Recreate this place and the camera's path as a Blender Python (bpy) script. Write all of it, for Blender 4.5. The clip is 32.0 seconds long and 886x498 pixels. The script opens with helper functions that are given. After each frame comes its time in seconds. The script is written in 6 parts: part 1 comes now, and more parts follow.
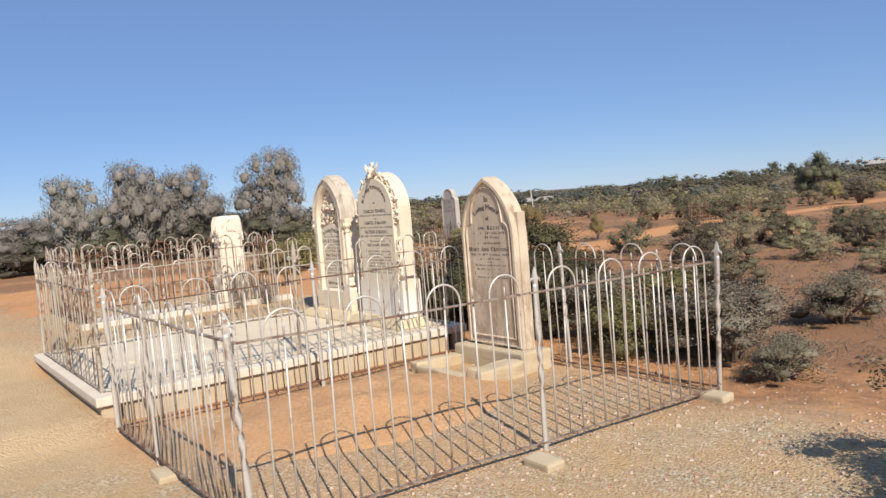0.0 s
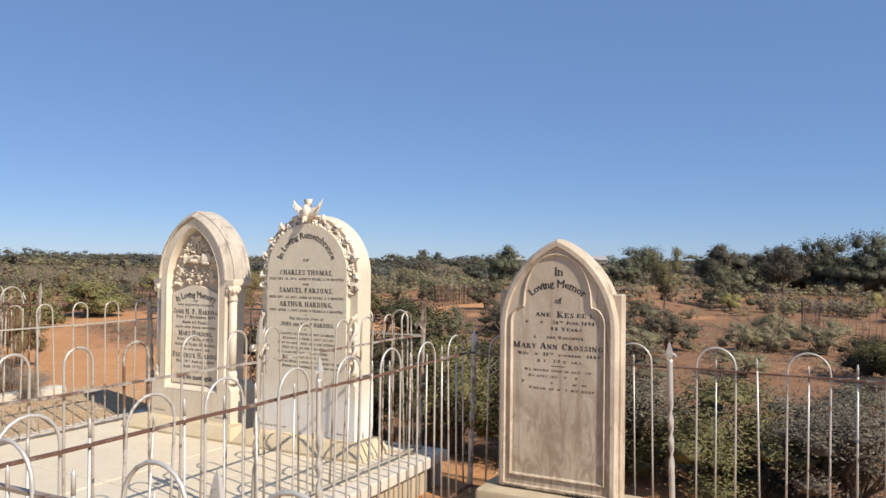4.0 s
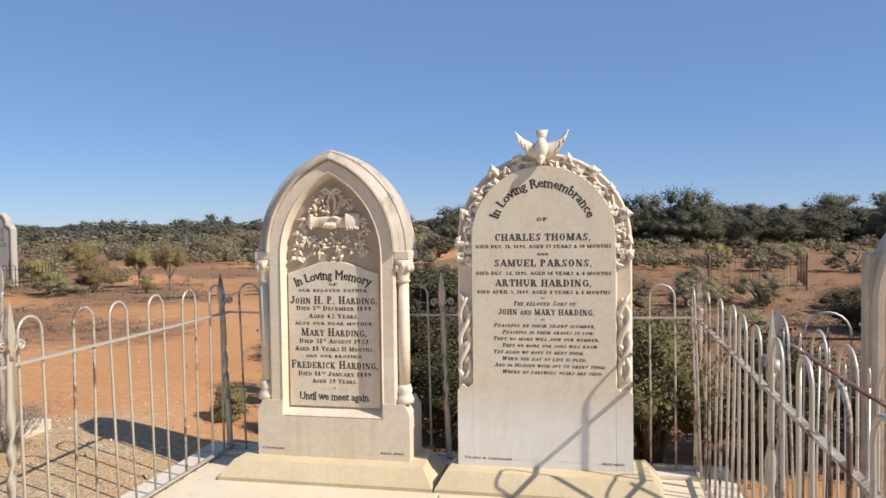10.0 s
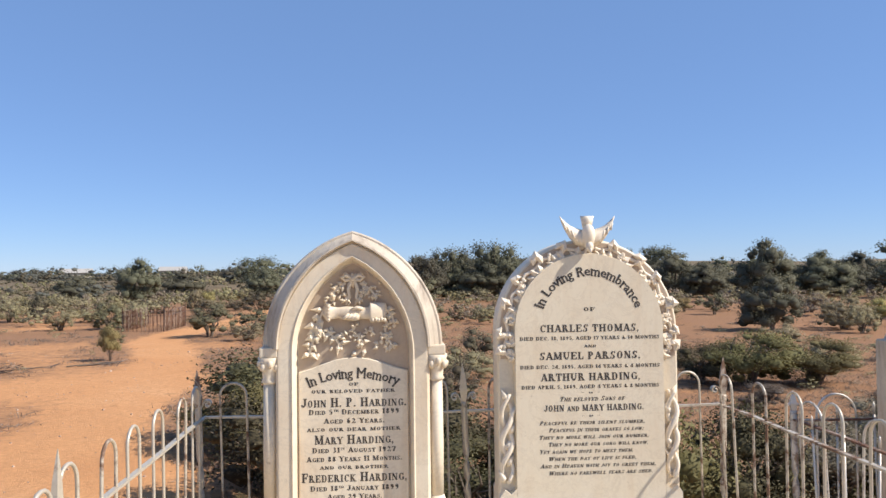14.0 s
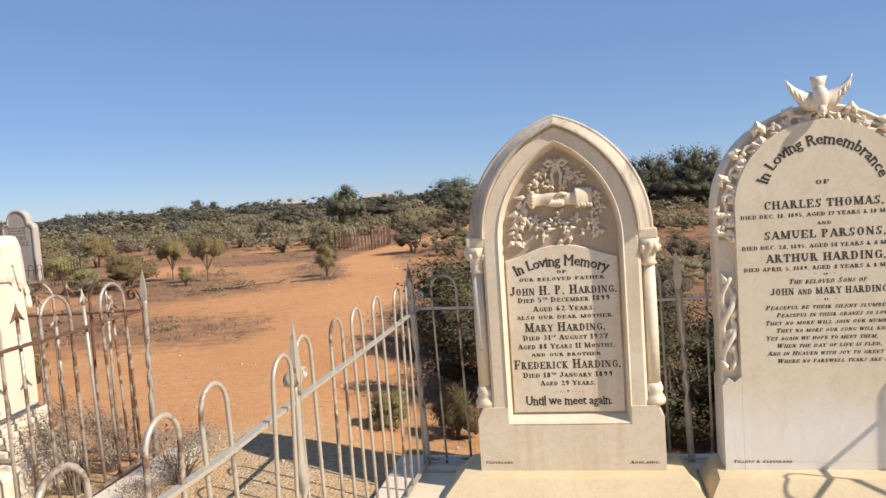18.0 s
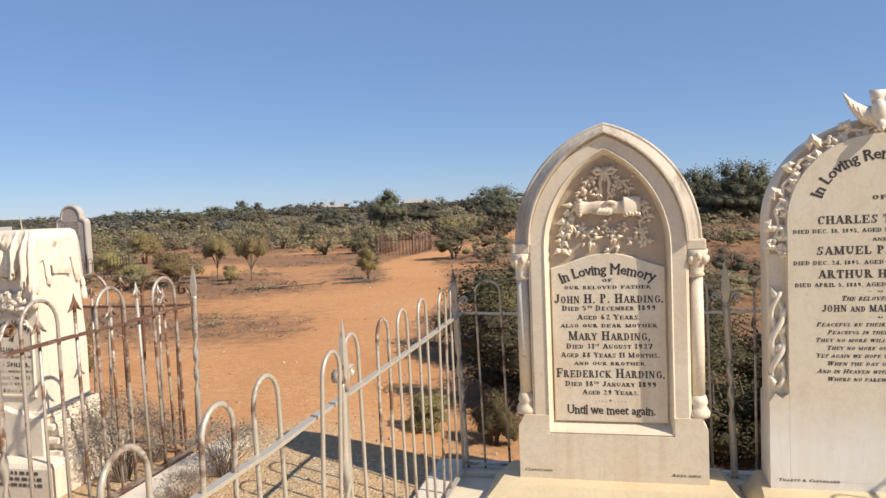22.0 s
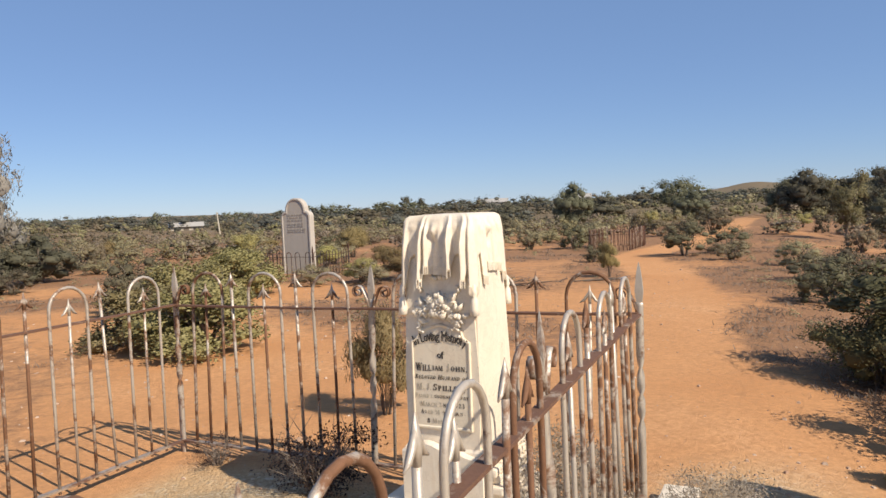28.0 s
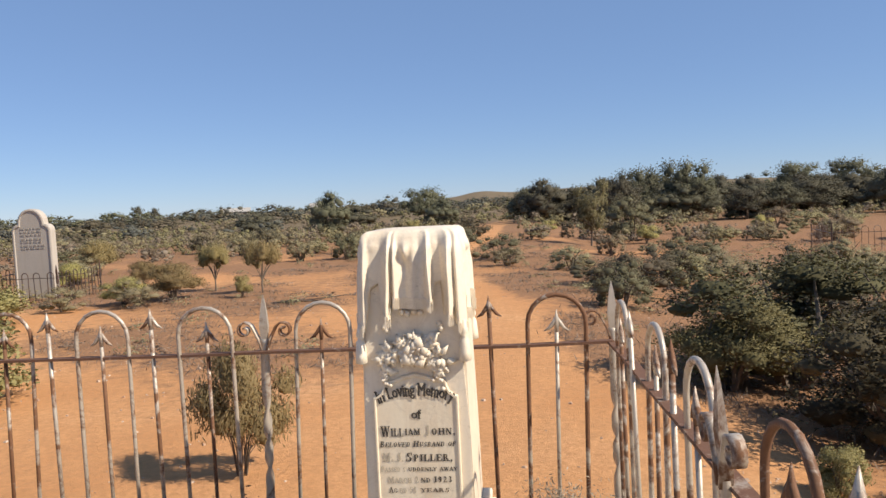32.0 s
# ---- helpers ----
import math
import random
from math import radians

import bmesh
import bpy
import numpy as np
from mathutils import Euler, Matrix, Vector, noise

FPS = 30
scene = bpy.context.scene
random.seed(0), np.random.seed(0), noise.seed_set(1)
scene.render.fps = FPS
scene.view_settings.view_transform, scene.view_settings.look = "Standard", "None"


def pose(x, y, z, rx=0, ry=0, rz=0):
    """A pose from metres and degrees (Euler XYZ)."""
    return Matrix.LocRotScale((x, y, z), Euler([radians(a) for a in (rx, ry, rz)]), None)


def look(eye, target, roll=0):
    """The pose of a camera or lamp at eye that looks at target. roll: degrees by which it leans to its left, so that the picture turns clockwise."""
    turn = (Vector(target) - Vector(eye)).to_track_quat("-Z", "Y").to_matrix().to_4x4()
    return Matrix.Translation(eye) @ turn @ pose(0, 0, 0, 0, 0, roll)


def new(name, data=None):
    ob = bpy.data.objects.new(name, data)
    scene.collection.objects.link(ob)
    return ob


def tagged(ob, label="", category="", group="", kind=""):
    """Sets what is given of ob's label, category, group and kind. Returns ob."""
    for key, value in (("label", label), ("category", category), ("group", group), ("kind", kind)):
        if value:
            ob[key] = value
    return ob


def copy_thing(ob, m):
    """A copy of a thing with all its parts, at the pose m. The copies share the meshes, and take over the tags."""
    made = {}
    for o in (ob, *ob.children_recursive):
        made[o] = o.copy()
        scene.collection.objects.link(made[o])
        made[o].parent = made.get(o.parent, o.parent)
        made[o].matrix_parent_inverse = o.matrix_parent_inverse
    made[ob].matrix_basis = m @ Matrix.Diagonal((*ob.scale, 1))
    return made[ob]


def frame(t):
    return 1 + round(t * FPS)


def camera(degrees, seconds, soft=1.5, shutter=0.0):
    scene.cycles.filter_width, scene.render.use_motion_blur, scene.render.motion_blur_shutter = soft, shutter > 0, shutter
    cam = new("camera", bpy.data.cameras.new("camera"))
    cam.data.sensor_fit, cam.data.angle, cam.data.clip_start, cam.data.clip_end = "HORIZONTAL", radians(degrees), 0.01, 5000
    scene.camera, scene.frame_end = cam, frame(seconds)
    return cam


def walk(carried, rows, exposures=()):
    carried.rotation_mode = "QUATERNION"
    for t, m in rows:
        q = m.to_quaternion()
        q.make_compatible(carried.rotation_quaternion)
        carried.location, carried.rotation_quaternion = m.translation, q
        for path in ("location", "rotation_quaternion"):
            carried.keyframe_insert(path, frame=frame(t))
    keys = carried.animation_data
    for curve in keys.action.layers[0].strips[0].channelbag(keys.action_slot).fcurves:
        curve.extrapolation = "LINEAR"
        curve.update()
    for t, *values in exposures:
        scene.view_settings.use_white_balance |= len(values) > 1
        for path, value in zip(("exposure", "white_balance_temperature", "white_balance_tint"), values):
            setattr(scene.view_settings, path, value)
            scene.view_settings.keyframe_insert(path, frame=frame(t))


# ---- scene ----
cam = camera(60.5, 32.0)
PATH = [
    (0, (8.545, -4.51, 1.503), (6.936, -3.329, 1.376), -4.6),
    (0.5, (7.922, -4.614, 1.474), (6.428, -3.3, 1.269), -3.7),
    (1, (7.448, -4.687, 1.509), (6.067, -3.245, 1.385), -4.0),
    (1.5, (6.872, -4.722, 1.5), (5.578, -3.198, 1.449), 3.1),
    (2, (6.513, -4.862, 1.575), (5.389, -3.208, 1.527), 2.6),
    (2.5, (6.01, -4.851, 1.561), (4.943, -3.16, 1.577), 0.7),
    (4.5, (4.295, -4.47, 1.544), (3.529, -2.622, 1.561), 0.3),
    (5, (3.95, -4.469, 1.607), (3.427, -2.538, 1.615), -2.6),
    (5.5, (3.615, -4.315, 1.55), (2.991, -2.415, 1.524), -6.3),
    (6, (3.298, -4.232, 1.596), (2.526, -2.389, 1.503), -3.1),
    (6.5, (3.01, -4.253, 1.628), (2.361, -2.362, 1.574), -4.7),
    (7, (2.732, -4.123, 1.605), (2.097, -2.229, 1.507), -1.5),
    (7.5, (2.463, -3.965, 1.644), (1.737, -2.105, 1.535), -2.8),
    (8, (2.27, -3.962, 1.637), (1.722, -2.039, 1.642), -0.7),
    (8.5, (2.029, -3.965, 1.665), (1.505, -2.036, 1.585), 0.1),
    (9, (1.786, -3.944, 1.647), (1.181, -2.039, 1.593), -2.4),
    (9.5, (1.583, -3.872, 1.631), (1.083, -1.943, 1.47), -2.6),
    (10, (1.431, -3.913, 1.525), (1.029, -1.955, 1.456), -0.7),
    (10.5, (1.163, -3.932, 1.635), (0.7, -1.99, 1.516), -1.2),
    (11, (1.09, -3.906, 1.656), (0.632, -1.96, 1.619), -2.1),
    (11.5, (0.875, -3.826, 1.698), (0.545, -1.855, 1.629), -2.6),
    (12, (0.624, -3.82, 1.73), (0.622, -1.821, 1.659), -0.9),
    (12.5, (0.425, -3.775, 1.689), (0.579, -1.785, 1.565), 0.4),
    (13, (0.403, -3.674, 1.597), (0.672, -1.693, 1.541), -2.1),
    (13.5, (0.186, -3.583, 1.668), (0.556, -1.619, 1.597), 0.8),
    (14, (0.174, -3.65, 1.739), (0.317, -1.656, 1.793), -0.7),
    (14.5, (0.197, -3.658, 1.702), (0.072, -1.662, 1.735), -1.8),
    (15, (0.336, -3.664, 1.618), (-0.021, -1.697, 1.672), -3.9),
    (15.5, (0.343, -3.638, 1.593), (-0.028, -1.673, 1.568), -5.3),
    (17.5, (0.129, -3.576, 1.598), (-0.216, -1.608, 1.498), -3.8),
    (18, (0.119, -3.567, 1.592), (-0.25, -1.607, 1.45), -3.9),
    (18.5, (0.121, -3.565, 1.583), (-0.284, -1.612, 1.43), -4.1),
    (19, (0.124, -3.564, 1.584), (-0.263, -1.61, 1.411), -3.8),
    (19.5, (0.12, -3.568, 1.572), (-0.292, -1.618, 1.402), -3.8),
    (20, (0.096, -3.582, 1.577), (-0.387, -1.647, 1.424), -2.5),
    (20.5, (0.096, -3.59, 1.578), (-0.379, -1.652, 1.434), -2.1),
    (21, (0.092, -3.588, 1.575), (-0.376, -1.65, 1.421), -1.7),
    (21.5, (0.093, -3.588, 1.576), (-0.364, -1.646, 1.424), -2.1),
    (22, (0.093, -3.594, 1.582), (-0.377, -1.654, 1.464), -2.3),
    (22.5, (0.092, -3.603, 1.588), (-0.374, -1.66, 1.497), -2.0),
    (23, (0.091, -3.599, 1.59), (-0.387, -1.659, 1.493), -2.2),
    (23.5, (0.093, -3.599, 1.582), (-0.376, -1.657, 1.49), -2.1),
    (24, (0.085, -3.594, 1.575), (-0.414, -1.661, 1.455), -2.0),
    (24.5, (0.081, -3.588, 1.576), (-0.446, -1.662, 1.453), -2.7),
    (25, (0.045, -3.609, 1.574), (-0.492, -1.685, 1.471), -2.6),
    (25.5, (-0.057, -3.62, 1.556), (-0.655, -1.717, 1.419), -0.4),
    (26, (-0.352, -3.524, 1.565), (-1.169, -1.7, 1.48), -1.9),
    (26.4, (-0.603, -3.435, 1.561), (-1.552, -1.678, 1.451), -5.3),
    (28.5, (-1.957, -2.935, 1.569), (-2.793, -1.121, 1.456), -2.2),
    (29, (-2.19, -2.834, 1.566), (-3.029, -1.026, 1.404), -3.6),
    (29.5, (-2.418, -2.699, 1.555), (-3.19, -0.875, 1.276), -3.8),
    (30, (-2.564, -2.635, 1.57), (-2.992, -0.691, 1.381), -2.0),
    (30.5, (-2.668, -2.604, 1.573), (-3.156, -0.678, 1.347), -1.9),
    (31, (-2.671, -2.582, 1.566), (-3.19, -0.667, 1.311), -2.5),
    (31.5, (-2.654, -2.586, 1.59), (-3.056, -0.635, 1.41), -0.9),
    (32, (-2.632, -2.588, 1.609), (-2.845, -0.603, 1.488), -2.9),
]
walk(cam, [(t, look(e, g, r)) for t, e, g, r in PATH], [(0, 0.2, 6650, 12), (2, 0.14, 6650, 12), (5, 0.22, 6500, 12), (7, 0.3, 6500, 12), (8, 0.17, 6400, 12), (9, 0.22, 6400, 12), (10, 0.21, 6520, 12), (11, 0.22, 6400, 12), (12, 0.24, 6400, 12), (13, 0.36, 6800, 10), (14, 0.47, 6480, 12), (14.7, 0.51, 6550, 12), (15.3, 0.49, 6550, 12), (17.8, 0.3, 6900, 12), (26, 0.27, 6900, 12), (29, 0.27, 7080, 12), (30, 0.36, 7080, 12), (32, 0.34, 7080, 12)])

import collections

world = bpy.data.worlds.new("world")
scene.world = world
world.use_nodes = True
sky = world.node_tree.nodes.new("ShaderNodeTexSky")
sky.sky_type, sky.sun_disc = "NISHITA", False
sky.sun_elevation, sky.sun_rotation = radians(41), radians(106.5)
sky.altitude, sky.air_density, sky.dust_density, sky.ozone_density = 600, 0.8, 0.0, 3.6
bg = world.node_tree.nodes["Background"]
tint = world.node_tree.nodes.new("ShaderNodeMix")
tint.data_type, tint.blend_type = "RGBA", "MULTIPLY"
tint.inputs[0].default_value, tint.inputs[7].default_value = 1.0, (0.91, 0.975, 1.1, 1)
world.node_tree.links.new(sky.outputs[0], tint.inputs[6])
veil = world.node_tree.nodes.new("ShaderNodeMix")
veil.data_type = "RGBA"
veil.inputs[0].default_value, veil.inputs[7].default_value = 0.5, (2.0, 3.6, 6.8, 1)
world.node_tree.links.new(tint.outputs[2], veil.inputs[6])
world.node_tree.links.new(veil.outputs[2], bg.inputs[0])
bg.inputs[1].default_value = 0.088
sun = new("sun", bpy.data.lights.new("sun", "SUN"))
sun.data.energy, sun.data.angle, sun.data.color = 5.0, radians(0.53), (1.0, 0.95, 0.86)
sun.matrix_world = look((20 * math.cos(radians(16.5)), -20 * math.sin(radians(16.5)), 20 * math.tan(radians(41))), (0, 0, 0))
rng = np.random.default_rng(7)


# ---- materials ----
def node_mat(name):
    m = bpy.data.materials.new(name)
    m.use_nodes = True
    nt = m.node_tree
    return m, nt, nt.nodes["Principled BSDF"]


def noise_node(nt, coord, scale, detail=6, rough=0.6, dist=0.0):
    n = nt.nodes.new("ShaderNodeTexNoise")
    n.inputs["Scale"].default_value, n.inputs["Detail"].default_value = scale, detail
    n.inputs["Roughness"].default_value, n.inputs["Distortion"].default_value = rough, dist
    nt.links.new(coord, n.inputs["Vector"])
    return n.outputs["Fac"]


def ramp(nt, fac, stops):
    r = nt.nodes.new("ShaderNodeValToRGB")
    e = r.color_ramp.elements
    while len(e) < len(stops):
        e.new(0.5)
    for el, (p, c) in zip(e, stops):
        el.position, el.color = p, (*c, 1) if len(c) == 3 else c
    nt.links.new(fac, r.inputs[0])
    return r.outputs[0]


def mix(nt, fac, a, b, mode="MIX"):
    n = nt.nodes.new("ShaderNodeMix")
    n.data_type, n.blend_type = "RGBA", mode
    for sock, v in ((n.inputs[0], fac), (n.inputs[6], a), (n.inputs[7], b)):
        if isinstance(v, (int, float)):
            sock.default_value = v
        elif isinstance(v, tuple):
            sock.default_value = (*v, 1)
        else:
            nt.links.new(v, sock)
    return n.outputs[2]


def math_node(nt, op, a, b=0.0):
    n = nt.nodes.new("ShaderNodeMath")
    n.operation = op
    for sock, v in zip(n.inputs, (a, b)):
        if isinstance(v, (int, float)):
            sock.default_value = v
        else:
            nt.links.new(v, sock)
    return n.outputs[0]


def bump(nt, bsdf, height, strength, distance):
    b = nt.nodes.new("ShaderNodeBump")
    b.inputs["Strength"].default_value, b.inputs["Distance"].default_value = strength, distance
    nt.links.new(height, b.inputs["Height"])
    nt.links.new(b.outputs[0], bsdf.inputs["Normal"])


def coords(nt):
    return nt.nodes.new("ShaderNodeTexCoord").outputs["Object"]


def marble(name, light, stain, vein, rough=0.55, amount=0.45, streak=0.4, wash=None, lowest=0.0, mottle=0.45):
    m, nt, b = node_mat(name)
    co = coords(nt)
    big = ramp(nt, noise_node(nt, co, 2.2, 8, 0.62, 0.6), [(0.38, (0, 0, 0)), (0.72, (1, 1, 1))])
    col = mix(nt, math_node(nt, "MULTIPLY", big, amount), light, stain)
    w = noise_node(nt, co, 5.5, 10, 0.7, 1.8)
    v = ramp(nt, w, [(0.47, (0, 0, 0)), (0.5, (1, 1, 1)), (0.53, (0, 0, 0))])
    col = mix(nt, math_node(nt, "MULTIPLY", v, 0.28), col, vein)
    fine = noise_node(nt, co, 60, 6, 0.7)
    col = mix(nt, 0.35, col, ramp(nt, fine, [(0.3, tuple(c * 0.82 for c in light)), (0.7, light)]))
    pits = ramp(nt, noise_node(nt, co, 26, 8, 0.8, 0.4), [(0.33, (1, 1, 1)), (0.39, (0, 0, 0))])
    col = mix(nt, math_node(nt, "MULTIPLY", pits, 0.5), col, tuple(c * 0.5 for c in stain))
    low = nt.nodes.new("ShaderNodeMapping")
    low.inputs["Scale"].default_value = (14, 14, 1.3)
    nt.links.new(co, low.inputs["Vector"])
    run = ramp(nt, noise_node(nt, low.outputs[0], 1.0, 7, 0.65, 0.4), [(0.52, (0, 0, 0)), (0.72, (1, 1, 1))])
    col = mix(nt, math_node(nt, "MULTIPLY", run, streak), col, stain)
    if wash:
        # rain-washed patch between two heights
        z0, z1, washed, much = wash
        sep = nt.nodes.new("ShaderNodeSeparateXYZ")
        nt.links.new(co, sep.inputs[0])
        hz = math_node(nt, "ADD", math_node(nt, "MULTIPLY", sep.outputs[2], 0.5), math_node(nt, "MULTIPLY", noise_node(nt, co, 3.5, 6, 0.6), 0.12))
        zone = ramp(nt, hz, [(z0 / 2 + 0.06, (1, 1, 1)), (z1 / 2 + 0.06, (0, 0, 0))])
        wav = nt.nodes.new("ShaderNodeMapping")
        wav.inputs["Scale"].default_value = (12, 12, 4.5)
        nt.links.new(co, wav.inputs["Vector"])
        drip = ramp(nt, noise_node(nt, wav.outputs[0], 1.0, 6, 0.6, 1.6), [(0.44, (lowest,) * 3), (0.6, (1, 1, 1))])
        col = mix(nt, math_node(nt, "MULTIPLY", math_node(nt, "MULTIPLY", zone, drip), much), col, washed)
    fleck = ramp(nt, noise_node(nt, co, 9, 10, 0.8, 1.2), [(0.30, (1, 1, 1)), (0.36, (0, 0, 0))])
    col = mix(nt, math_node(nt, "MULTIPLY", fleck, mottle), col, tuple(c * 0.45 for c in stain))
    nt.links.new(col, b.inputs["Base Color"])
    b.inputs["Roughness"].default_value = rough
    bump(nt, b, noise_node(nt, co, 45, 8, 0.75), 0.25, 0.004)
    return m


def painted_iron(name, paint, rust, cover):
    m, nt, b = node_mat(name)
    co = coords(nt)
    info = nt.nodes.new("ShaderNodeObjectInfo")
    add = nt.nodes.new("ShaderNodeVectorMath")
    add.operation = "ADD"
    nt.links.new(co, add.inputs[0])
    nt.links.new(math_node(nt, "MULTIPLY", info.outputs["Random"], 40.0), add.inputs[1])
    v = add.outputs[0]
    n = noise_node(nt, v, 9, 8, 0.7, 0.5)
    thr = math_node(nt, "ADD", n, math_node(nt, "MULTIPLY", math_node(nt, "SUBTRACT", info.outputs["Random"], 0.5), 0.22))
    k = ramp(nt, thr, [(cover - 0.05, (0, 0, 0)), (cover + 0.06, (1, 1, 1))])
    p = mix(nt, noise_node(nt, v, 70, 5), paint, tuple(c * 0.72 for c in paint))
    r = mix(nt, noise_node(nt, v, 55, 6, 0.7), rust, tuple(c * 0.4 for c in rust))
    nt.links.new(mix(nt, k, p, r), b.inputs["Base Color"])
    rr = math_node(nt, "ADD", math_node(nt, "MULTIPLY", k, 0.4), 0.42)
    nt.links.new(rr, b.inputs["Roughness"])
    nt.links.new(math_node(nt, "MULTIPLY", math_node(nt, "SUBTRACT", 1.0, k), 0.35), b.inputs["Metallic"])
    bump(nt, b, noise_node(nt, v, 110, 6, 0.7), 0.35, 0.003)
    return m


def leafy(name, a, b_, c, back=0.5):
    m, nt, b = node_mat(name)
    geo = nt.nodes.new("ShaderNodeNewGeometry")
    info = nt.nodes.new("ShaderNodeObjectInfo")
    col = ramp(nt, geo.outputs["Random Per Island"], [(0.0, a), (0.55, b_), (1.0, c)])
    big = noise_node(nt, nt.nodes.new("ShaderNodeTexCoord").outputs["Object"], 3.0, 7, 0.7)
    col = mix(nt, math_node(nt, "MULTIPLY", big, 0.5), col, tuple(v * 0.6 for v in b_))
    hs = nt.nodes.new("ShaderNodeHueSaturation")
    nt.links.new(math_node(nt, "ADD", math_node(nt, "MULTIPLY", info.outputs["Random"], 0.05), 0.475), hs.inputs["Hue"])
    nt.links.new(math_node(nt, "ADD", math_node(nt, "MULTIPLY", info.outputs["Random"], 0.4), 0.82), hs.inputs["Value"])
    nt.links.new(col, hs.inputs["Color"])
    nt.links.new(hs.outputs[0], b.inputs["Base Color"])
    b.inputs["Roughness"].default_value = 0.75
    b.inputs["Specular IOR Level"].default_value = 0.25
    tr = nt.nodes.new("ShaderNodeBsdfTranslucent")
    nt.links.new(hs.outputs[0], tr.inputs[0])
    mx = nt.nodes.new("ShaderNodeMixShader")
    mx.inputs[0].default_value = back
    nt.links.new(b.outputs[0], mx.inputs[1])
    nt.links.new(tr.outputs[0], mx.inputs[2])
    nt.links.new(mx.outputs[0], nt.nodes["Material Output"].inputs[0])
    return m


def rough_mat(name, a, b_, scale, rough=0.85, depth=0.006, strength=0.5):
    m, nt, b = node_mat(name)
    co = coords(nt)
    n = noise_node(nt, co, scale, 8, 0.65, 0.3)
    col = mix(nt, ramp(nt, n, [(0.35, (0, 0, 0)), (0.65, (1, 1, 1))]), a, b_)
    col = mix(nt, math_node(nt, "MULTIPLY", noise_node(nt, co, scale * 14, 6, 0.75), 0.55), col, tuple(v * 0.55 for v in b_))
    nt.links.new(col, b.inputs["Base Color"])
    b.inputs["Roughness"].default_value = rough
    bump(nt, b, noise_node(nt, co, scale * 9, 8, 0.75), strength, depth)
    return m


def earth_mat():
    m, nt, b = node_mat("red_earth")
    geo = nt.nodes.new("ShaderNodeNewGeometry")
    co = geo.outputs["Position"]
    base = ramp(nt, noise_node(nt, co, 0.55, 8, 0.6, 0.4), [(0.3, (0.53, 0.245, 0.10)), (0.55, (0.62, 0.315, 0.14)), (0.75, (0.67, 0.38, 0.195))])
    fine = noise_node(nt, co, 22, 10, 0.75)
    base = mix(nt, ramp(nt, fine, [(0.38, (0, 0, 0)), (0.62, (1, 1, 1))]), (0.47, 0.235, 0.105), base)
    att = nt.nodes.new("ShaderNodeAttribute")
    att.attribute_name = "litter"
    ln = math_node(nt, "ADD", noise_node(nt, co, 5.0, 10, 0.72, 0.6), math_node(nt, "MULTIPLY", att.outputs["Fac"], 0.62))
    ln = ramp(nt, ln, [(0.64, (0, 0, 0)), (0.9, (1, 1, 1))])
    litter = mix(nt, ramp(nt, noise_node(nt, co, 40, 8, 0.8), [(0.4, (0, 0, 0)), (0.6, (1, 1, 1))]), (0.15, 0.085, 0.05), (0.31, 0.17, 0.095))
    col = mix(nt, math_node(nt, "MULTIPLY", ln, 0.85), base, litter)
    # dark specks painted in as tiny shadows of pebbles and litter
    speck_shade = ramp(nt, noise_node(nt, co, 75, 9, 0.85), [(0.30, (1, 1, 1)), (0.40, (0, 0, 0))])
    col = mix(nt, math_node(nt, "MULTIPLY", speck_shade, 0.55), col, (0.16, 0.10, 0.06))
    pale = ramp(nt, noise_node(nt, co, 34, 9, 0.85, 0.5), [(0.66, (0, 0, 0)), (0.71, (1, 1, 1))])
    col = mix(nt, math_node(nt, "MULTIPLY", pale, 0.5), col, (0.62, 0.46, 0.30))
    sat = nt.nodes.new("ShaderNodeAttribute")
    sat.attribute_name = "scrub"
    col = mix(nt, math_node(nt, "MULTIPLY", sat.outputs["Fac"], 0.92), col, mix(nt, noise_node(nt, co, 0.09, 8, 0.7), (0.125, 0.105, 0.065), (0.21, 0.155, 0.095)))
    gat = nt.nodes.new("ShaderNodeAttribute")
    gat.attribute_name = "gravel"
    vor = nt.nodes.new("ShaderNodeTexVoronoi")
    vor.inputs["Scale"].default_value = 55
    nt.links.new(co, vor.inputs["Vector"])
    sep = nt.nodes.new("ShaderNodeSeparateColor")
    nt.links.new(vor.outputs["Color"], sep.inputs[0])
    stone = ramp(nt, sep.outputs[0], [(0.0, (0.31, 0.215, 0.125)), (0.5, (0.48, 0.36, 0.22)), (0.85, (0.53, 0.42, 0.275)), (1.0, (0.64, 0.56, 0.43))])
    stone = mix(nt, ramp(nt, noise_node(nt, co, 2.0, 6), [(0.4, (0, 0, 0)), (0.7, (1, 1, 1))]), stone, (0.52, 0.345, 0.18))
    col = mix(nt, gat.outputs["Fac"], col, stone)
    dat = nt.nodes.new("ShaderNodeAttribute")
    dat.attribute_name = "sand"
    sand = ramp(nt, noise_node(nt, co, 1.6, 9, 0.7, 0.5), [(0.3, (0.50, 0.345, 0.185)), (0.7, (0.60, 0.43, 0.25))])
    col = mix(nt, math_node(nt, "MULTIPLY", dat.outputs["Fac"], 0.88), col, sand)
    nt.links.new(col, b.inputs["Base Color"])
    b.inputs["Roughness"].default_value = 0.95
    b.inputs["Specular IOR Level"].default_value = 0.15
    h = math_node(nt, "ADD", math_node(nt, "MULTIPLY", noise_node(nt, co, 30, 10, 0.8), 1.0), math_node(nt, "MULTIPLY", noise_node(nt, co, 6, 6, 0.6), 1.2))
    h = math_node(nt, "SUBTRACT", h, math_node(nt, "MULTIPLY", math_node(nt, "MULTIPLY", vor.outputs["Distance"], gat.outputs["Fac"]), 1.2))
    bump(nt, b, h, 0.6, 0.025)
    return m


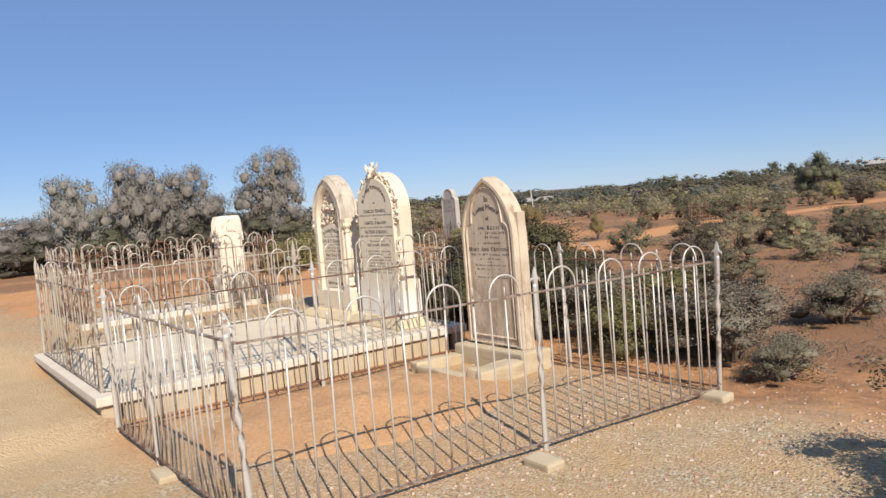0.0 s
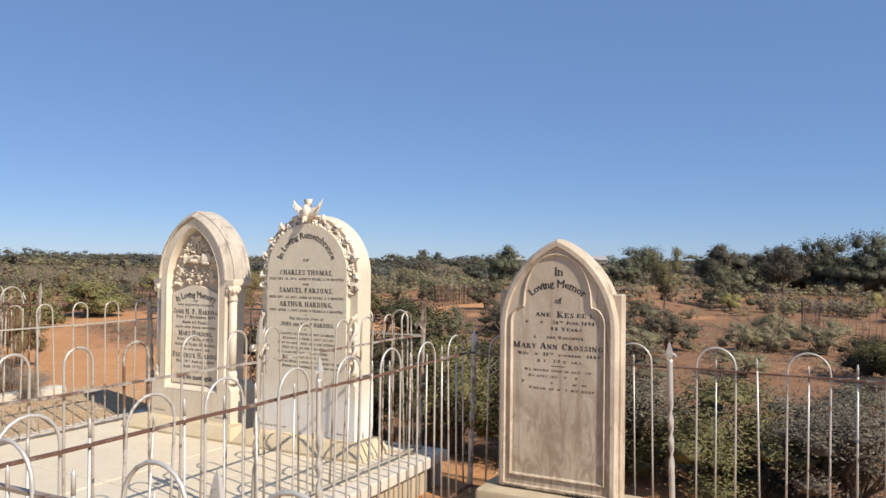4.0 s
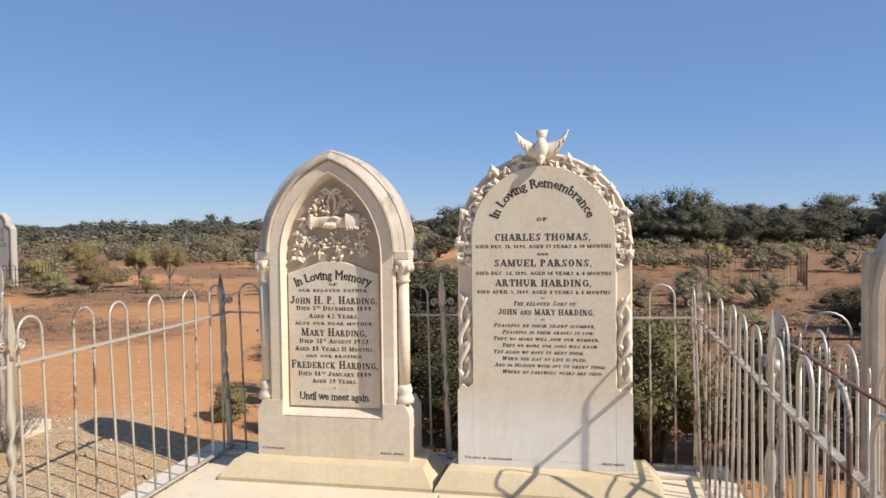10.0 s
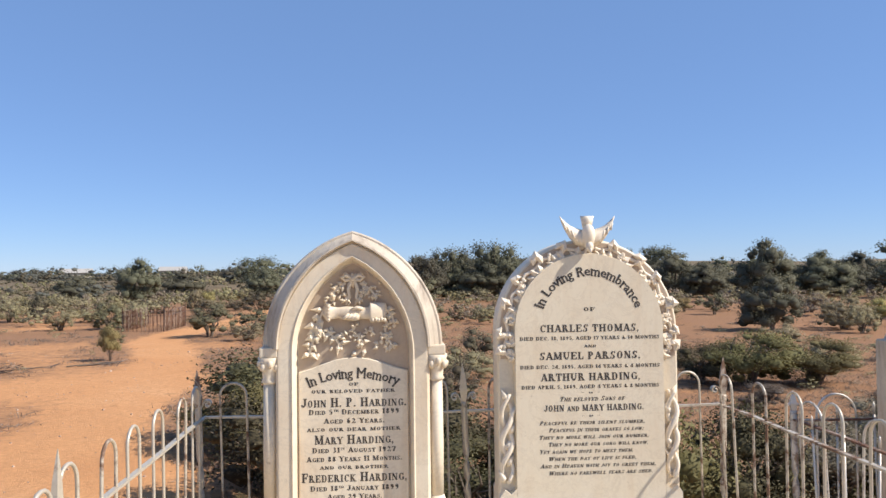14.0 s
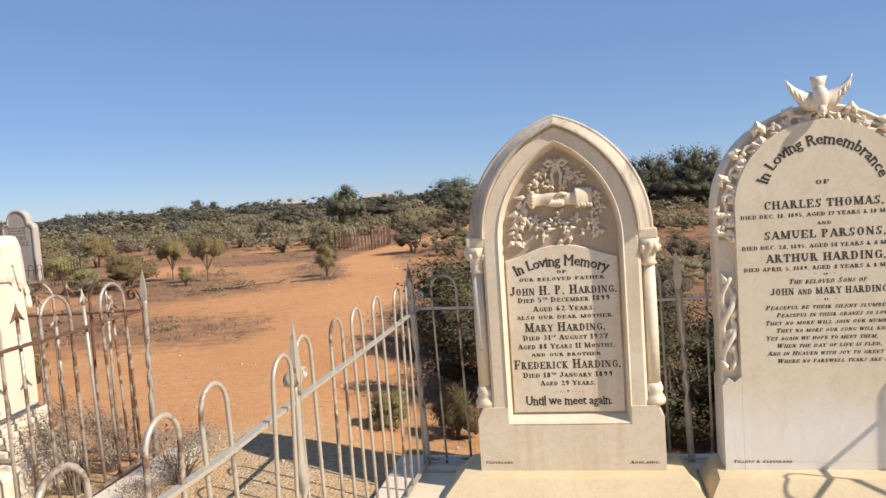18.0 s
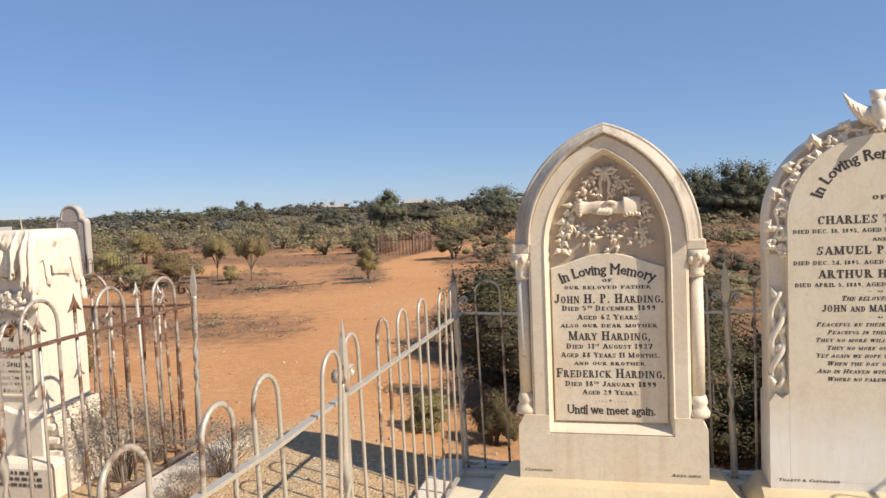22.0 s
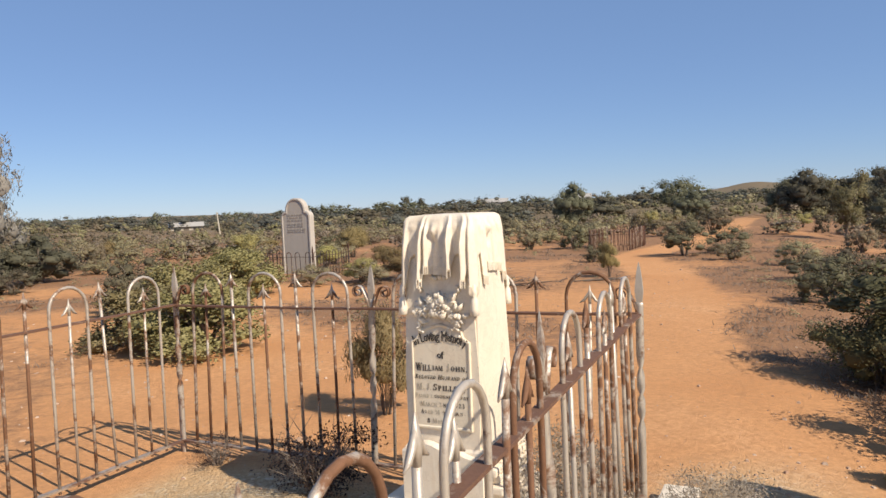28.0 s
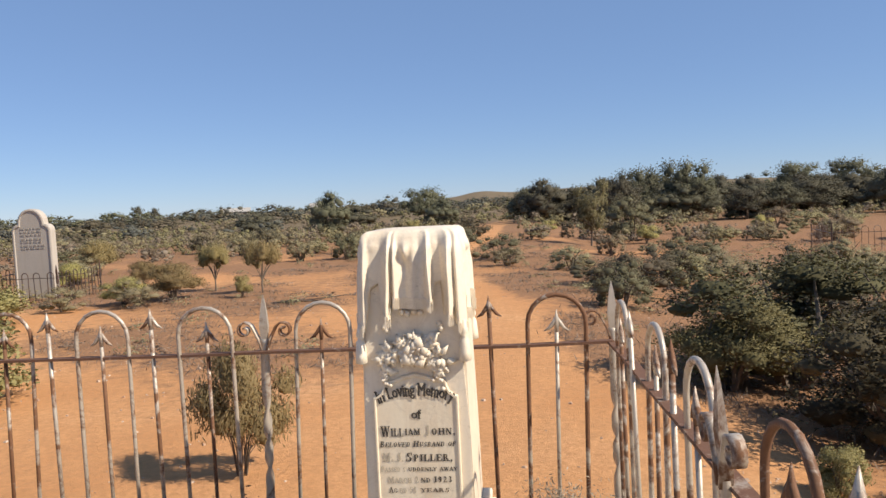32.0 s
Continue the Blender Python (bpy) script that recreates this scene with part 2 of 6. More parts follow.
EARTH = earth_mat()
MARBLE = marble("white_marble", (0.77, 0.665, 0.505), (0.56, 0.385, 0.23), (0.33, 0.26, 0.20), 0.55, 0.6)
MARBLE_OLD = marble("weathered_marble", (0.66, 0.545, 0.40), (0.29, 0.195, 0.115), (0.27, 0.185, 0.12), 0.7, 0.95, 0.9, (0.55, 0.8, (0.33, 0.235, 0.15), 0.7), 0.0, 0.9)
# brown stain on the tympanum; behind the ivy also painted shade
STAIN_AND_SHADE = marble("stain_and_shade_marble", (0.50, 0.385, 0.275), (0.34, 0.24, 0.16), (0.30, 0.23, 0.17), 0.75, 0.8)
MARBLE_WARM = marble("cream_marble", (0.80, 0.70, 0.555), (0.58, 0.42, 0.26), (0.40, 0.29, 0.20), 0.55, 0.45)
MARBLE_WASHED = marble("rain_washed_marble", (0.75, 0.65, 0.485), (0.58, 0.42, 0.26), (0.40, 0.29, 0.20), 0.55, 0.4, 0.3, (0.44, 0.66, (0.80, 0.765, 0.70), 0.9), 0.75, 0.3)
YELLOWED = marble("yellowed_marble", (0.66, 0.535, 0.335), (0.48, 0.355, 0.195), (0.36, 0.26, 0.17), 0.65, 0.6)
SLAB = marble("ledger_marble", (0.73, 0.625, 0.455), (0.56, 0.43, 0.27), (0.5, 0.42, 0.33), 0.55, 0.5)
MARBLE_DARK = marble("lichened_marble", (0.64, 0.545, 0.42), (0.22, 0.165, 0.12), (0.30, 0.25, 0.21), 0.65, 1.0, 0.95, None, 0.0, 0.7)
LIMEWASH = marble("whitewashed_kerb", (0.70, 0.615, 0.49), (0.52, 0.41, 0.30), (0.42, 0.36, 0.29), 0.8, 0.5)
CONCRETE = rough_mat("yellow_concrete", (0.61, 0.50, 0.335), (0.50, 0.39, 0.245), 5)
IRON_GREY = painted_iron("silver_painted_iron", (0.62, 0.54, 0.425), (0.22, 0.12, 0.07), 0.59)
IRON_PALE = painted_iron("pale_painted_iron", (0.70, 0.645, 0.56), (0.36, 0.25, 0.17), 0.64)
IRON_RUST = painted_iron("rusting_iron", (0.56, 0.48, 0.39), (0.23, 0.105, 0.05), 0.495)
IRON_BROWN = painted_iron("brown_rusted_rail", (0.45, 0.355, 0.27), (0.19, 0.09, 0.052), 0.44)
IRON_DARK = painted_iron("dark_old_iron", (0.10, 0.075, 0.065), (0.12, 0.06, 0.04), 0.5)
LETTER = rough_mat("black_letter_paint", (0.035, 0.028, 0.022), (0.075, 0.06, 0.048), 60, 0.6, 0.001)
LETTER_FADED = rough_mat("faded_letter_paint", (0.46, 0.39, 0.29), (0.54, 0.46, 0.34), 40, 0.7, 0.001)
LETTER_WORN = rough_mat("worn_letter_paint", (0.05, 0.038, 0.028), (0.17, 0.125, 0.09), 50, 0.7, 0.001)
BARK = rough_mat("grey_bark", (0.20, 0.155, 0.115), (0.12, 0.09, 0.065), 12)
TWIG = rough_mat("dry_twig", (0.33, 0.26, 0.20), (0.20, 0.15, 0.11), 20)
LEAF_SALT = leafy("saltbush_leaf", (0.283, 0.234, 0.14), (0.332, 0.278, 0.168), (0.395, 0.334, 0.207), 0.4)
LEAF_DARK = leafy("dark_scrub_leaf", (0.122, 0.107, 0.065), (0.148, 0.129, 0.078), (0.187, 0.161, 0.099), 0.25)
LEAF_OLIVE = leafy("olive_leaf", (0.118, 0.099, 0.043), (0.169, 0.142, 0.061), (0.255, 0.212, 0.099), 0.25)
LEAF_TREE = leafy("tree_leaf", (0.109, 0.104, 0.067), (0.129, 0.121, 0.078), (0.157, 0.147, 0.097), 0.25)
LEAF_GREY = leafy("grey_leaf", (0.333, 0.305, 0.255), (0.383, 0.353, 0.298), (0.444, 0.408, 0.351), 0.4)
# distance haze is put into this colour: greyer leaves for far plants only
LEAF_HAZED = leafy("hazed_far_leaf", (0.105, 0.106, 0.086), (0.138, 0.138, 0.112), (0.18, 0.178, 0.145), 0.3)
LEAF_ASH = leafy("ash_brown_leaf", (0.144, 0.115, 0.081), (0.207, 0.17, 0.121), (0.356, 0.305, 0.23), 0.3)
LEAF_DRAB = leafy("drab_olive_leaf", (0.213, 0.174, 0.092), (0.263, 0.218, 0.118), (0.325, 0.269, 0.151), 0.35)
LEAF_GUM = leafy("pale_gum_leaf", (0.18, 0.18, 0.075), (0.27, 0.255, 0.12), (0.38, 0.35, 0.19), 0.4)
LEAF_BROOM = leafy("broom_leaf", (0.333, 0.273, 0.118), (0.403, 0.329, 0.148), (0.485, 0.399, 0.192), 0.45)
LEAF_BROAD = leafy("broad_olive_leaf", (0.228, 0.202, 0.078), (0.323, 0.285, 0.119), (0.438, 0.383, 0.186), 0.3)
LEAF_DEEP = leafy("deep_green_leaf", (0.047, 0.039, 0.02), (0.078, 0.066, 0.034), (0.179, 0.152, 0.076), 0.2)
LEAF_DEAD = leafy("dry_foliage", (0.256, 0.201, 0.142), (0.315, 0.252, 0.18), (0.385, 0.317, 0.234), 0.35)
PEBBLE = leafy("pebble", (0.38, 0.24, 0.13), (0.53, 0.39, 0.24), (0.74, 0.63, 0.47), 0.0)
PLASTER = rough_mat("pale_wall", (0.60, 0.53, 0.42), (0.50, 0.43, 0.33), 1.5)
TIN = rough_mat("pale_tin_roof", (0.50, 0.47, 0.42), (0.42, 0.38, 0.33), 2.0, 0.6)


# ---- building helpers ----
def mesh_of(name, bm, material, smooth=False):
    me = bpy.data.meshes.new(name)
    bmesh.ops.recalc_face_normals(bm, faces=bm.faces)
    bm.to_mesh(me)
    bm.free()
    me.materials.append(material)
    if smooth:
        me.shade_smooth()
    return me


def thing(name, at, label, category, group="", kind=""):
    ob = new(name)
    ob.location = at
    return tagged(ob, label, category, group, kind)


def part(name, bm, material, parent, label="", smooth=False):
    me = bm if isinstance(bm, bpy.types.Mesh) else mesh_of(name, bm, material, smooth)
    ob = new(name, me)
    ob.parent = parent
    if parent.type == "EMPTY":
        ob.matrix_parent_inverse = Matrix.Translation(-parent.location)
    if label:
        ob["label"] = label
    return ob


def add_box(bm, a, b, bevel=0.0, segments=1):
    r = bmesh.ops.create_cube(bm, size=1)
    a, b = Vector(a), Vector(b)
    bmesh.ops.transform(bm, verts=r["verts"], matrix=Matrix.Translation((a + b) / 2) @ Matrix.Diagonal((*(b - a), 1)))
    if bevel:
        edges = list({e for v in r["verts"] for e in v.link_edges})
        bmesh.ops.bevel(bm, geom=edges, offset=bevel, segments=segments, affect="EDGES", profile=0.6)
    return bm


def box_bm(a, b, bevel=0.0, segments=1):
    return add_box(bmesh.new(), a, b, bevel, segments)


def add_tube(bm, pts, radius, sides=6, cap=True):
    """A tube along a line of points; radius is one number or one for each point."""
    pts = [Vector(p) for p in pts]
    rad = [radius] * len(pts) if isinstance(radius, (int, float)) else radius
    rings, ref = [], None
    for i, p in enumerate(pts):
        d = (pts[min(i + 1, len(pts) - 1)] - pts[max(i - 1, 0)]).normalized()
        if ref is None:
            ref = d.orthogonal().normalized()
        ref = (ref - d * ref.dot(d)).normalized()
        o = d.cross(ref)
        rings.append([bm.verts.new(p + (ref * math.cos(k * math.tau / sides) + o * math.sin(k * math.tau / sides)) * rad[i]) for k in range(sides)])
    for r0, r1 in zip(rings, rings[1:]):
        for k in range(sides):
            bm.faces.new((r0[k], r0[(k + 1) % sides], r1[(k + 1) % sides], r1[k]))
    if cap:
        bm.faces.new(rings[0][::-1])
        bm.faces.new(rings[-1])
    return bm


def add_loft(bm, rings, closed=True, caps=(True, True)):
    vs = [[bm.verts.new(p) for p in r] for r in rings]
    n = len(vs[0])
    for r0, r1 in zip(vs, vs[1:]):
        for k in range(n if closed else n - 1):
            bm.faces.new((r0[k], r0[(k + 1) % n], r1[(k + 1) % n], r1[k]))
    if caps[0]:
        bm.faces.new(vs[0][::-1])
    if caps[1]:
        bm.faces.new(vs[-1])
    return bm


def add_lathe(bm, cx, cy, profile, sides=14):
    return add_loft(bm, [[(cx + r * math.cos(k * math.tau / sides), cy + r * math.sin(k * math.tau / sides), z) for k in range(sides)] for r, z in profile])


def add_blob(bm, at, radii, turn=(0, 0, 0), sub=2):
    r = bmesh.ops.create_icosphere(bm, subdivisions=sub, radius=1)
    m = Matrix.Translation(at) @ Euler(turn).to_matrix().to_4x4() @ Matrix.Diagonal((*radii, 1))
    bmesh.ops.transform(bm, verts=r["verts"], matrix=m)


def add_leaf(bm, at, length, width, angle, lift=0.02, curl=0.3):
    """A carved leaf that lies on an upright face and points along angle."""
    c, s = math.cos(angle), math.sin(angle)

    def p(u, v, h):
        return (at[0] + u * c - v * s, at[1] - h, at[2] + u * s + v * c)
    pts = [p(0, 0, 0.004), p(length * 0.35, width * 0.5, lift * 0.5), p(length, 0, lift * curl), p(length * 0.35, -width * 0.5, lift * 0.5), p(length * 0.4, 0, lift)]
    v = [bm.verts.new(q) for q in pts]
    low = [bm.verts.new((q[0], at[1] + 0.004, q[2])) for q in pts[:4]]
    for i in range(4):
        j = (i + 1) % 4
        bm.faces.new((v[i], v[j], v[4]))
        bm.faces.new((v[j], v[i], low[i], low[j]))


def arch(hw, z0, zs, rise, n=14, m=4):
    """The line of a pointed or round arch in (x, z), from the lower left over the top to the lower right."""
    r = (hw * hw + rise * rise) / (2 * hw)
    top = math.asin(min(1, rise / r))
    left = [(-hw, z0 + (zs - z0) * i / m) for i in range(m)]
    left += [((r - hw) - r * math.cos(top * i / n), zs + r * math.sin(top * i / n)) for i in range(n)]
    return left + [(0, zs + rise)] + [(-x, z) for x, z in left[::-1]]


def ring(path, cx, y):
    return [(cx + x, y, z) for x, z in path]


# slab-serif capitals: width, then strokes. S: stem; H: bar; V: tick; A: arc (degrees); D: slanted stroke, E, F, G with a serif at its start, its end or both; P: dot
GLYPHS = {
    "A": ".84 E.12,0,.42,1,0 F.42,1,.72,0,1 H.22,.62,.32", "B": ".78 S.2,0,1 A.4,.75,.2,.25,-90,90 A.42,.26,.25,.26,-90,90 H.2,.4,.95 H.2,.42,.5 H.2,.42,.05",
    "C": ".8 A.44,.5,.34,.5,40,320 V.7,.66,.98", "D": ".86 S.2,0,1 A.4,.5,.36,.5,-90,90 H.2,.4,.95 H.2,.4,.05", "E": ".78 S.2,0,1 H.2,.68,.95 H.2,.5,.5 H.2,.7,.05 V.66,.7,1 V.68,0,.3 V.5,.38,.62",
    "F": ".72 S.2,0,1 H.2,.66,.95 H.2,.5,.5 V.64,.68,1 V.5,.36,.64", "G": ".86 A.44,.5,.34,.5,40,300 S.7,.06,.44 V.7,.68,.98 H.56,.84,.44", "H": ".9 S.2,0,1 S.7,0,1 H.2,.7,.5",
    "I": ".42 S.21,0,1", "J": ".62 S.44,.2,1 A.26,.2,.18,.2,180,360 P.1,.2", "K": ".88 S.2,0,1 F.26,.4,.66,1,0 F.36,.54,.72,0,1", "L": ".72 S.2,0,1 H.2,.64,.05 V.62,0,.34",
    "M": "1.06 G.16,0,.16,1,0 D.18,1,.52,.04,1 D.52,.04,.84,1,0 S.86,0,1", "N": ".88 G.16,0,.16,1,0 D.16,1,.7,0,1 F.7,0,.7,1,0", "O": ".86 A.43,.5,.34,.5,0,360", "P": ".76 S.2,0,1 A.4,.73,.24,.27,-90,90 H.2,.4,.95 H.2,.4,.47",
    "Q": ".86 A.43,.5,.34,.5,0,360 D.46,.25,.76,-.1,1", "R": ".86 S.2,0,1 A.4,.75,.21,.25,-90,90 H.2,.4,.95 H.2,.4,.5 F.44,.5,.7,0,1", "S": ".7 A.35,.74,.23,.26,40,270 A.35,.26,.25,.26,-140,90 V.58,.7,1 V.1,0,.3",
    "T": ".76 S.38,0,1 H.08,.68,.95 V.08,.66,1 V.68,.66,1", "U": ".86 S.2,.3,1 A.43,.3,.23,.3,180,360 F.68,.3,.68,1,0", "V": ".84 E.14,1,.42,0,1 F.44,0,.72,1,0", "W": "1.1 E.12,1,.34,0,1 D.34,0,.54,1,0 E.54,1,.76,0,1 F.76,0,.98,1,0",
    "X": ".84 G.14,1,.7,0,1 G.14,0,.7,1,0", "Y": ".82 E.12,1,.41,.46,1 F.41,.46,.7,1,0 S.41,0,.48", "Z": ".74 H.1,.64,.95 D.6,.95,.14,.05,1 H.1,.64,.05 V.1,.7,1 V.64,0,.3",
    "0": ".68 A.34,.5,.25,.5,0,360", "1": ".44 S.24,0,1 D.22,.98,.06,.8,0", "2": ".66 A.32,.72,.23,.28,-30,170 D.5,.56,.12,.08,0 H.1,.58,.07 V.58,0,.26", "3": ".64 A.31,.75,.21,.25,-90,150 A.31,.26,.25,.26,-150,90",
    "4": ".72 S.48,0,1 D.46,1,.06,.26,0 H.04,.68,.22", "5": ".64 A.3,.32,.25,.32,-150,115 D.14,.52,.16,.98,0 H.15,.54,.92", "6": ".68 A.34,.3,.24,.3,0,360 A.42,.5,.32,.5,75,190", "7": ".62 H.08,.58,.93 D.56,.93,.28,0,1 V.1,.68,1",
    "8": ".66 A.33,.75,.21,.25,0,360 A.33,.26,.25,.26,0,360", "9": ".68 A.34,.7,.24,.3,0,360 A.26,.5,.32,.5,-105,10", "&": ".86 A.36,.78,.16,.22,0,360 A.34,.27,.25,.27,40,330 D.3,.6,.76,.02,1", ".": ".3 P.13,.08", ",": ".3 P.13,.08 D.16,.04,.1,-.16,0",
    ";": ".3 P.13,.08 P.13,.5 D.16,.04,.1,-.16,0", "-": ".5 H.08,.42,.45"}


def glyph_quads(ch, weight):
    """The strokes of one capital as four-cornered faces in a square of unit height, and its width."""
    thick, thin, out = 0.2 * weight, 0.095 * weight, []
    first, *strokes = GLYPHS[ch].split()

    def rect(x0, y0, x1, y1):
        out.append([(x0, y0), (x1, y0), (x1, y1), (x0, y1)])

    def foot(x, y, reach):
        rect(x - reach, 0 if y < 0.5 else 1 - thin * 0.9, x + reach, thin * 0.9 if y < 0.5 else 1)
    for st in strokes:
        kind, v = st[0], [float(q) for q in st[1:].split(",")]
        if kind == "S":
            rect(v[0] - thick / 2, v[1], v[0] + thick / 2, v[2])
            for y in v[1:]:
                if y in (0.0, 1.0):
                    foot(v[0], y, thick / 2 + 0.085)
        elif kind == "H":
            rect(v[0], v[2] - thin / 2, v[1], v[2] + thin / 2)
        elif kind == "V":
            rect(v[0] - thin / 2, v[1], v[0] + thin / 2, v[2])
        elif kind == "P":
            rect(v[0] - 0.09, v[1] - 0.085, v[0] + 0.09, v[1] + 0.085)
        elif kind == "A":
            cx, cy, rx, ry, a0, a1 = v
            n = max(4, round(abs(a1 - a0) / 24))
            pts = []
            for k in range(n + 1):
                c, q = math.cos(radians(a0 + (a1 - a0) * k / n)), math.sin(radians(a0 + (a1 - a0) * k / n))
                w = thin + (thick - thin) * abs(c)
                pts.append(((cx + rx * c, cy + ry * q), (cx + (rx - w) * c, cy + (ry - thin * 0.95) * q)))
            out += [[p[0], r[0], r[1], p[1]] for p, r in zip(pts, pts[1:])]
        else:
            x0, y0, x1, y1, heavy = v
            half = (thick if heavy else thin) / 2 * math.hypot(x1 - x0, y1 - y0) / max(0.3, abs(y1 - y0))
            out.append([(x0 - half, y0), (x0 + half, y0), (x1 + half, y1), (x1 - half, y1)])
            if kind in "EG":
                foot(x0, y0, half + 0.08)
            if kind in "FG":
                foot(x1, y1, half + 0.08)
    return out, float(first)


def carved_line(body, weight):
    """A line of large and small capitals, as faces, with raised small letters after a number."""
    x, out, shift = 0.0, [], 0
    for i, ch in enumerate(body):
        if ch == " ":
            x += 0.42
            continue
        raised = ch in "thsnrd" and (i and body[i - 1].isdigit() or i > 1 and body[i - 2].isdigit() and body[i - 1] in "tsnr")
        size, lift = (0.46, 0.5) if raised else (0.78, 0.0) if ch.islower() else (1.0, 0.0)
        if ch.upper() not in GLYPHS:
            continue
        quads, w = glyph_quads(ch.upper(), weight)
        out += [[(x + px * size, lift + py * size) for px, py in q] for q in quads]
        x += (w + 0.07) * size
    return out


def letters(parent, body, cx, z, width, height, y, material=None, shear=0.0, bend=0.0, caps=True, offset=0.0):
    """A line of lettering on an upright face: its middle, its width and capital height; bend: the radius of an arc that it follows."""
    if caps and any(c.isalnum() for c in body):
        quads = carved_line(body, 1.1 if offset > 0.01 else 1.16)
        co = np.array([(px + shear * py, py * 0.69, 0.004 * (k % 5)) for k, q in enumerate(quads) for px, py in q])
        tris = [tuple(range(4 * k, 4 * k + 4)) for k in range(len(quads))]
    else:
        cu = bpy.data.curves.new("lettering", "FONT")
        cu.body, cu.align_x, cu.resolution_u, cu.shear = body, "CENTER", 2, shear
        ob = bpy.data.objects.new("lettering", cu)
        me = bpy.data.meshes.new_from_object(ob)
        bpy.data.objects.remove(ob)
        n = len(me.vertices)
        co = np.empty(n * 3)
        me.vertices.foreach_get("co", co)
        co = co.reshape(n, 3)
        tris = [tuple(p.vertices) for p in me.polygons]
        # pointed feet and heads where a stem ends, as in black letter
        uses = collections.Counter(k for p in me.polygons for k in p.edge_keys)
        extra = []
        for (i, j), c in uses.items():
            (x0, y0), (x1, y1) = sorted((tuple(co[i][:2]), tuple(co[j][:2])))
            if c == 1 and abs(y0 - y1) < 0.004 and 0.05 < x1 - x0 < 0.17 and (abs(y0) < 0.03 or y0 > 0.4):
                m, t = (x0 + x1) / 2, 0.075
                extra.append([(m - t * 1.35, y0 + t * 0.2), (m, y0 - t), (m + t * 1.35, y0 - t * 0.2), (m, y0 + t)])
        if extra:
            tris += [tuple(n + 4 * k + i for i in range(4)) for k in range(len(extra))]
            co = np.concatenate([co, np.array([(px, py, 0.01) for q in extra for px, py in q])])
        # heavier strokes: the same shapes again, a little to each side
        weight = max(0.02, offset * 1.9)
        n = len(co)
        co = np.concatenate([co + np.array([dx, dy, dz]) for dx, dy, dz in ((0, 0, 0), (-weight, weight * 0.3, 0.02), (weight, -weight * 0.3, 0.03), (weight * 0.5, weight * 0.4, 0.04))])
        tris += [tuple(v + n * k for v in f) for k in (1, 2, 3) for f in tris]
        bpy.data.meshes.remove(me)
    me = bpy.data.meshes.new("lettering")
    me.from_pydata(co.tolist(), [], tris)
    lo, hi = co[:, 0].min(), co[:, 0].max()
    x = (co[:, 0] - (lo + hi) / 2) / (hi - lo) * width
    h = co[:, 1] / 0.69 * height
    out = np.empty_like(co)
    if bend:
        a = x / bend
        out[:, 0], out[:, 2] = cx + (bend + h) * np.sin(a), z + (bend + h) * np.cos(a) - bend
    else:
        out[:, 0], out[:, 2] = cx + x, z + h - height / 2
    out[:, 1] = y - 0.0007 - co[:, 2] * 0.01
    me.vertices.foreach_set("co", out.ravel())
    me.materials.clear()
    me.materials.append(material or LETTER)
    me.update()
    return tagged(part("lettering", me, None, parent), kind="stuff")


def quads_mesh(name, quads, material):
    """One mesh of loose four-cornered faces, from an array of n x 4 x 3."""
    n = len(quads)
    me = bpy.data.meshes.new(name)
    me.vertices.add(n * 4)
    me.vertices.foreach_set("co", np.ascontiguousarray(quads, dtype=np.float32).ravel())
    me.loops.add(n * 4)
    me.loops.foreach_set("vertex_index", np.arange(n * 4, dtype=np.int32))
    me.polygons.add(n)
    me.polygons.foreach_set("loop_start", np.arange(0, n * 4, 4, dtype=np.int32))
    me.materials.append(material)
    me.update(calc_edges=True)
    return me


def foliage_mesh(name, verts, tris, quads, normals, material):
    """A mesh of triangles, then loose quads, shaded by the given normals."""
    me = bpy.data.meshes.new(name)
    me.vertices.add(len(verts))
    me.vertices.foreach_set("co", np.ascontiguousarray(verts, dtype=np.float32).ravel())
    loops = np.concatenate([np.asarray(tris, dtype=np.int32).ravel(), np.asarray(quads, dtype=np.int32).ravel()])
    me.loops.add(len(loops))
    me.loops.foreach_set("vertex_index", loops)
    me.polygons.add(len(tris) + len(quads))
    me.polygons.foreach_set("loop_start", np.concatenate([np.arange(len(tris)) * 3, len(tris) * 3 + np.arange(len(quads)) * 4]).astype(np.int32))
    me.materials.append(material)
    me.update(calc_edges=True)
    att = me.attributes.new("custom_normal", "FLOAT_VECTOR", "POINT")
    att.data.foreach_set("vector", np.ascontiguousarray(normals, dtype=np.float32).ravel())
    return me


# ---- ground ----
def smooth(v):
    v = min(1.0, max(0.0, v))
    return v * v * (3 - 2 * v)


def track_x(y):
    """The middle of the foot track that runs off between the plots."""
    return float(np.interp(y, (0, 2.6, 5.2, 8.3, 10, 12, 13.5, 15, 17, 20, 26), (-1.9, -2.5, -3.0, -3.4, -3.66, -4.4, -5.0, -5.15, -5.0, -4.6, -4.2)))


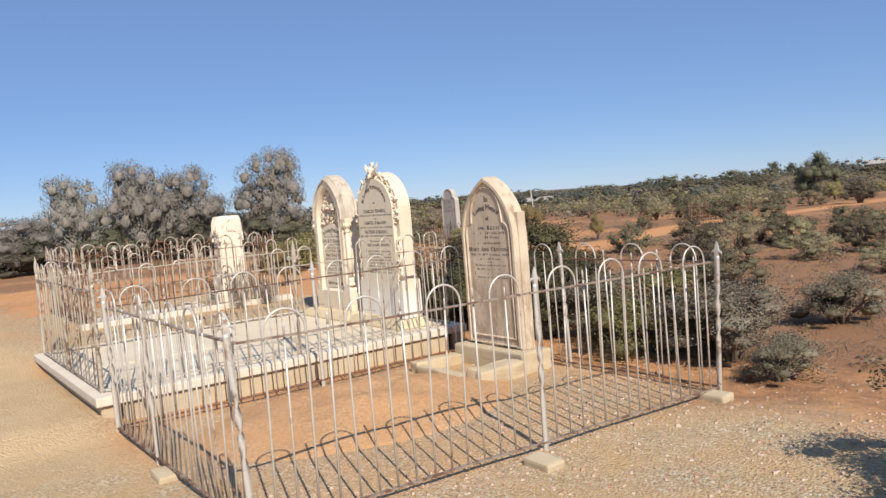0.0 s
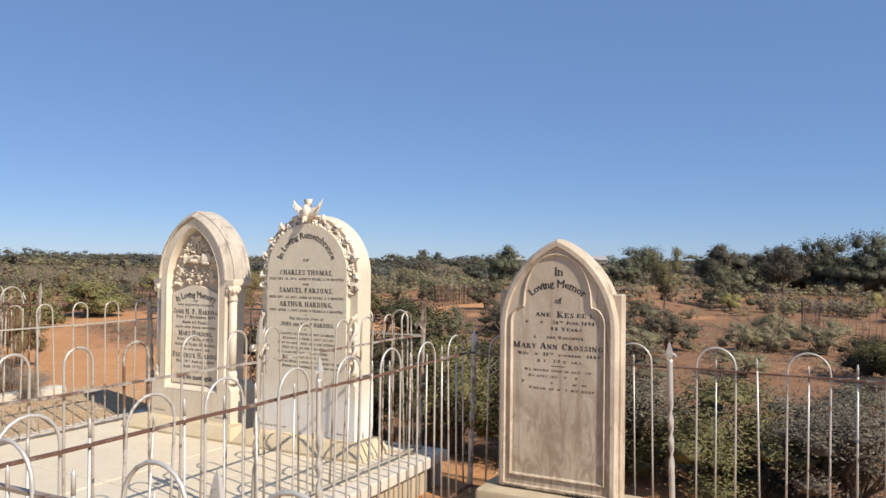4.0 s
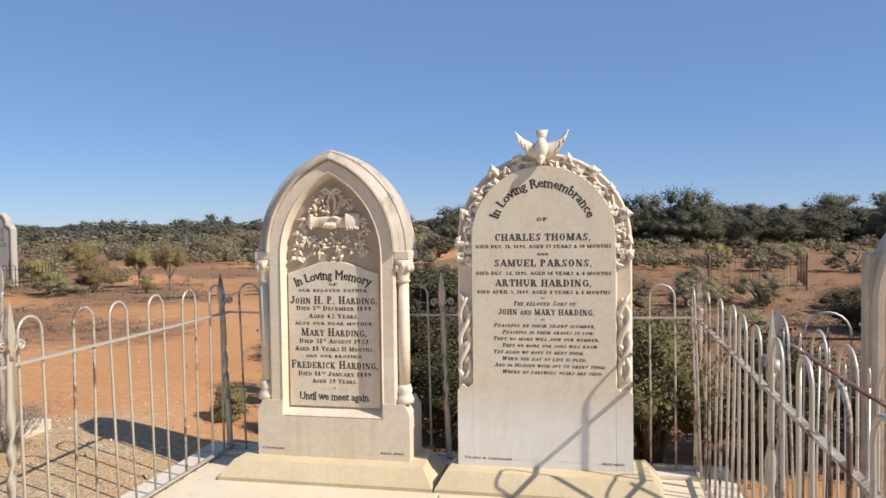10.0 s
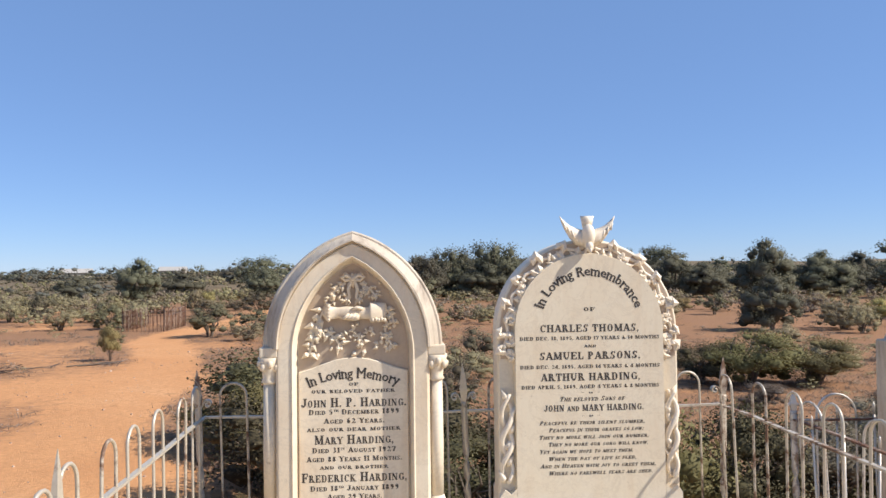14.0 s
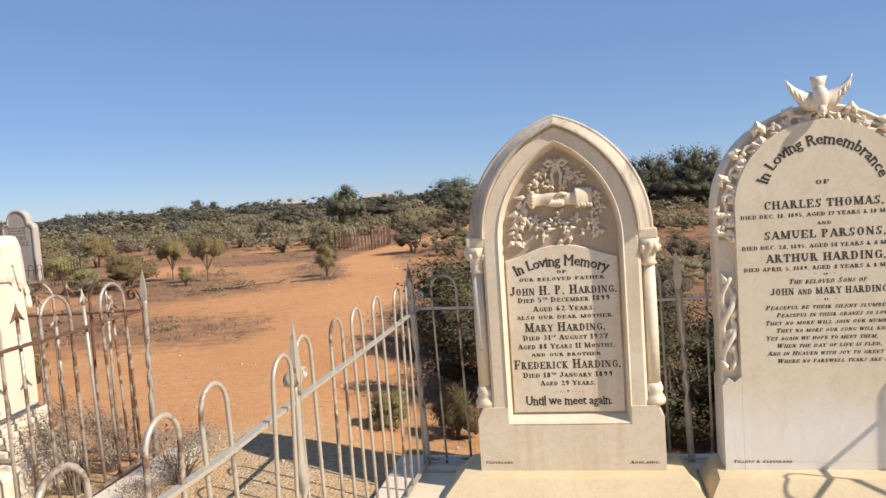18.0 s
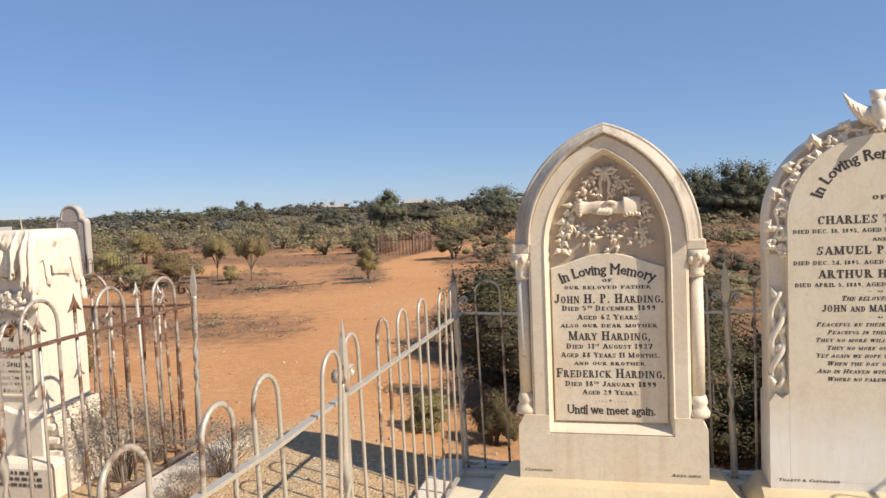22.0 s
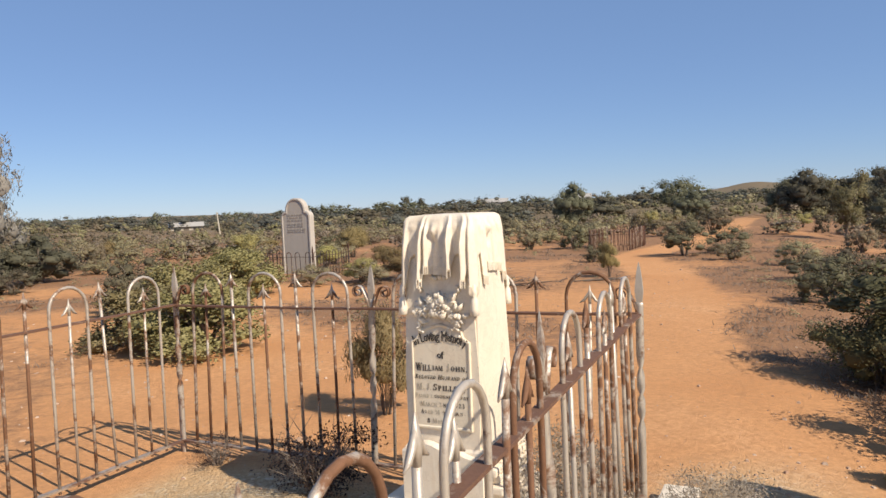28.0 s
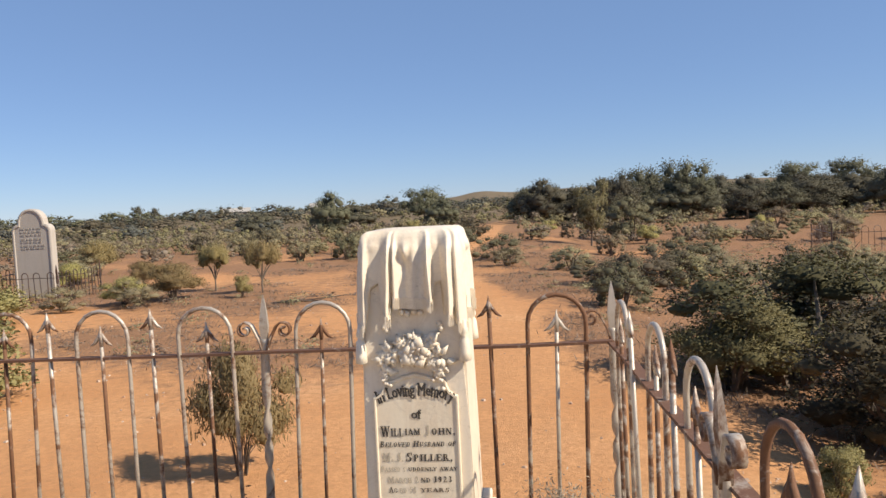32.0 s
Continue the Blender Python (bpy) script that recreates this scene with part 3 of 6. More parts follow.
def ground_z(x, y):
    z = -0.08 + 0.28 * smooth((0.6 - x) / 2.8)
    z += (max(z, 0.03) - z) * smooth((-2.95 - y) / 0.4) * smooth((2.55 - x) / 0.45)
    d = math.hypot(x, y + 3)
    if d > 14:
        f = smooth((d - 14) / 60)
        z += f * (noise.noise((x * 0.02, y * 0.02, 3.1)) * 1.1 + noise.noise((x * 0.06, y * 0.06, 7.7)) * 0.35)
        az = math.degrees(math.atan2(-x, y + 3))
        # a shallow hollow where the low house stands
        z -= 1.25 * math.exp(-((az - 44.4) / 7) ** 2) * smooth((d - 70) / 60) * (1 - smooth((d - 190) / 150))
        hill = math.exp(-((az + 9) / 16) ** 2) * 15 + math.exp(-((az - 3.2) / 1.6) ** 2) * 5 + math.exp(-((az + 42) / 12) ** 2) * 9 + math.exp(-((az - 48) / 9) ** 2) * 4
        z += smooth((d - 500) / 500) * (hill + 2 * noise.noise((x * 0.004, y * 0.004, 1.0)))
    z += noise.noise((x * 1.3, y * 1.3, 0.4)) * 0.012 + noise.noise((x * 4.5, y * 4.5, 2.0)) * 0.006
    return z


def axis(lo, hi, step, far):
    a = list(np.arange(lo, hi + step / 2, step))
    s, out_hi, out_lo = step, [], []
    v, w = hi, lo
    while v < far:
        s *= 1.12
        v, w = v + s, w - s
        out_hi.append(v)
        out_lo.append(w)
    return out_lo[::-1] + a + out_hi


def litter_at(x, y):
    d = math.hypot(x, y + 3)
    far = max(smooth((y - 2.5) / 5) * (0.7 + 0.3 * smooth((x - track_x(y) - 0.4) / 1.0)), 1.5 * smooth((x - 0.2) / 1.6) * smooth((y - 0.9) / 1.2), 0.65 * smooth((x - 4.4) / 1.5) * smooth(y + 1), 0.7 * smooth((-8.5 - x) / 3), smooth((d - 12) / 8), 0.95 * smooth((x - track_x(y) - 0.7) / 0.9) * smooth((y - 0.6) / 1.5))
    v = 0.16 + 0.62 * far + 0.9 * noise.noise((x * 0.35, y * 0.35, 5.0))
    v *= smooth((abs(x - track_x(y)) - 0.3 - 0.5 * smooth((4 - y) / 3)) / 0.55)
    return min(1.0, max(0.0, v))


def scrub_at(x, y):
    return smooth((math.hypot(x, y + 3) - 22) / 70)


def gravel_at(x, y):
    edge = noise.noise((x * 0.9, y * 0.9, 9.0)) * 0.7
    front = smooth((-2.6 - y + edge) / 1.0)
    right = smooth((x - 4.6 + edge) / 0.8) * smooth((0.6 - y + edge) / 0.9)
    gap = smooth((1.0 - abs(x + 1.45) + edge * 0.5) / 0.5) * smooth((1.2 - y + edge) / 0.8) * 0.92
    inside = smooth((x - 2.3) / 0.2) * smooth((5.2 - x) / 0.2) * smooth((0.4 - y) / 0.2) * smooth((y + 3.2) / 0.2) * 0.8
    plot = smooth((x + 4.9) / 0.2) * smooth((-2.2 - x) / 0.2) * smooth((0.2 - y + edge * 0.2) / 0.2) * smooth((y + 3.2) / 0.2) * 0.9
    return min(1.0, max(front, right, gap, inside, plot))


def sand_at(x, y):
    """Smooth trodden sand before the plots."""
    edge = noise.noise((x * 0.7, y * 0.7, 14.0)) * 0.6
    return smooth((-3.1 - y + edge * 0.4) / 0.5) * smooth((3.6 - x + edge) / 1.2)


def make_ground():
    xs, ys = axis(-13, 10, 0.22, 3500), axis(-7, 16, 0.22, 3500)
    nx, ny = len(xs), len(ys)
    verts = [(x, y, ground_z(x, y)) for y in ys for x in xs]
    faces = [(j * nx + i, j * nx + i + 1, (j + 1) * nx + i + 1, (j + 1) * nx + i) for j in range(ny - 1) for i in range(nx - 1)]
    me = bpy.data.meshes.new("ground")
    me.from_pydata(verts, [], faces)
    for name, f in (("litter", litter_at), ("gravel", gravel_at), ("scrub", scrub_at), ("sand", sand_at)):
        att = me.attributes.new(name, "FLOAT", "POINT")
        att.data.foreach_set("value", [f(v[0], v[1]) for v in verts])
    me.materials.append(EARTH)
    me.shade_smooth()
    return tagged(new("ground", me), "dry red earth with tan gravel and grey plant litter", "ground", kind="structure")


make_ground()


# ---- fences ----
def hoop_mesh(name, w, z0, z1, r, material):
    bm = bmesh.new()
    c = z1 - w / 2
    pts = [(-w / 2, 0, z0), (-w / 2, 0, (z0 + c) / 2), (-w / 2, 0, c)]
    pts += [(-w / 2 * math.cos(a), 0, c + w / 2 * math.sin(a)) for a in (math.pi * k / 10 for k in range(1, 10))]
    pts += [(w / 2, 0, c), (w / 2, 0, (z0 + c) / 2), (w / 2, 0, z0)]
    return mesh_of(name, add_tube(bm, pts, r), material, True)


def picket_mesh(z0, z1, r, material, barbs):
    bm = bmesh.new()
    add_tube(bm, [(0, 0, z0), (0, 0, (z0 + z1) / 2), (0, 0, z1 - 0.07)], r)
    if barbs:
        add_tube(bm, [(0, 0, z1 - 0.075), (0, 0, z1 - 0.03), (0, 0, z1 + 0.015)], [r * 0.9, r * 1.3, 0.001], 6)
        for s in (-1, 1):
            add_tube(bm, [(0, 0, z1 - 0.012), (s * 0.013, 0, z1 - 0.036), (s * 0.027, 0, z1 - 0.055), (s * 0.046, 0, z1 - 0.066)], [0.005, 0.008, 0.007, 0.002], 5)
    else:
        add_tube(bm, [(0, 0, z1 - 0.07), (0, 0, z1 - 0.02), (0, 0, z1)], [r, r, r * 0.35], 6)
    return mesh_of("picket", bm, material, True)


def post_meshes(z0, z1, rail, material, half=0.016, wide=1.1, barbed=False, curl=1.0):
    """A square bar twisted over its middle, with a spear point, and a side scroll."""
    bm = bmesh.new()
    rings = []
    for i in range(65):
        u = i / 64
        z = z0 + (rail + 0.05 - z0) * u
        a = math.tau * 1.5 * smooth((u - 0.32) / 0.5)
        rings.append([(half * (math.cos(a) * cx - math.sin(a) * cy * 0.45), half * (math.sin(a) * cx + math.cos(a) * cy * 0.45), z) for cx, cy in ((-1, -1), (1, -1), (1, 1), (-1, 1))])
    shaft = mesh_of("post", add_loft(bm, rings), material, True)
    bm = bmesh.new()
    top = rail + 0.05
    prof = [(half * 0.8, top), (half * wide, top + (z1 - top) * 0.3), (half * wide * 0.77, top + (z1 - top) * 0.55), (half * 0.5, top + (z1 - top) * 0.8), (0.001, z1)]
    add_loft(bm, [[(r * c, r * s * (0.5 if wide < 1.5 else 0.8), z) for c, s in ((-1, -1), (1, -1), (1, 1), (-1, 1))] for r, z in prof])
    if barbed:
        zb = top + (z1 - top) * 0.25
        for sgn in (-1, 1):
            add_tube(bm, [(0, 0, zb), (sgn * 0.016, 0, zb + 0.008), (sgn * 0.032, 0, zb + 0.004), (sgn * 0.042, 0, zb - 0.014)], [0.007, 0.009, 0.008, 0.002], 5)
    tip = mesh_of("spear_tip", bm, material)
    bm = bmesh.new()
    pts = [(0.008, 0, rail + 0.0), (0.022, 0, rail + 0.05), (0.045, 0, rail + 0.095)]
    for k in range(15):
        a = math.radians(150 - k * 32)
        r = 0.034 * (1 - k / 19)
        pts.append((0.078 + r * math.cos(a), 0, rail + 0.085 + r * math.sin(a)))
    pts = [(x * curl, 0, rail + 0.06 * (1 - curl) + (z - rail) * curl) for x, _, z in pts]
    rows = []
    for i, p in enumerate(pts):
        d = (Vector(pts[min(i + 1, len(pts) - 1)]) - Vector(pts[max(i - 1, 0)])).normalized()
        o = Vector((-d.z, 0, d.x)) * 0.0035
        rows.append([Vector(p) + o * s + Vector((0, w, 0)) for s, w in ((-1, -0.013), (1, -0.013), (1, 0.013), (-1, 0.013))])
    add_loft(bm, rows)
    scroll = mesh_of("scroll", bm, material, True)
    return shaft, tip, scroll


def child(name, me, parent, m, inverse=None, label=""):
    ob = new(name, me)
    ob.parent = parent
    if inverse is not None:
        ob.matrix_parent_inverse = inverse
    ob.matrix_basis = m
    if label:
        ob["label"] = label
    return ob


def make_fence(label, at, sides, z0, rail, top, tip, pitch, width, mats, inner=0.0, single=0.0, barbs=False, scrolls=True, bar=0.0085, lean=0.9, wide=1.1, half=0.016, flat=0.026, barbed_posts=False, curl=1.0):
    """A grave fence. sides: (start, end, where along it the posts stand, hoops in each bay)."""
    fence = thing("grave_fence", at, label, "fence", "iron grave fences")
    inv = Matrix.Translation(-fence.location)
    m_bar, m_rail, m_post = mats
    hoop = hoop_mesh("hoop", width, z0, top, bar, m_bar)
    pin = picket_mesh(z0, inner, bar * 0.9, m_bar, barbs) if inner else None
    pout = picket_mesh(z0, single, bar, m_bar, barbs) if single else None
    shaft, spear, scroll = post_meshes(z0 - 0.08, tip, rail, m_post, half, wide, barbed_posts, curl)
    for a, b, posts, *counts in sides:
        a, b = Vector((*a, 0)), Vector((*b, 0))
        d = b - a
        length, yaw = d.length, math.atan2(d.y, d.x)

        def place(s, wobble=True):
            p = a + d * s
            w = [random.gauss(0, lean) if wobble else 0 for _ in range(2)]
            return Matrix.Translation((p.x, p.y, z0)) @ Matrix.Rotation(yaw, 4, "Z") @ pose(0, 0, 0, w[0], w[1], 0) @ Matrix.Translation((0, 0, -z0))
        stops = sorted({0, 1, *posts})
        for j, (s0, s1) in enumerate(zip(stops, stops[1:])):
            n = counts[0][j] if counts else max(1, round(length * (s1 - s0) / pitch))
            for i in range(n):
                m = place(s0 + (s1 - s0) * (i + 0.5) / n)
                child("hoop", hoop, fence, m, inv)
                if pin:
                    child("picket", pin, fence, m @ pose(0, 0, 0, random.gauss(0, 0.5), 0, 0), inv)
                if pout and i:
                    child("picket", pout, fence, place(s0 + (s1 - s0) * i / n), inv)
        for q in posts:
            m = place(q)
            post = child("post", shaft, fence, m, inv)
            child("spear_tip", spear, post, Matrix())
            if scrolls:
                if q > 0.02:
                    child("scroll", scroll, post, pose(0, 0, 0, 0, 0, 180))
                if q < 0.98:
                    child("scroll", scroll, post, Matrix())
        for z, h, t in ((rail, 0.010, flat), (z0 + 0.02, 0.010, flat)):
            bm = bmesh.new()
            k = max(4, int(length / 0.3))
            rows = []
            for i in range(k + 1):
                p = a + d * (i / k)
                dz = random.gauss(0, 0.0025)
                nrm = Vector((-math.sin(yaw), math.cos(yaw), 0)) * t / 2
                rows.append([p + nrm * sgn + Vector((0, 0, z + dz + hh)) for sgn, hh in ((-1, -h / 2), (1, -h / 2), (1, h / 2), (-1, h / 2))])
            part("rail", add_loft(bm, rows), m_rail, fence)
    return fence


make_fence("silver painted hoop-top iron fence round a marble plot", (-0.77, -3.2, 0.16),
           [((-0.77, 0.31), (1.94, 0.33), (0, 0.5, 1), (4, 4)), ((-0.77, 0.31), (-0.77, -3.2), (0.5, 1), (6, 6)), ((1.94, 0.33), (1.94, -3.2), (0.5, 1), (6, 6)), ((-0.77, -3.2), (1.94, -3.2), (0.5,), (4, 4))],
           0.17, 1.0, 1.175, 1.25, 0.29, 0.132, (IRON_GREY, IRON_GREY, IRON_GREY), lean=0.9, bar=0.0064, wide=1.25, half=0.016, flat=0.022, curl=0.62)
make_fence("pale hoop-top iron fence with brown rusted rails", (2.36, -3.2, -0.06),
           [((2.355, 0.33), (5.25, 0.33), (0, 0.48, 1)), ((5.25, 0.33), (5.03, -3.2), (0.475, 1), (4, 4)), ((2.355, 0.33), (2.38, -3.2), (0.5, 1)), ((2.38, -3.2), (5.03, -3.2), (0.385,), (2, 4))],
           -0.05, 0.9, 1.035, 1.06, 0.45, 0.225, (IRON_PALE, IRON_BROWN, IRON_PALE), inner=0.965, single=0.99, scrolls=False, bar=0.0063, half=0.017, flat=0.022, barbed_posts=True)
make_fence("rusting hoop-top iron fence with barbed spear pickets", (-4.96, -2.45, 0.2),
           [((-4.96, 0.235), (-2.32, 0.24), (0, 0.489, 1), (3, 3)), ((-4.96, 0.235), (-4.96, -2.45), (0.53, 1), (3, 3)), ((-2.324, 0.24), (-2.207, -2.45), (0.535, 1), (3, 3)), ((-4.96, -2.45), (-2.207, -2.45), (0.5,), (3, 3))],
           0.25, 1.065, 1.25, 1.29, 0.43, 0.215, (IRON_RUST, IRON_BROWN, IRON_RUST), inner=1.18, single=1.24, barbs=True, flat=0.036)


# ---- kerbs, ledgers and footings ----
def make_kerb(label, bars, material):
    kerb = thing("grave_kerb", bars[0][0], label, "kerb")
    for a, b in bars:
        zc = max(a[2] + 0.02, b[2] - 0.075)
        part("kerb_stone", box_bm((a[0], a[1], zc), b, 0.01, 2), material, kerb)
        part("footing", box_bm((a[0] + 0.035, a[1] + 0.04, a[2] - 0.14), (b[0] - 0.035, b[1] - 0.018, zc - 0.002), 0.01), CONCRETE, kerb, "tan concrete under the white coping")
    return kerb


make_kerb("whitewashed stone kerb round a marble plot", [((-0.95, -3.29, -0.02), (2.12, -3.12, 0.165)), ((-0.95, 0.24, 0.03), (2.12, 0.44, 0.17)), ((-0.95, -3.115, 0.0), (-0.8, 0.235, 0.165)), ((1.97, -3.115, -0.03), (2.12, 0.235, 0.165))], LIMEWASH)
make_kerb("white stone kerb beside a rusting fence", [((-2.26, -2.55, 0.14), (-2.10, 0.42, 0.27))], LIMEWASH)


def make_ledger(x0, x1):
    led = thing("ledger", (x0, -3.2, 0), "cream marble ledger slabs laid over a grave", "grave slab", "marble ledgers")
    for y0, y1 in ((-3.114, -2.3), (-2.294, -1.3), (-1.294, -0.19)):
        part("slab", box_bm((x0, y0, -0.02), (x1, y1, 0.152 + random.uniform(-0.003, 0.003)), 0.008, 2), SLAB, led)
    return led


make_ledger(-0.79, 0.625)
make_ledger(0.635, 1.96)
slab = thing("stone_slab", (0.5, 0.0, 0), "pale stone slab under the headstones", "slab")
part("slab", box_bm((-0.79, -0.186, -0.02), (1.96, 0.236, 0.146), 0.006), SLAB, slab)


def make_footing(x, y, w):
    f = thing("concrete_footing", (x, y, -0.1), "rough yellow concrete footing under a fence rail", "footing", "fence footings")
    z = ground_z(x, y)
    bm = box_bm((x - w, y - 0.07, z - 0.06), (x + w, y + 0.07, -0.035), 0.02, 2)
    for v in bm.verts:
        v.co += Vector(noise.noise_vector(v.co * 9)) * 0.012
    part("block", bm, CONCRETE, f)


for fx, fy in ((5.33, -1.55), (5.3, 0.2), (5.1, -3.1), (3.7, -3.24)):
    make_footing(fx, fy, 0.11)


# ---- headstones ----
def add_arch_strip(bm, cx, profile, z0, zs):
    """A moulding that follows an arch: profile of (half width, rise, y)."""
    rings = [ring(arch(hw, z0, zs, rise, 16, 2), cx, y) for hw, rise, y in profile]
    vs = [[bm.verts.new(p) for p in r] for r in rings]
    for r0, r1 in zip(vs, vs[1:] + vs[:1]):
        for k in range(len(r0) - 1):
            bm.faces.new((r0[k], r0[k + 1], r1[k + 1], r1[k]))
    bm.faces.new([r[0] for r in vs])
    bm.faces.new([r[-1] for r in vs][::-1])


def make_gothic_stone():
    st = thing("headstone", (0, 0.1, 0.15), "tall white marble gothic headstone with columns and carved panel", "headstone")
    bm = bmesh.new()
    add_loft(bm, [ring(arch(0.365, 0.27, 1.36, 0.52), 0, 0.21), ring(arch(0.365, 0.27, 1.36, 0.52), 0, 0.012), ring(arch(0.352, 0.27, 1.36, 0.505), 0, 0.0),
                  ring(arch(0.293, 0.468, 1.35, 0.465), 0, 0.0), ring(arch(0.287, 0.474, 1.35, 0.457), 0, -0.005), ring(arch(0.279, 0.484, 1.35, 0.449), 0, 0.004), ring(arch(0.268, 0.512, 1.35, 0.43), 0, 0.055)])
    part("body", bm, MARBLE, st)
    bm2 = bmesh.new()
    for x0, x1 in ((-0.435, -0.2885), (0.2885, 0.435)):
        s = 1 if x0 > 0 else -1
        prof = [(x0, 0.245), (x1, 0.245), (x1, 0.5), (x1 - 0.03, 0.555), (x0, 0.555)] if s > 0 else [(x0, 0.245), (x1, 0.245), (x1, 0.555), (x0 + 0.03, 0.555), (x0, 0.5)]
        add_loft(bm2, [[(x, 0.27, z) for x, z in prof], [(x, -0.007, z) for x, z in prof]])
    add_box(bm2, (-0.2885, -0.007, 0.245), (0.2885, 0.27, 0.467))
    part("base_block", bm2, MARBLE, st)
    bm = bmesh.new()
    add_arch_strip(bm, 0, [(0.352, 0.503, 0.19), (0.352, 0.503, -0.01), (0.358, 0.508, -0.02), (0.368, 0.515, -0.017), (0.374, 0.519, -0.004), (0.412, 0.542, 0.03), (0.422, 0.55, 0.03), (0.43, 0.557, 0.042), (0.43, 0.557, 0.205)], 1.372, 1.374)
    part("hood_mould", bm, MARBLE_DARK, st, "splayed hood moulding streaked by lichen")
    for s in (-1, 1):
        x, y = s * 0.398, 0.045
        col = part("column", add_lathe(bmesh.new(), x, y, [(0.031, 0.655), (0.0325, 0.9), (0.03, 1.205)]), MARBLE, st, smooth=True)
        part("column_base", add_lathe(bmesh.new(), x, y, [(0.05, 0.555), (0.052, 0.575), (0.044, 0.59), (0.036, 0.605), (0.042, 0.618), (0.04, 0.632), (0.033, 0.655)]), MARBLE, col, smooth=True)
        bm = bmesh.new()
        add_lathe(bm, x, y, [(0.03, 1.205), (0.041, 1.213), (0.033, 1.226), (0.037, 1.26), (0.05, 1.3), (0.056, 1.33)])
        for k in range(9):
            a = k * math.tau / 9
            add_blob(bm, (x + 0.047 * math.cos(a), y + 0.047 * math.sin(a), 1.285 + 0.016 * (k % 2)), (0.016, 0.016, 0.024), sub=1)
        tagged(part("capital", bm, MARBLE, col, smooth=True), kind="stuff")
        part("abacus", box_bm((x - 0.044, 0.0, 1.33), (x + 0.044, 0.2, 1.378), 0.007, 2), MARBLE, col)
    bm = bmesh.new()
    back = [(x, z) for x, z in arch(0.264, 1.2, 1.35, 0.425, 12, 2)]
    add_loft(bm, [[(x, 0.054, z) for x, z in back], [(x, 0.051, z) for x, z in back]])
    part("tympanum", bm, STAIN_AND_SHADE, st, "brown-stained sunk ground of the carving")
    # carved panel: a ribbon bow, joined cuffs and sprays of leaves
    bm = bmesh.new()

    for k in range(90):
        # scattered leaves that fill the ground of the panel
        z = random.uniform(1.345, 1.72)
        x = random.uniform(-1, 1) * 0.235 * (1 - ((z - 1.33) / 0.44) ** 1.7)
        if abs(z - 1.53) > 0.035 or abs(x) > 0.14:
            add_leaf(bm, (x, 0.051, z), random.uniform(0.022, 0.04), random.uniform(0.014, 0.024), random.uniform(0, math.tau), random.uniform(0.012, 0.026), 0.5)

    def spray(pts, size, step=0.022):
        """Paired leaves along a bent stem."""
        pts = [Vector((x, 0, z)) for x, z in pts]
        add_tube(bm, [(p.x, 0.046, p.z) for p in pts], 0.007, 5)
        for p, q in zip(pts, pts[1:]):
            n = max(1, round((q - p).length / step))
            a = math.atan2(q.z - p.z, q.x - p.x)
            for k in range(n):
                c = p.lerp(q, (k + 0.5) / n)
                for s in (-1, 1):
                    add_leaf(bm, (c.x, 0.05, c.z), size * random.uniform(0.7, 1.25), size * random.uniform(0.45, 0.7), a + s * random.uniform(0.5, 1.2), random.uniform(0.018, 0.034))
    for pts, size in (([(-0.035, 1.68), (-0.085, 1.645), (-0.115, 1.6)], 0.036), ([(0.035, 1.68), (0.085, 1.645), (0.115, 1.605)], 0.036), ([(-0.13, 1.57), (-0.165, 1.5), (-0.185, 1.44)], 0.06),
                      ([(-0.15, 1.49), (-0.19, 1.41), (-0.215, 1.33)], 0.052), ([(-0.13, 1.46), (-0.085, 1.41), (-0.055, 1.37)], 0.05), ([(0.15, 1.57), (0.185, 1.52), (0.2, 1.48)], 0.042),
                      ([(0.13, 1.44), (0.17, 1.40), (0.2, 1.36)], 0.036), ([(0.02, 1.43), (0.05, 1.385)], 0.036), ([(-0.03, 1.62), (-0.03, 1.585)], 0.03), ([(0.035, 1.625), (0.03, 1.59)], 0.03)):
        spray(pts, size, 0.036)
    for k in range(30):
        x, z = random.uniform(-0.2, 0.21), random.uniform(1.35, 1.47)
        add_blob(bm, (x, 0.046, z), (random.uniform(0.006, 0.012), 0.012, random.uniform(0.006, 0.014)), (0, random.uniform(0, 3), 0), 1)
    for k in range(14):
        u = random.choice((-1, 1))
        add_blob(bm, (u * random.uniform(0.03, 0.13), 0.046, random.uniform(1.6, 1.68)), (0.008, 0.011, 0.008), sub=1)
    for s in (-1, 1):
        # ribbon bow: two loops and two fluttering ends
        add_tube(bm, [(0, 0.04, 1.70), (s * 0.03, 0.034, 1.718), (s * 0.052, 0.036, 1.706), (s * 0.036, 0.04, 1.692), (0, 0.04, 1.698)], [0.008, 0.011, 0.011, 0.009, 0.007], 6)
        add_tube(bm, [(s * 0.006, 0.042, 1.695), (s * 0.022, 0.04, 1.65), (s * 0.016, 0.044, 1.61), (s * 0.034, 0.044, 1.575)], [0.009, 0.009, 0.008, 0.004], 6)
    add_blob(bm, (0, 0.034, 1.70), (0.013, 0.014, 0.012), sub=2)
    tagged(part("leaf_relief", bm, MARBLE, st), kind="stuff")
    bm = bmesh.new()
    def arm(rows, zc):
        add_loft(bm, [[(x, 0.044 - d * (0.5 + 0.5 * math.cos(k * math.tau / 12)), zc + drop + half * math.sin(k * math.tau / 12)) for k in range(12)] for x, d, half, drop in rows])
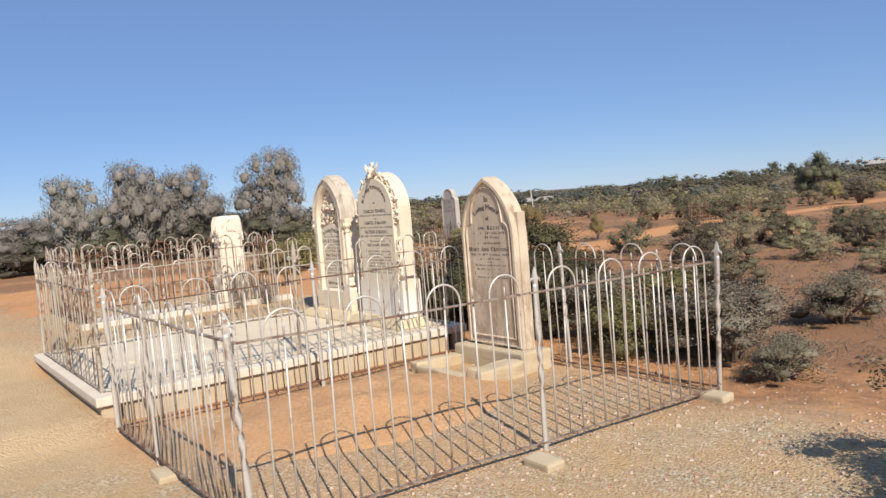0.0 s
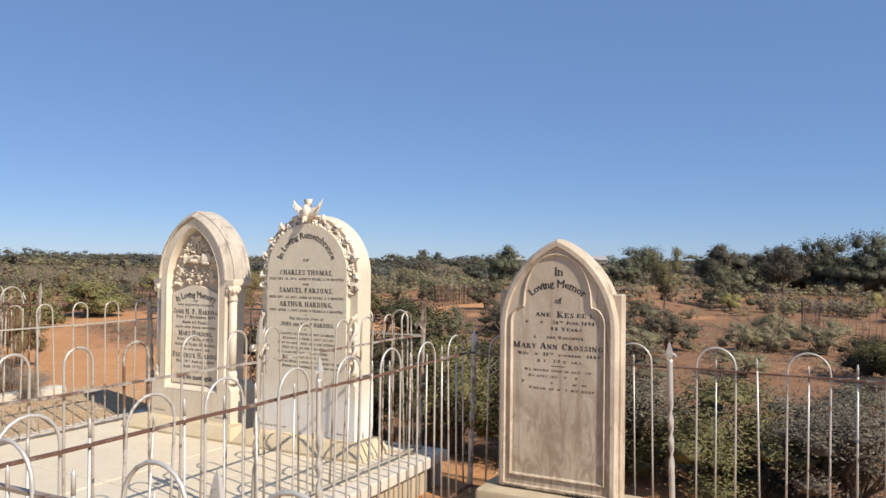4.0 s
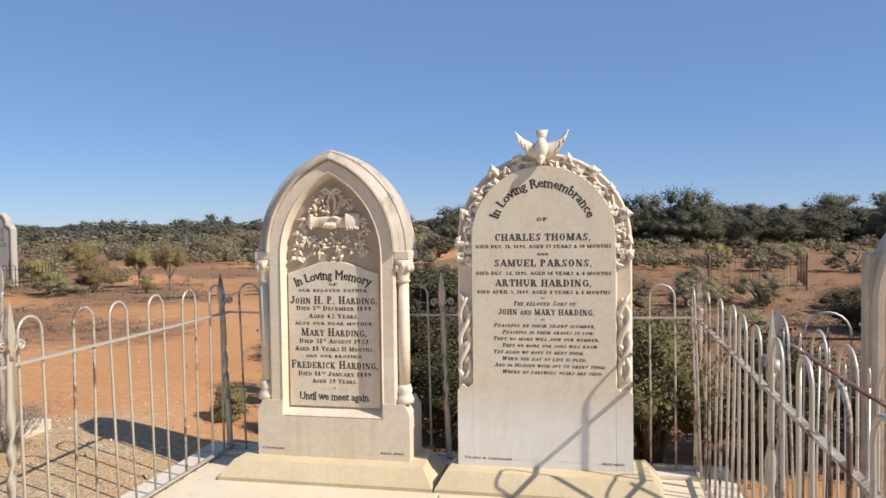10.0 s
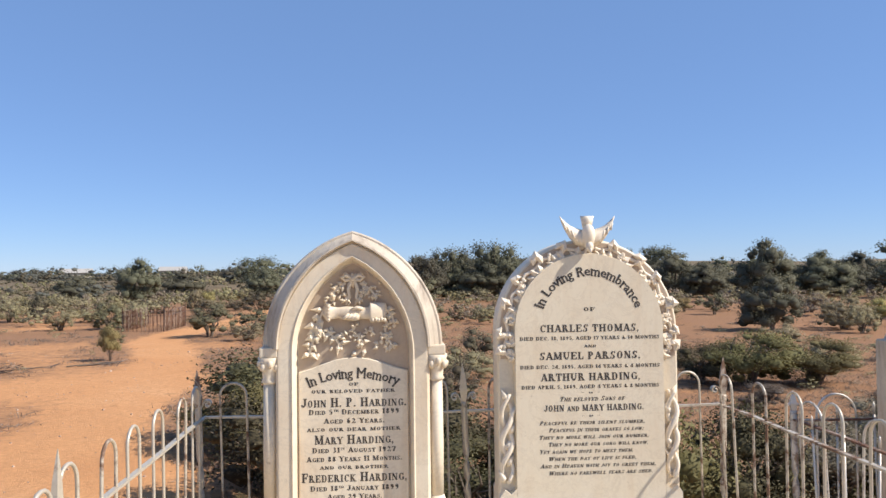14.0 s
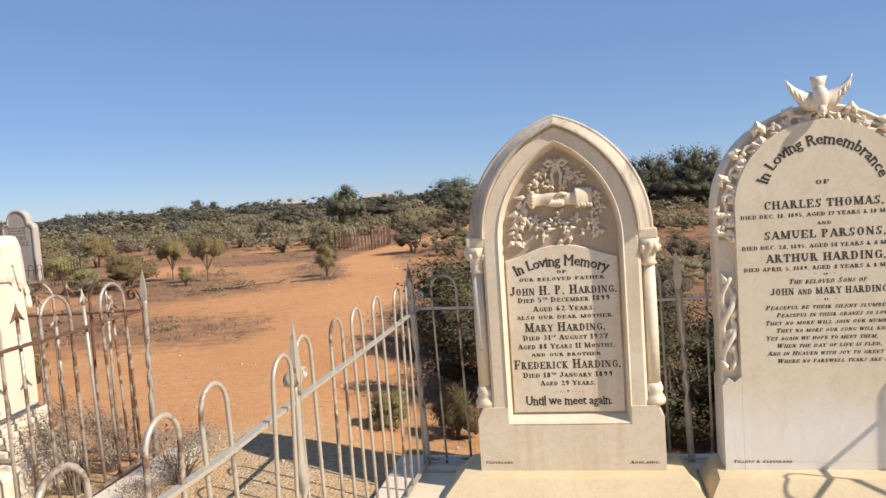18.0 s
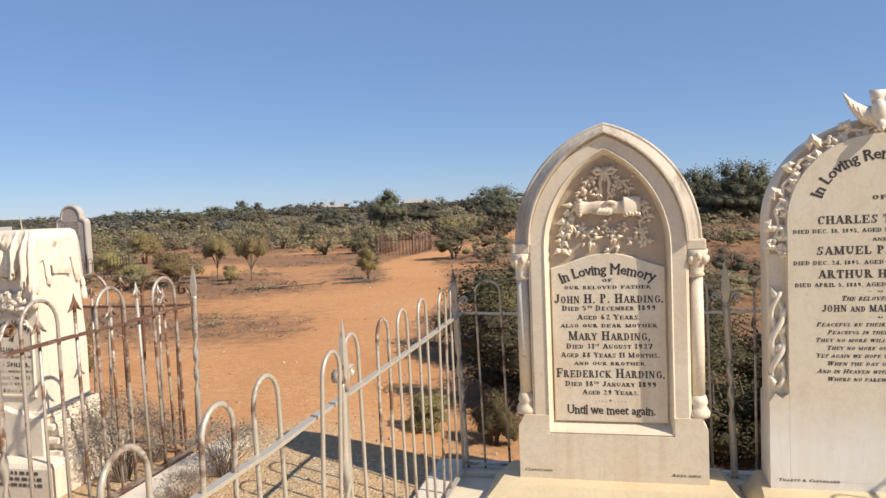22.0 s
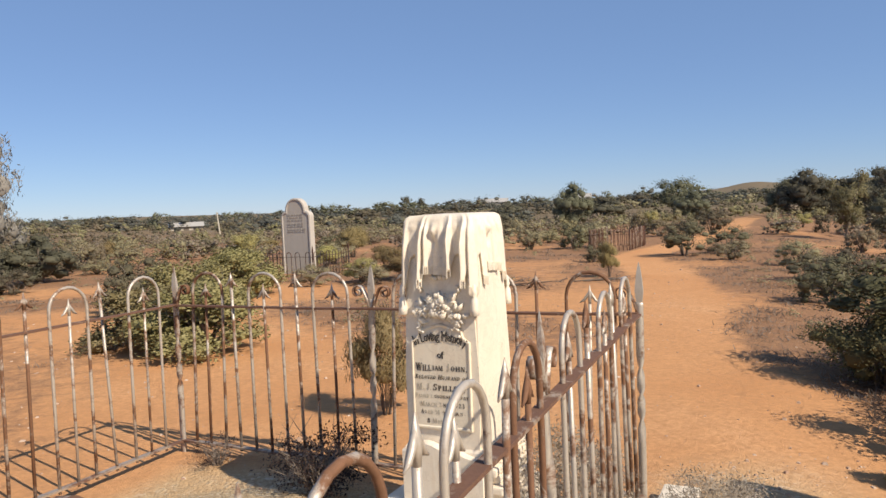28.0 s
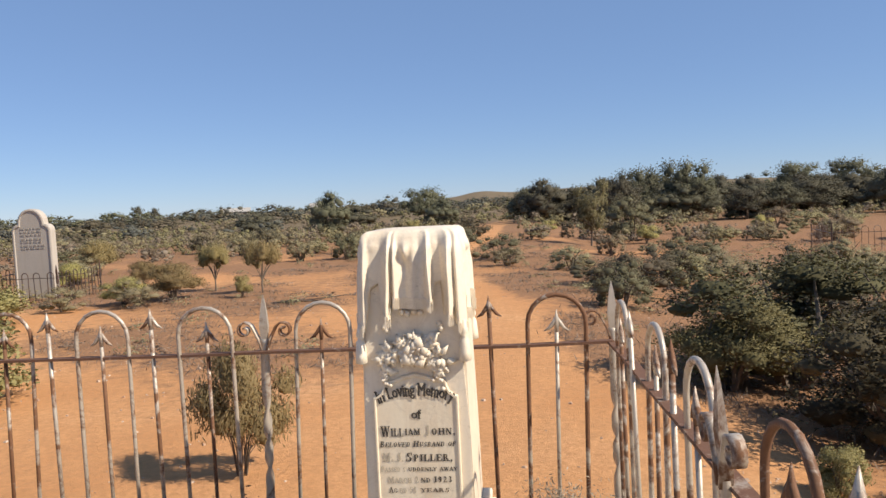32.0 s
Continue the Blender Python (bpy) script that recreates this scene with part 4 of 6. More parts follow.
    # frilled cuff, wrist and back of one, then of the other
    arm(((-0.135, 0.02, 0.03, 0.002), (-0.118, 0.032, 0.043, 0.0), (-0.112, 0.034, 0.045, 0.0), (-0.105, 0.026, 0.032, 0.0), (-0.07, 0.026, 0.026, 0.0), (-0.03, 0.032, 0.033, -0.002), (0.01, 0.034, 0.033, -0.006), (0.034, 0.022, 0.022, -0.012)), 1.537)
    arm(((0.16, 0.016, 0.034, 0.012), (0.14, 0.028, 0.044, 0.008), (0.09, 0.034, 0.047, 0.004), (0.084, 0.036, 0.049, 0.004), (0.078, 0.024, 0.03, 0.002), (0.05, 0.026, 0.028, 0.0), (0.015, 0.024, 0.026, 0.004), (-0.015, 0.014, 0.016, 0.01)), 1.533)
    for k in range(4):
        add_tube(bm, [(0.03 - 0.016 * k, 0.012, 1.527 + 0.002 * k), (0.014 - 0.017 * k, 0.008, 1.512), (-0.004 - 0.016 * k, 0.016, 1.503 + 0.003 * k)], [0.008, 0.0085, 0.006], 6)
    add_tube(bm, [(0.045, 0.02, 1.556), (0.02, 0.01, 1.562), (-0.006, 0.014, 1.552)], [0.009, 0.009, 0.007], 6)
    for k in range(5):
        add_blob(bm, (0.096 + 0.014 * k, 0.018, 1.50 + 0.004 * (k % 2)), (0.01, 0.012, 0.012), sub=1)
        add_blob(bm, (-0.116, 0.018, 1.505 + 0.016 * k), (0.01, 0.01, 0.009), sub=1)
    part("clasp_relief", bm, MARBLE, st, "carved cuffs with a clasped grip", True)
    bm = bmesh.new()
    field = [(-0.262, 0.518), (0.262, 0.518), (0.262, 1.255)] + [(0.2 - 0.4 * k / 10, 1.272 + 0.05 * math.sin(math.pi * k / 10)) for k in range(11)] + [(-0.262, 1.255)]
    add_loft(bm, [[(x, 0.06, z) for x, z in field], [(x, 0.043, z) for x, z in field], [(x * 0.985, 0.039, 0.52 + (z - 0.52) * 0.992 + 0.003) for x, z in field]])
    part("inscription_panel", bm, MARBLE, st)
    y = 0.039
    letters(st, "In Loving Memory", 0, 1.225, 0.44, 0.045, y, bend=0.55, caps=False, offset=0.014)
    for body, z, w, h in (("of", 1.196, 0.045, 0.02), ("our beloved father", 1.163, 0.40, 0.02), ("John H. P. Harding.", 1.108, 0.50, 0.043), ("Died 5th December 1899", 1.063, 0.43, 0.024),
                          ("Aged 62 Years.", 1.02, 0.29, 0.024), ("also our dear mother", 0.981, 0.45, 0.021), ("Mary Harding,", 0.931, 0.375, 0.043), ("Died 31st August 1927", 0.881, 0.40, 0.024),
                          ("Aged 88 Years 11 Months.", 0.839, 0.455, 0.024), ("and our brother", 0.80, 0.33, 0.02), ("Frederick Harding,", 0.752, 0.50, 0.044), ("Died 18th January 1899", 0.70, 0.42, 0.024),
                          ("Aged 29 Years.", 0.66, 0.26, 0.023)):
        letters(st, body, 0, z, w, h, y, offset=0.014 if h > 0.04 else 0.008)
    letters(st, ". . . . o . . . .", 0, 0.622, 0.14, 0.014, y)
    letters(st, "Until we meet again.", 0, 0.575, 0.41, 0.04, y, caps=False, offset=0.014)
    letters(st, "Cleveland", -0.345, 0.288, 0.13, 0.013, -0.007, shear=0.2)
    letters(st, "Adelaide.", 0.335, 0.288, 0.14, 0.013, -0.007, shear=0.2)
    bm = bmesh.new()
    add_loft(bm, [[(-0.6, -0.17, 0.14), (0.588, -0.17, 0.14), (0.588, 0.235, 0.14), (-0.6, 0.235, 0.14)], [(-0.6, -0.17, 0.165), (0.588, -0.17, 0.165), (0.588, 0.235, 0.165), (-0.6, 0.235, 0.165)],
                  [(-0.53, -0.11, 0.247), (0.53, -0.11, 0.247), (0.5, 0.23, 0.247), (-0.5, 0.23, 0.247)]])
    part("plinth", bm, YELLOWED, st, "yellowed sloping marble plinth")
    return st


make_gothic_stone()


def make_round_stone():
    cx = 1.147
    st = thing("headstone", (cx, 0.1, 0.15), "white marble round-topped headstone with ivy border and carved dove", "headstone")
    bm = bmesh.new()
    add_loft(bm, [ring(arch(0.449, 0.27, 1.43, 0.449), cx, 0.19), ring(arch(0.449, 0.27, 1.43, 0.449), cx, 0.045), ring(arch(0.44, 0.27, 1.43, 0.44), cx, 0.034),
                  ring(arch(0.374, 0.28, 1.44, 0.374), cx, 0.036), ring(arch(0.366, 0.285, 1.44, 0.368), cx, 0.0)])
    part("body", bm, MARBLE_WASHED, st)
    bm = bmesh.new()
    for s in (-1, 1):
        out = [(0.45, 0.245), (0.45, 0.64), (0.425, 0.675), (0.395, 0.655), (0.38, 0.67), (0.367, 0.68), (0.367, 0.245)]
        prof = [(cx + s * x, z) for x, z in (out if s > 0 else out[::-1])]
        add_loft(bm, [[(x, 0.24, z) for x, z in prof], [(x, 0.0, z) for x, z in prof]])
    add_box(bm, (cx - 0.366, 0.0, 0.245), (cx + 0.366, 0.24, 0.284))
    part("base_block", bm, MARBLE_WASHED, st)
    # dark strip: undercut shade between the leaves painted in, over brown stain
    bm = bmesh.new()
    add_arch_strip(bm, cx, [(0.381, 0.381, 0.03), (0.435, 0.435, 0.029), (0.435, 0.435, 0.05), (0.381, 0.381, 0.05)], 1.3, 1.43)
    part("border_ground", bm, STAIN_AND_SHADE, st, "brown-stained ground with painted undercut shade behind the carved ivy")
    # ivy round the arch: a winding stem with lobed leaves to both sides
    bm = bmesh.new()
    path = arch(0.408, 1.31, 1.43, 0.408, 10, 3)
    dense = [Vector((x, 0, z)) for x, z in arch(0.408, 1.31, 1.43, 0.408, 30, 4)]
    add_tube(bm, [(cx + p.x * (1 + 0.022 * math.sin(i * 1.1)), 0.026, p.z + 0.008 * math.cos(i * 1.1)) for i, p in enumerate(dense)], 0.008, 6)
    for i, (x, z) in enumerate(path):
        out = math.atan2(z - 1.40, x)
        for k in range(2 if i % 2 else 1):
            side = 1 if (i + k) % 2 else -1
            a = out + (0.6 if side > 0 else 2.7) * (1 if random.random() < 0.5 else -1) + random.uniform(-0.4, 0.4)
            r = 0.018 * side
            at = (cx + x + r * math.cos(out) - k * 0.028 * math.sin(out), 0.03, z + r * math.sin(out) + k * 0.028 * math.cos(out))
            size = random.uniform(0.034, 0.046)
            for turn, far in ((-1.1, 0.8), (0.0, 1.12), (1.1, 0.8)):
                add_leaf(bm, at, size * far, size * 1.2, a + turn, random.uniform(0.02, 0.032), 0.45)
        if i % 3 == 1:
            for k in range(4):
                add_blob(bm, (cx + x * 0.985 + random.uniform(-0.014, 0.014), 0.018, z + random.uniform(-0.014, 0.014)), (0.01, 0.01, 0.01), sub=1)
    tagged(part("ivy_border", bm, MARBLE_WARM, st), kind="stuff")
    for s in (-1, 1):
        bm = bmesh.new()
        x0 = cx + s * 0.41
        for ph in (0, math.pi):
            add_tube(bm, [(x0 + 0.026 * math.sin(ph + k * 0.42), 0.022 - 0.012 * math.cos(ph + k * 0.42), 0.705 + k * 0.0178) for k in range(25)], [0.006 + 0.0085 * math.sin(math.pi * (k + 2) / 28) for k in range(25)], 7)
        for k in range(6):
            add_leaf(bm, (x0 + random.uniform(-0.012, 0.012), 0.03, 0.70 + k * 0.078), 0.075, 0.03, math.pi / 2 + random.choice((-0.5, 0.5)), 0.03)
        part("twisted_vine", bm, MARBLE_WARM, st, smooth=True)
    # dove that flies downward with broad raised wings
    bm = bmesh.new()
    add_blob(bm, (cx, -0.004, 1.893), (0.034, 0.036, 0.06), (0.15, 0, 0), 3)
    add_blob(bm, (cx, -0.028, 1.84), (0.02, 0.022, 0.026), sub=2)
    add_tube(bm, [(cx, -0.042, 1.832), (cx, -0.05, 1.808)], [0.009, 0.002], 6)
    add_loft(bm, [[(cx - 0.02, 0.0, 1.935), (cx + 0.02, 0.0, 1.935), (cx + 0.02, 0.03, 1.935), (cx - 0.02, 0.03, 1.935)], [(cx - 0.024, 0.0, 1.965), (cx + 0.024, 0.0, 1.965), (cx + 0.024, 0.03, 1.965), (cx - 0.024, 0.03, 1.965)],
                  [(cx - 0.032, 0.005, 1.992), (cx + 0.032, 0.005, 1.992), (cx + 0.032, 0.026, 1.994), (cx - 0.032, 0.026, 1.994)]])
    for s in (-1, 1):
        sec = []
        for u, lo, hi, d in ((0.0, 1.842, 1.925, 0.026), (0.03, 1.842, 1.926, 0.03), (0.06, 1.852, 1.934, 0.028), (0.088, 1.882, 1.948, 0.022), (0.112, 1.922, 1.968, 0.015), (0.128, 1.958, 1.984, 0.009), (0.137, 1.988, 1.994, 0.003)):
            m = (lo + hi) / 2
            sec.append([(cx + s * u, 0.012, lo), (cx + s * u, 0.012 - d, lo + (hi - lo) * 0.3), (cx + s * u, 0.012 - d * 0.8, lo + (hi - lo) * 0.7), (cx + s * u, 0.012, hi), (cx + s * u, 0.012 + d * 0.7, m)])
        add_loft(bm, sec)
        for k in range(4):
            # flight feathers
            u = 0.05 + 0.02 * k
            add_tube(bm, [(cx + s * u, -0.012, 1.862 + 0.02 * k), (cx + s * (u + 0.012), -0.008, 1.905 + 0.018 * k)], [0.006, 0.003], 5)
    part("dove", bm, MARBLE_WARM, st, smooth=True)
    y = 0.0
    letters(st, "In Loving Remembrance", cx, 1.702, 0.6, 0.044, y, bend=0.243, caps=False, offset=0.014)
    for body, z, w, h in (("of", 1.54, 0.055, 0.024), ("CHARLES THOMAS,", 1.446, 0.485, 0.036), ("DIED DEC. 18, 1895, AGED 17 YEARS & 10 MONTHS", 1.398, 0.69, 0.017), ("and", 1.36, 0.06, 0.017),
                          ("SAMUEL PARSONS,", 1.313, 0.495, 0.036), ("DIED DEC. 24, 1895, AGED 14 YEARS & 4 MONTHS", 1.26, 0.69, 0.017), ("ARTHUR HARDING,", 1.21, 0.49, 0.036),
                          ("DIED APRIL 5, 1889, AGED 4 YEARS & 8 MONTHS", 1.163, 0.68, 0.017)):
        letters(st, body, cx, z, w, h, y, offset=0.014 if h > 0.03 else 0.008)
    letters(st, "- o -", cx, 1.134, 0.09, 0.012, y)
    letters(st, "The beloved Sons of", cx + 0.01, 1.104, 0.32, 0.022, y, shear=0.25)
    letters(st, "JOHN and MARY HARDING.", cx + 0.015, 1.06, 0.49, 0.03, y, offset=0.018)
    letters(st, "- o -", cx, 1.022, 0.09, 0.012, y)
    for k, (body, w) in enumerate((("Peaceful be their silent slumber,", 0.52), ("Peaceful in their graves so low;", 0.47), ("They no more will join our number,", 0.54), ("They no more our song will know.", 0.49),
                                   ("Yet again we hope to meet them,", 0.46), ("When the day of life is fled,", 0.43), ("And in Heaven with joy to greet them,", 0.57), ("Where no farewell tears are shed.", 0.51))):
        left = cx - 0.255 + (0.045 if k % 2 else 0)
        letters(st, body, left + w / 2, 0.99 - k * 0.0345, w, 0.019, y, shear=0.25, offset=0.008)
    letters(st, "Tillett & Cleveland", cx - 0.29, 0.288, 0.25, 0.013, y, shear=0.2)
    letters(st, "Adelaide.", cx + 0.35, 0.288, 0.12, 0.013, y, shear=0.2)
    bm = bmesh.new()
    x0, x1 = cx - 0.545, cx + 0.6
    add_loft(bm, [[(x0, -0.17, 0.14), (x1, -0.17, 0.14), (x1, 0.235, 0.14), (x0, 0.235, 0.14)], [(x0, -0.17, 0.165), (x1, -0.17, 0.165), (x1, 0.235, 0.165), (x0, 0.235, 0.165)],
                  [(x0 + 0.05, -0.11, 0.247), (x1 - 0.06, -0.11, 0.247), (x1 - 0.08, 0.23, 0.247), (x0 + 0.07, 0.23, 0.247)]])
    part("plinth", bm, YELLOWED, st, "yellowed sloping marble plinth")


make_round_stone()


def make_brown_stone():
    cx = 3.092
    st = thing("headstone", (cx, 0.1, 0.0), "weathered brown marble gothic headstone with worn lettering", "headstone")
    part("back_slab", box_bm((cx - 0.402, 0.05, 0.1), (cx + 0.402, 0.14, 1.352), 0.006), MARBLE_OLD, st)
    bm = bmesh.new()

    def panel(k):
        """The cusped outline of the sunk panel, k metres inside its edge."""
        pts = [(-0.312 + k, 0.185 + k), (-0.312 + k, 0.7), (-0.312 + k, 1.17)]
        pts += [(-0.312 + k + (0.085 - k * 0.4) * (1 - math.cos(a)), 1.17 + 0.1 * math.sin(a) - k * 0.5) for a in (math.pi / 2 * j / 5 for j in range(1, 6))]
        x0 = pts[-1][0] + 0.004
        pts += [(x0 * math.cos(math.pi / 2 * j / 8) ** 0.9, 1.30 + (0.30 - k) * math.sin(math.pi / 2 * j / 8)) for j in range(0, 8)]
        return pts + [(0, 1.605 - k * 1.2)] + [(-x, z) for x, z in pts[::-1]]
    inner = panel(0)
    n = (len(inner) - 1) // 2
    outer = arch(0.385, 0.105, 1.12, 0.57, n - 4, 4)
    add_loft(bm, [ring(outer, cx, 0.16), ring(outer, cx, 0.02), ring(arch(0.37, 0.115, 1.12, 0.553, n - 4, 4), cx, 0.002), ring(arch(0.345, 0.13, 1.12, 0.525, n - 4, 4), cx, 0.0),
                  ring(arch(0.338, 0.135, 1.12, 0.515, n - 4, 4), cx, 0.016), ring(inner, cx, 0.016), ring(panel(0.008), cx, 0.004), ring(panel(0.02), cx, 0.018)])
    part("body", bm, MARBLE_OLD, st)
    y = 0.018
    W = LETTER
    letters(st, "In", cx + 0.01, 1.486, 0.06, 0.045, y, W, caps=False, offset=0.014)
    letters(st, "Loving Memor", cx, 1.39, 0.37, 0.042, y, W, bend=0.26, caps=False, offset=0.014)
    letters(st, "of", cx + 0.008, 1.305, 0.045, 0.036, y, W, caps=False, offset=0.014)
    for body, dx, z, w, h in (("ane", -0.093, 1.218, 0.1, 0.031), ("Kes", 0.053, 1.218, 0.11, 0.039), ("el", 0.157, 1.218, 0.06, 0.031), ("l,", 0.228, 1.218, 0.035, 0.031),
                              ("w", -0.2, 1.168, 0.022, 0.017), ("ie", -0.1, 1.168, 0.02, 0.017), ("26th June 1898", 0.105, 1.168, 0.27, 0.021), ("88 Years", 0.06, 1.128, 0.2, 0.021), ("A", -0.145, 1.074, 0.017, 0.02), ("her Daughter", 0.055, 1.074, 0.24, 0.019),
                              ("Mary Ann Crossing,", 0.008, 1.018, 0.6, 0.039), ("Who", -0.225, 0.966, 0.075, 0.021), ("ie", -0.135, 0.966, 0.022, 0.016), ("11th", -0.055, 0.966, 0.07, 0.02), ("ecember", 0.085, 0.966, 0.15, 0.016), ("1889", 0.235, 0.966, 0.085, 0.019),
                              ("A  e", -0.1, 0.925, 0.06, 0.02), ("37 y", 0.02, 0.925, 0.09, 0.02), ("ars.", 0.13, 0.925, 0.08, 0.016)):
        letters(st, body, cx + dx, z, w, h, y, W, offset=0.013)
    part("rule", box_bm((cx - 0.035, 0.0165, 0.893), (cx + 0.055, 0.02, 0.896)), W, st)
    for body, dx, z, w in (("We mourn thee in sile", -0.03, 0.866, 0.37), ("ce", 0.205, 0.866, 0.04), ("No eyes see", -0.09, 0.829, 0.2), ("u", 0.06, 0.829, 0.018), ("w", 0.13, 0.829, 0.022), ("B", -0.225, 0.789, 0.018), ("n", -0.03, 0.789, 0.018), ("m  m,", 0.15, 0.789, 0.1),
                           ("Their m", -0.1, 0.752, 0.17), ("m", 0.015, 0.752, 0.022), ("y we keep", 0.15, 0.752, 0.19)):
        letters(st, body, cx + dx, z, w, 0.017, y, LETTER_WORN, shear=0.2, offset=0.012)
    bm = bmesh.new()
    for x0, x1 in ((-0.33, -0.19), (0.07, 0.3)):
        x = x0
        while x < x1:
            w = random.uniform(0.008, 0.03)
            add_box(bm, (cx + x, -0.0012, 0.112), (cx + x + w, 0.006, 0.121))
            x += w + 0.008
    tagged(part("maker_mark", bm, W, st), kind="stuff")
    bm = box_bm((cx - 0.5, -0.1, -0.14), (cx + 0.5, 0.26, 0.101), 0.03, 3)
    bmesh.ops.subdivide_edges(bm, edges=bm.edges[:], cuts=2, use_grid_fill=True)
    for v in bm.verts:
        v.co += Vector(noise.noise_vector(v.co * 6)) * 0.015
    part("plinth", bm, CONCRETE, st, "rough yellow concrete plinth")
    return st


make_brown_stone()

# low broken surround before the brown stone
sur = thing("concrete_surround", (3.05, -0.45, 0), "broken concrete surround half sunk in red earth", "grave surround")
for a, b in (((2.62, -0.66, -0.12), (2.74, -0.12, 0.02)), ((3.4, -0.6, -0.12), (3.62, -0.12, 0.045)), ((2.745, -0.68, -0.13), (3.395, -0.56, -0.005))):
    bm = box_bm(a, b, 0.02, 2)
    bmesh.ops.subdivide_edges(bm, edges=[e for e in bm.edges if e.calc_length() > 0.08], cuts=3, use_grid_fill=True)
    for v in bm.verts:
        v.co += Vector(noise.noise_vector(v.co * 7)) * 0.03
    part("kerb_stone", bm, CONCRETE, sur)


def make_mound(label, cx, cy, rx, ry, h, seed, gravel, steep=1.3):
    n, m = 26, 40
    verts = [(cx, cy, ground_z(cx, cy) + h)]
    for i in range(1, n + 1):
        for k in range(m):
            a = math.tau * k / m
            u = i / n
            x, y = cx + rx * u * math.cos(a), cy + ry * u * math.sin(a)
            f = max(0.0, math.cos(u * math.pi / 2)) ** steep
            verts.append((x, y, ground_z(x, y) + h * f * (1 + 0.5 * noise.noise((x * 2, y * 2, seed))) + 0.02 * f * noise.noise((x * 9, y * 9, seed)) - 0.012 * u))
    faces = [(0, 1 + k, 1 + (k + 1) % m) for k in range(m)]
    faces += [(1 + (i - 1) * m + k, 1 + i * m + k, 1 + i * m + (k + 1) % m, 1 + (i - 1) * m + (k + 1) % m) for i in range(1, n) for k in range(m)]
    me = bpy.data.meshes.new("grave_mound")
    me.from_pydata(verts, [], faces)
    for name, value in (("gravel", gravel), ("litter", 0.1), ("scrub", 0.0), ("sand", 0.0)):
        att = me.attributes.new(name, "FLOAT", "POINT")
        att.data.foreach_set("value", [value] * len(verts))
    me.materials.append(EARTH)
    me.shade_smooth()
    tagged(new("grave_mound", me), label, "mound")


make_mound("low mound of bare orange earth inside a fence", 3.38, -1.62, 0.95, 1.36, 0.15, 4.0, 0.35, 0.75)
make_mound("low mound of pale gravelly earth inside a fence", -3.9, -0.7, 0.85, 0.75, 0.09, 8.0, 1.0)


def make_pillar():
    cx, yf, yb = -2.976, -0.36, -0.02
    cy = (yf + yb) / 2
    st = thing("pillar_monument", (cx, cy, 0.18), "white marble pillar monument draped with a carved fringed cloth", "monument")

    def sq(h, z):
        return [(cx - h, cy - h, z), (cx + h, cy - h, z), (cx + h, cy + h, z), (cx - h, cy + h, z)]
    bm = bmesh.new()
    add_loft(bm, [sq(0.178, 0.6), sq(0.173, 0.9), sq(0.166, 1.25), sq(0.154, 1.5)])
    bmesh.ops.bevel(bm, geom=[e for e in bm.edges if abs(e.verts[0].co.z - e.verts[1].co.z) > 0.1], offset=0.014, segments=2, affect="EDGES")
    part("shaft", bm, MARBLE_WARM, st)
    st.scale = (0.93, 1, 1)
    # cloth: folds and hem by their place along one side
    hem = ((0, 1.235), (0.05, 1.245), (0.1, 1.36), (0.2, 1.38), (0.235, 1.275), (0.305, 1.27), (0.325, 1.37), (0.35, 1.325), (0.5, 1.322), (0.66, 1.318), (0.72, 1.31), (0.74, 1.37), (0.81, 1.38), (0.845, 1.275), (0.905, 1.27), (0.925, 1.36), (0.95, 1.25), (1, 1.235))
    swell = ((0, 0.014), (0.05, 0.026), (0.1, 0.004), (0.2, 0.003), (0.24, 0.018), (0.28, 0.045), (0.31, 0.02), (0.326, 0.002), (0.355, 0.034), (0.4, 0.014), (0.46, 0.009), (0.53, 0.017), (0.59, 0.011), (0.65, 0.016), (0.71, 0.047), (0.738, 0.004), (0.81, 0.001), (0.845, 0.018), (0.88, 0.046), (0.905, 0.022), (0.925, 0.005), (0.96, 0.024), (1, 0.014))

    def along(table, u):
        for (u0, v0), (u1, v1) in zip(table, table[1:]):
            if u <= u1:
                return v0 + (v1 - v0) * (u - u0) / (u1 - u0)
        return table[-1][1]
    rings, per = [], 72
    for j in range(17):
        v = j / 16
        r = []
        for side in range(4):
            for k in range(per):
                u = k / per
                # folds run together towards the top edge
                uf = u + 0.02 * (1 - v) * math.sin(u * 19 + side)
                uf = min(1.0, max(0.0, uf))
                h = 0.157 + 0.011 * v
                x, y = [(-h + 2 * h * u, -h), (h, -h + 2 * h * u), (h - 2 * h * u, h), (-h, h - 2 * h * u)][side]
                nx, ny = [(0, -1), (1, 0), (0, 1), (-1, 0)][side]
                deep = along(swell, uf) * min(1, 0.15 + v * 2.2) * (0.45 if side % 2 else 1.25)
                # a slack pocket between two folds
                pocket = max(0.0, 1 - abs(u - 0.45 - 0.05 * v) / max(0.01, 0.1 * (1 - v / 0.5))) if v < 0.5 else 0.0
                deep += 0.02 * math.exp(-((v - 0.22) / 0.12) ** 2) * pocket - 0.014 * math.exp(-((v - 0.45) / 0.12) ** 2) * max(0.0, 1 - abs(u - 0.46) / 0.08)
                deep += 0.008 * math.exp(-((v - 0.16) / 0.1) ** 2) * abs(math.sin(u * 15.5 + side))
                low = along(hem, u)
                r.append((cx + x + nx * deep, cy + y + ny * deep, 1.512 - (1.512 - low) * v))
        rings.append(r)
    top = [[(cx + (p[0] - cx) * s, cy + (p[1] - cy) * s, 1.512 + dz) for p in rings[0]] for s, dz in ((0.55, 0.024), (0.88, 0.021), (0.965, 0.012))]
    bm = bmesh.new()
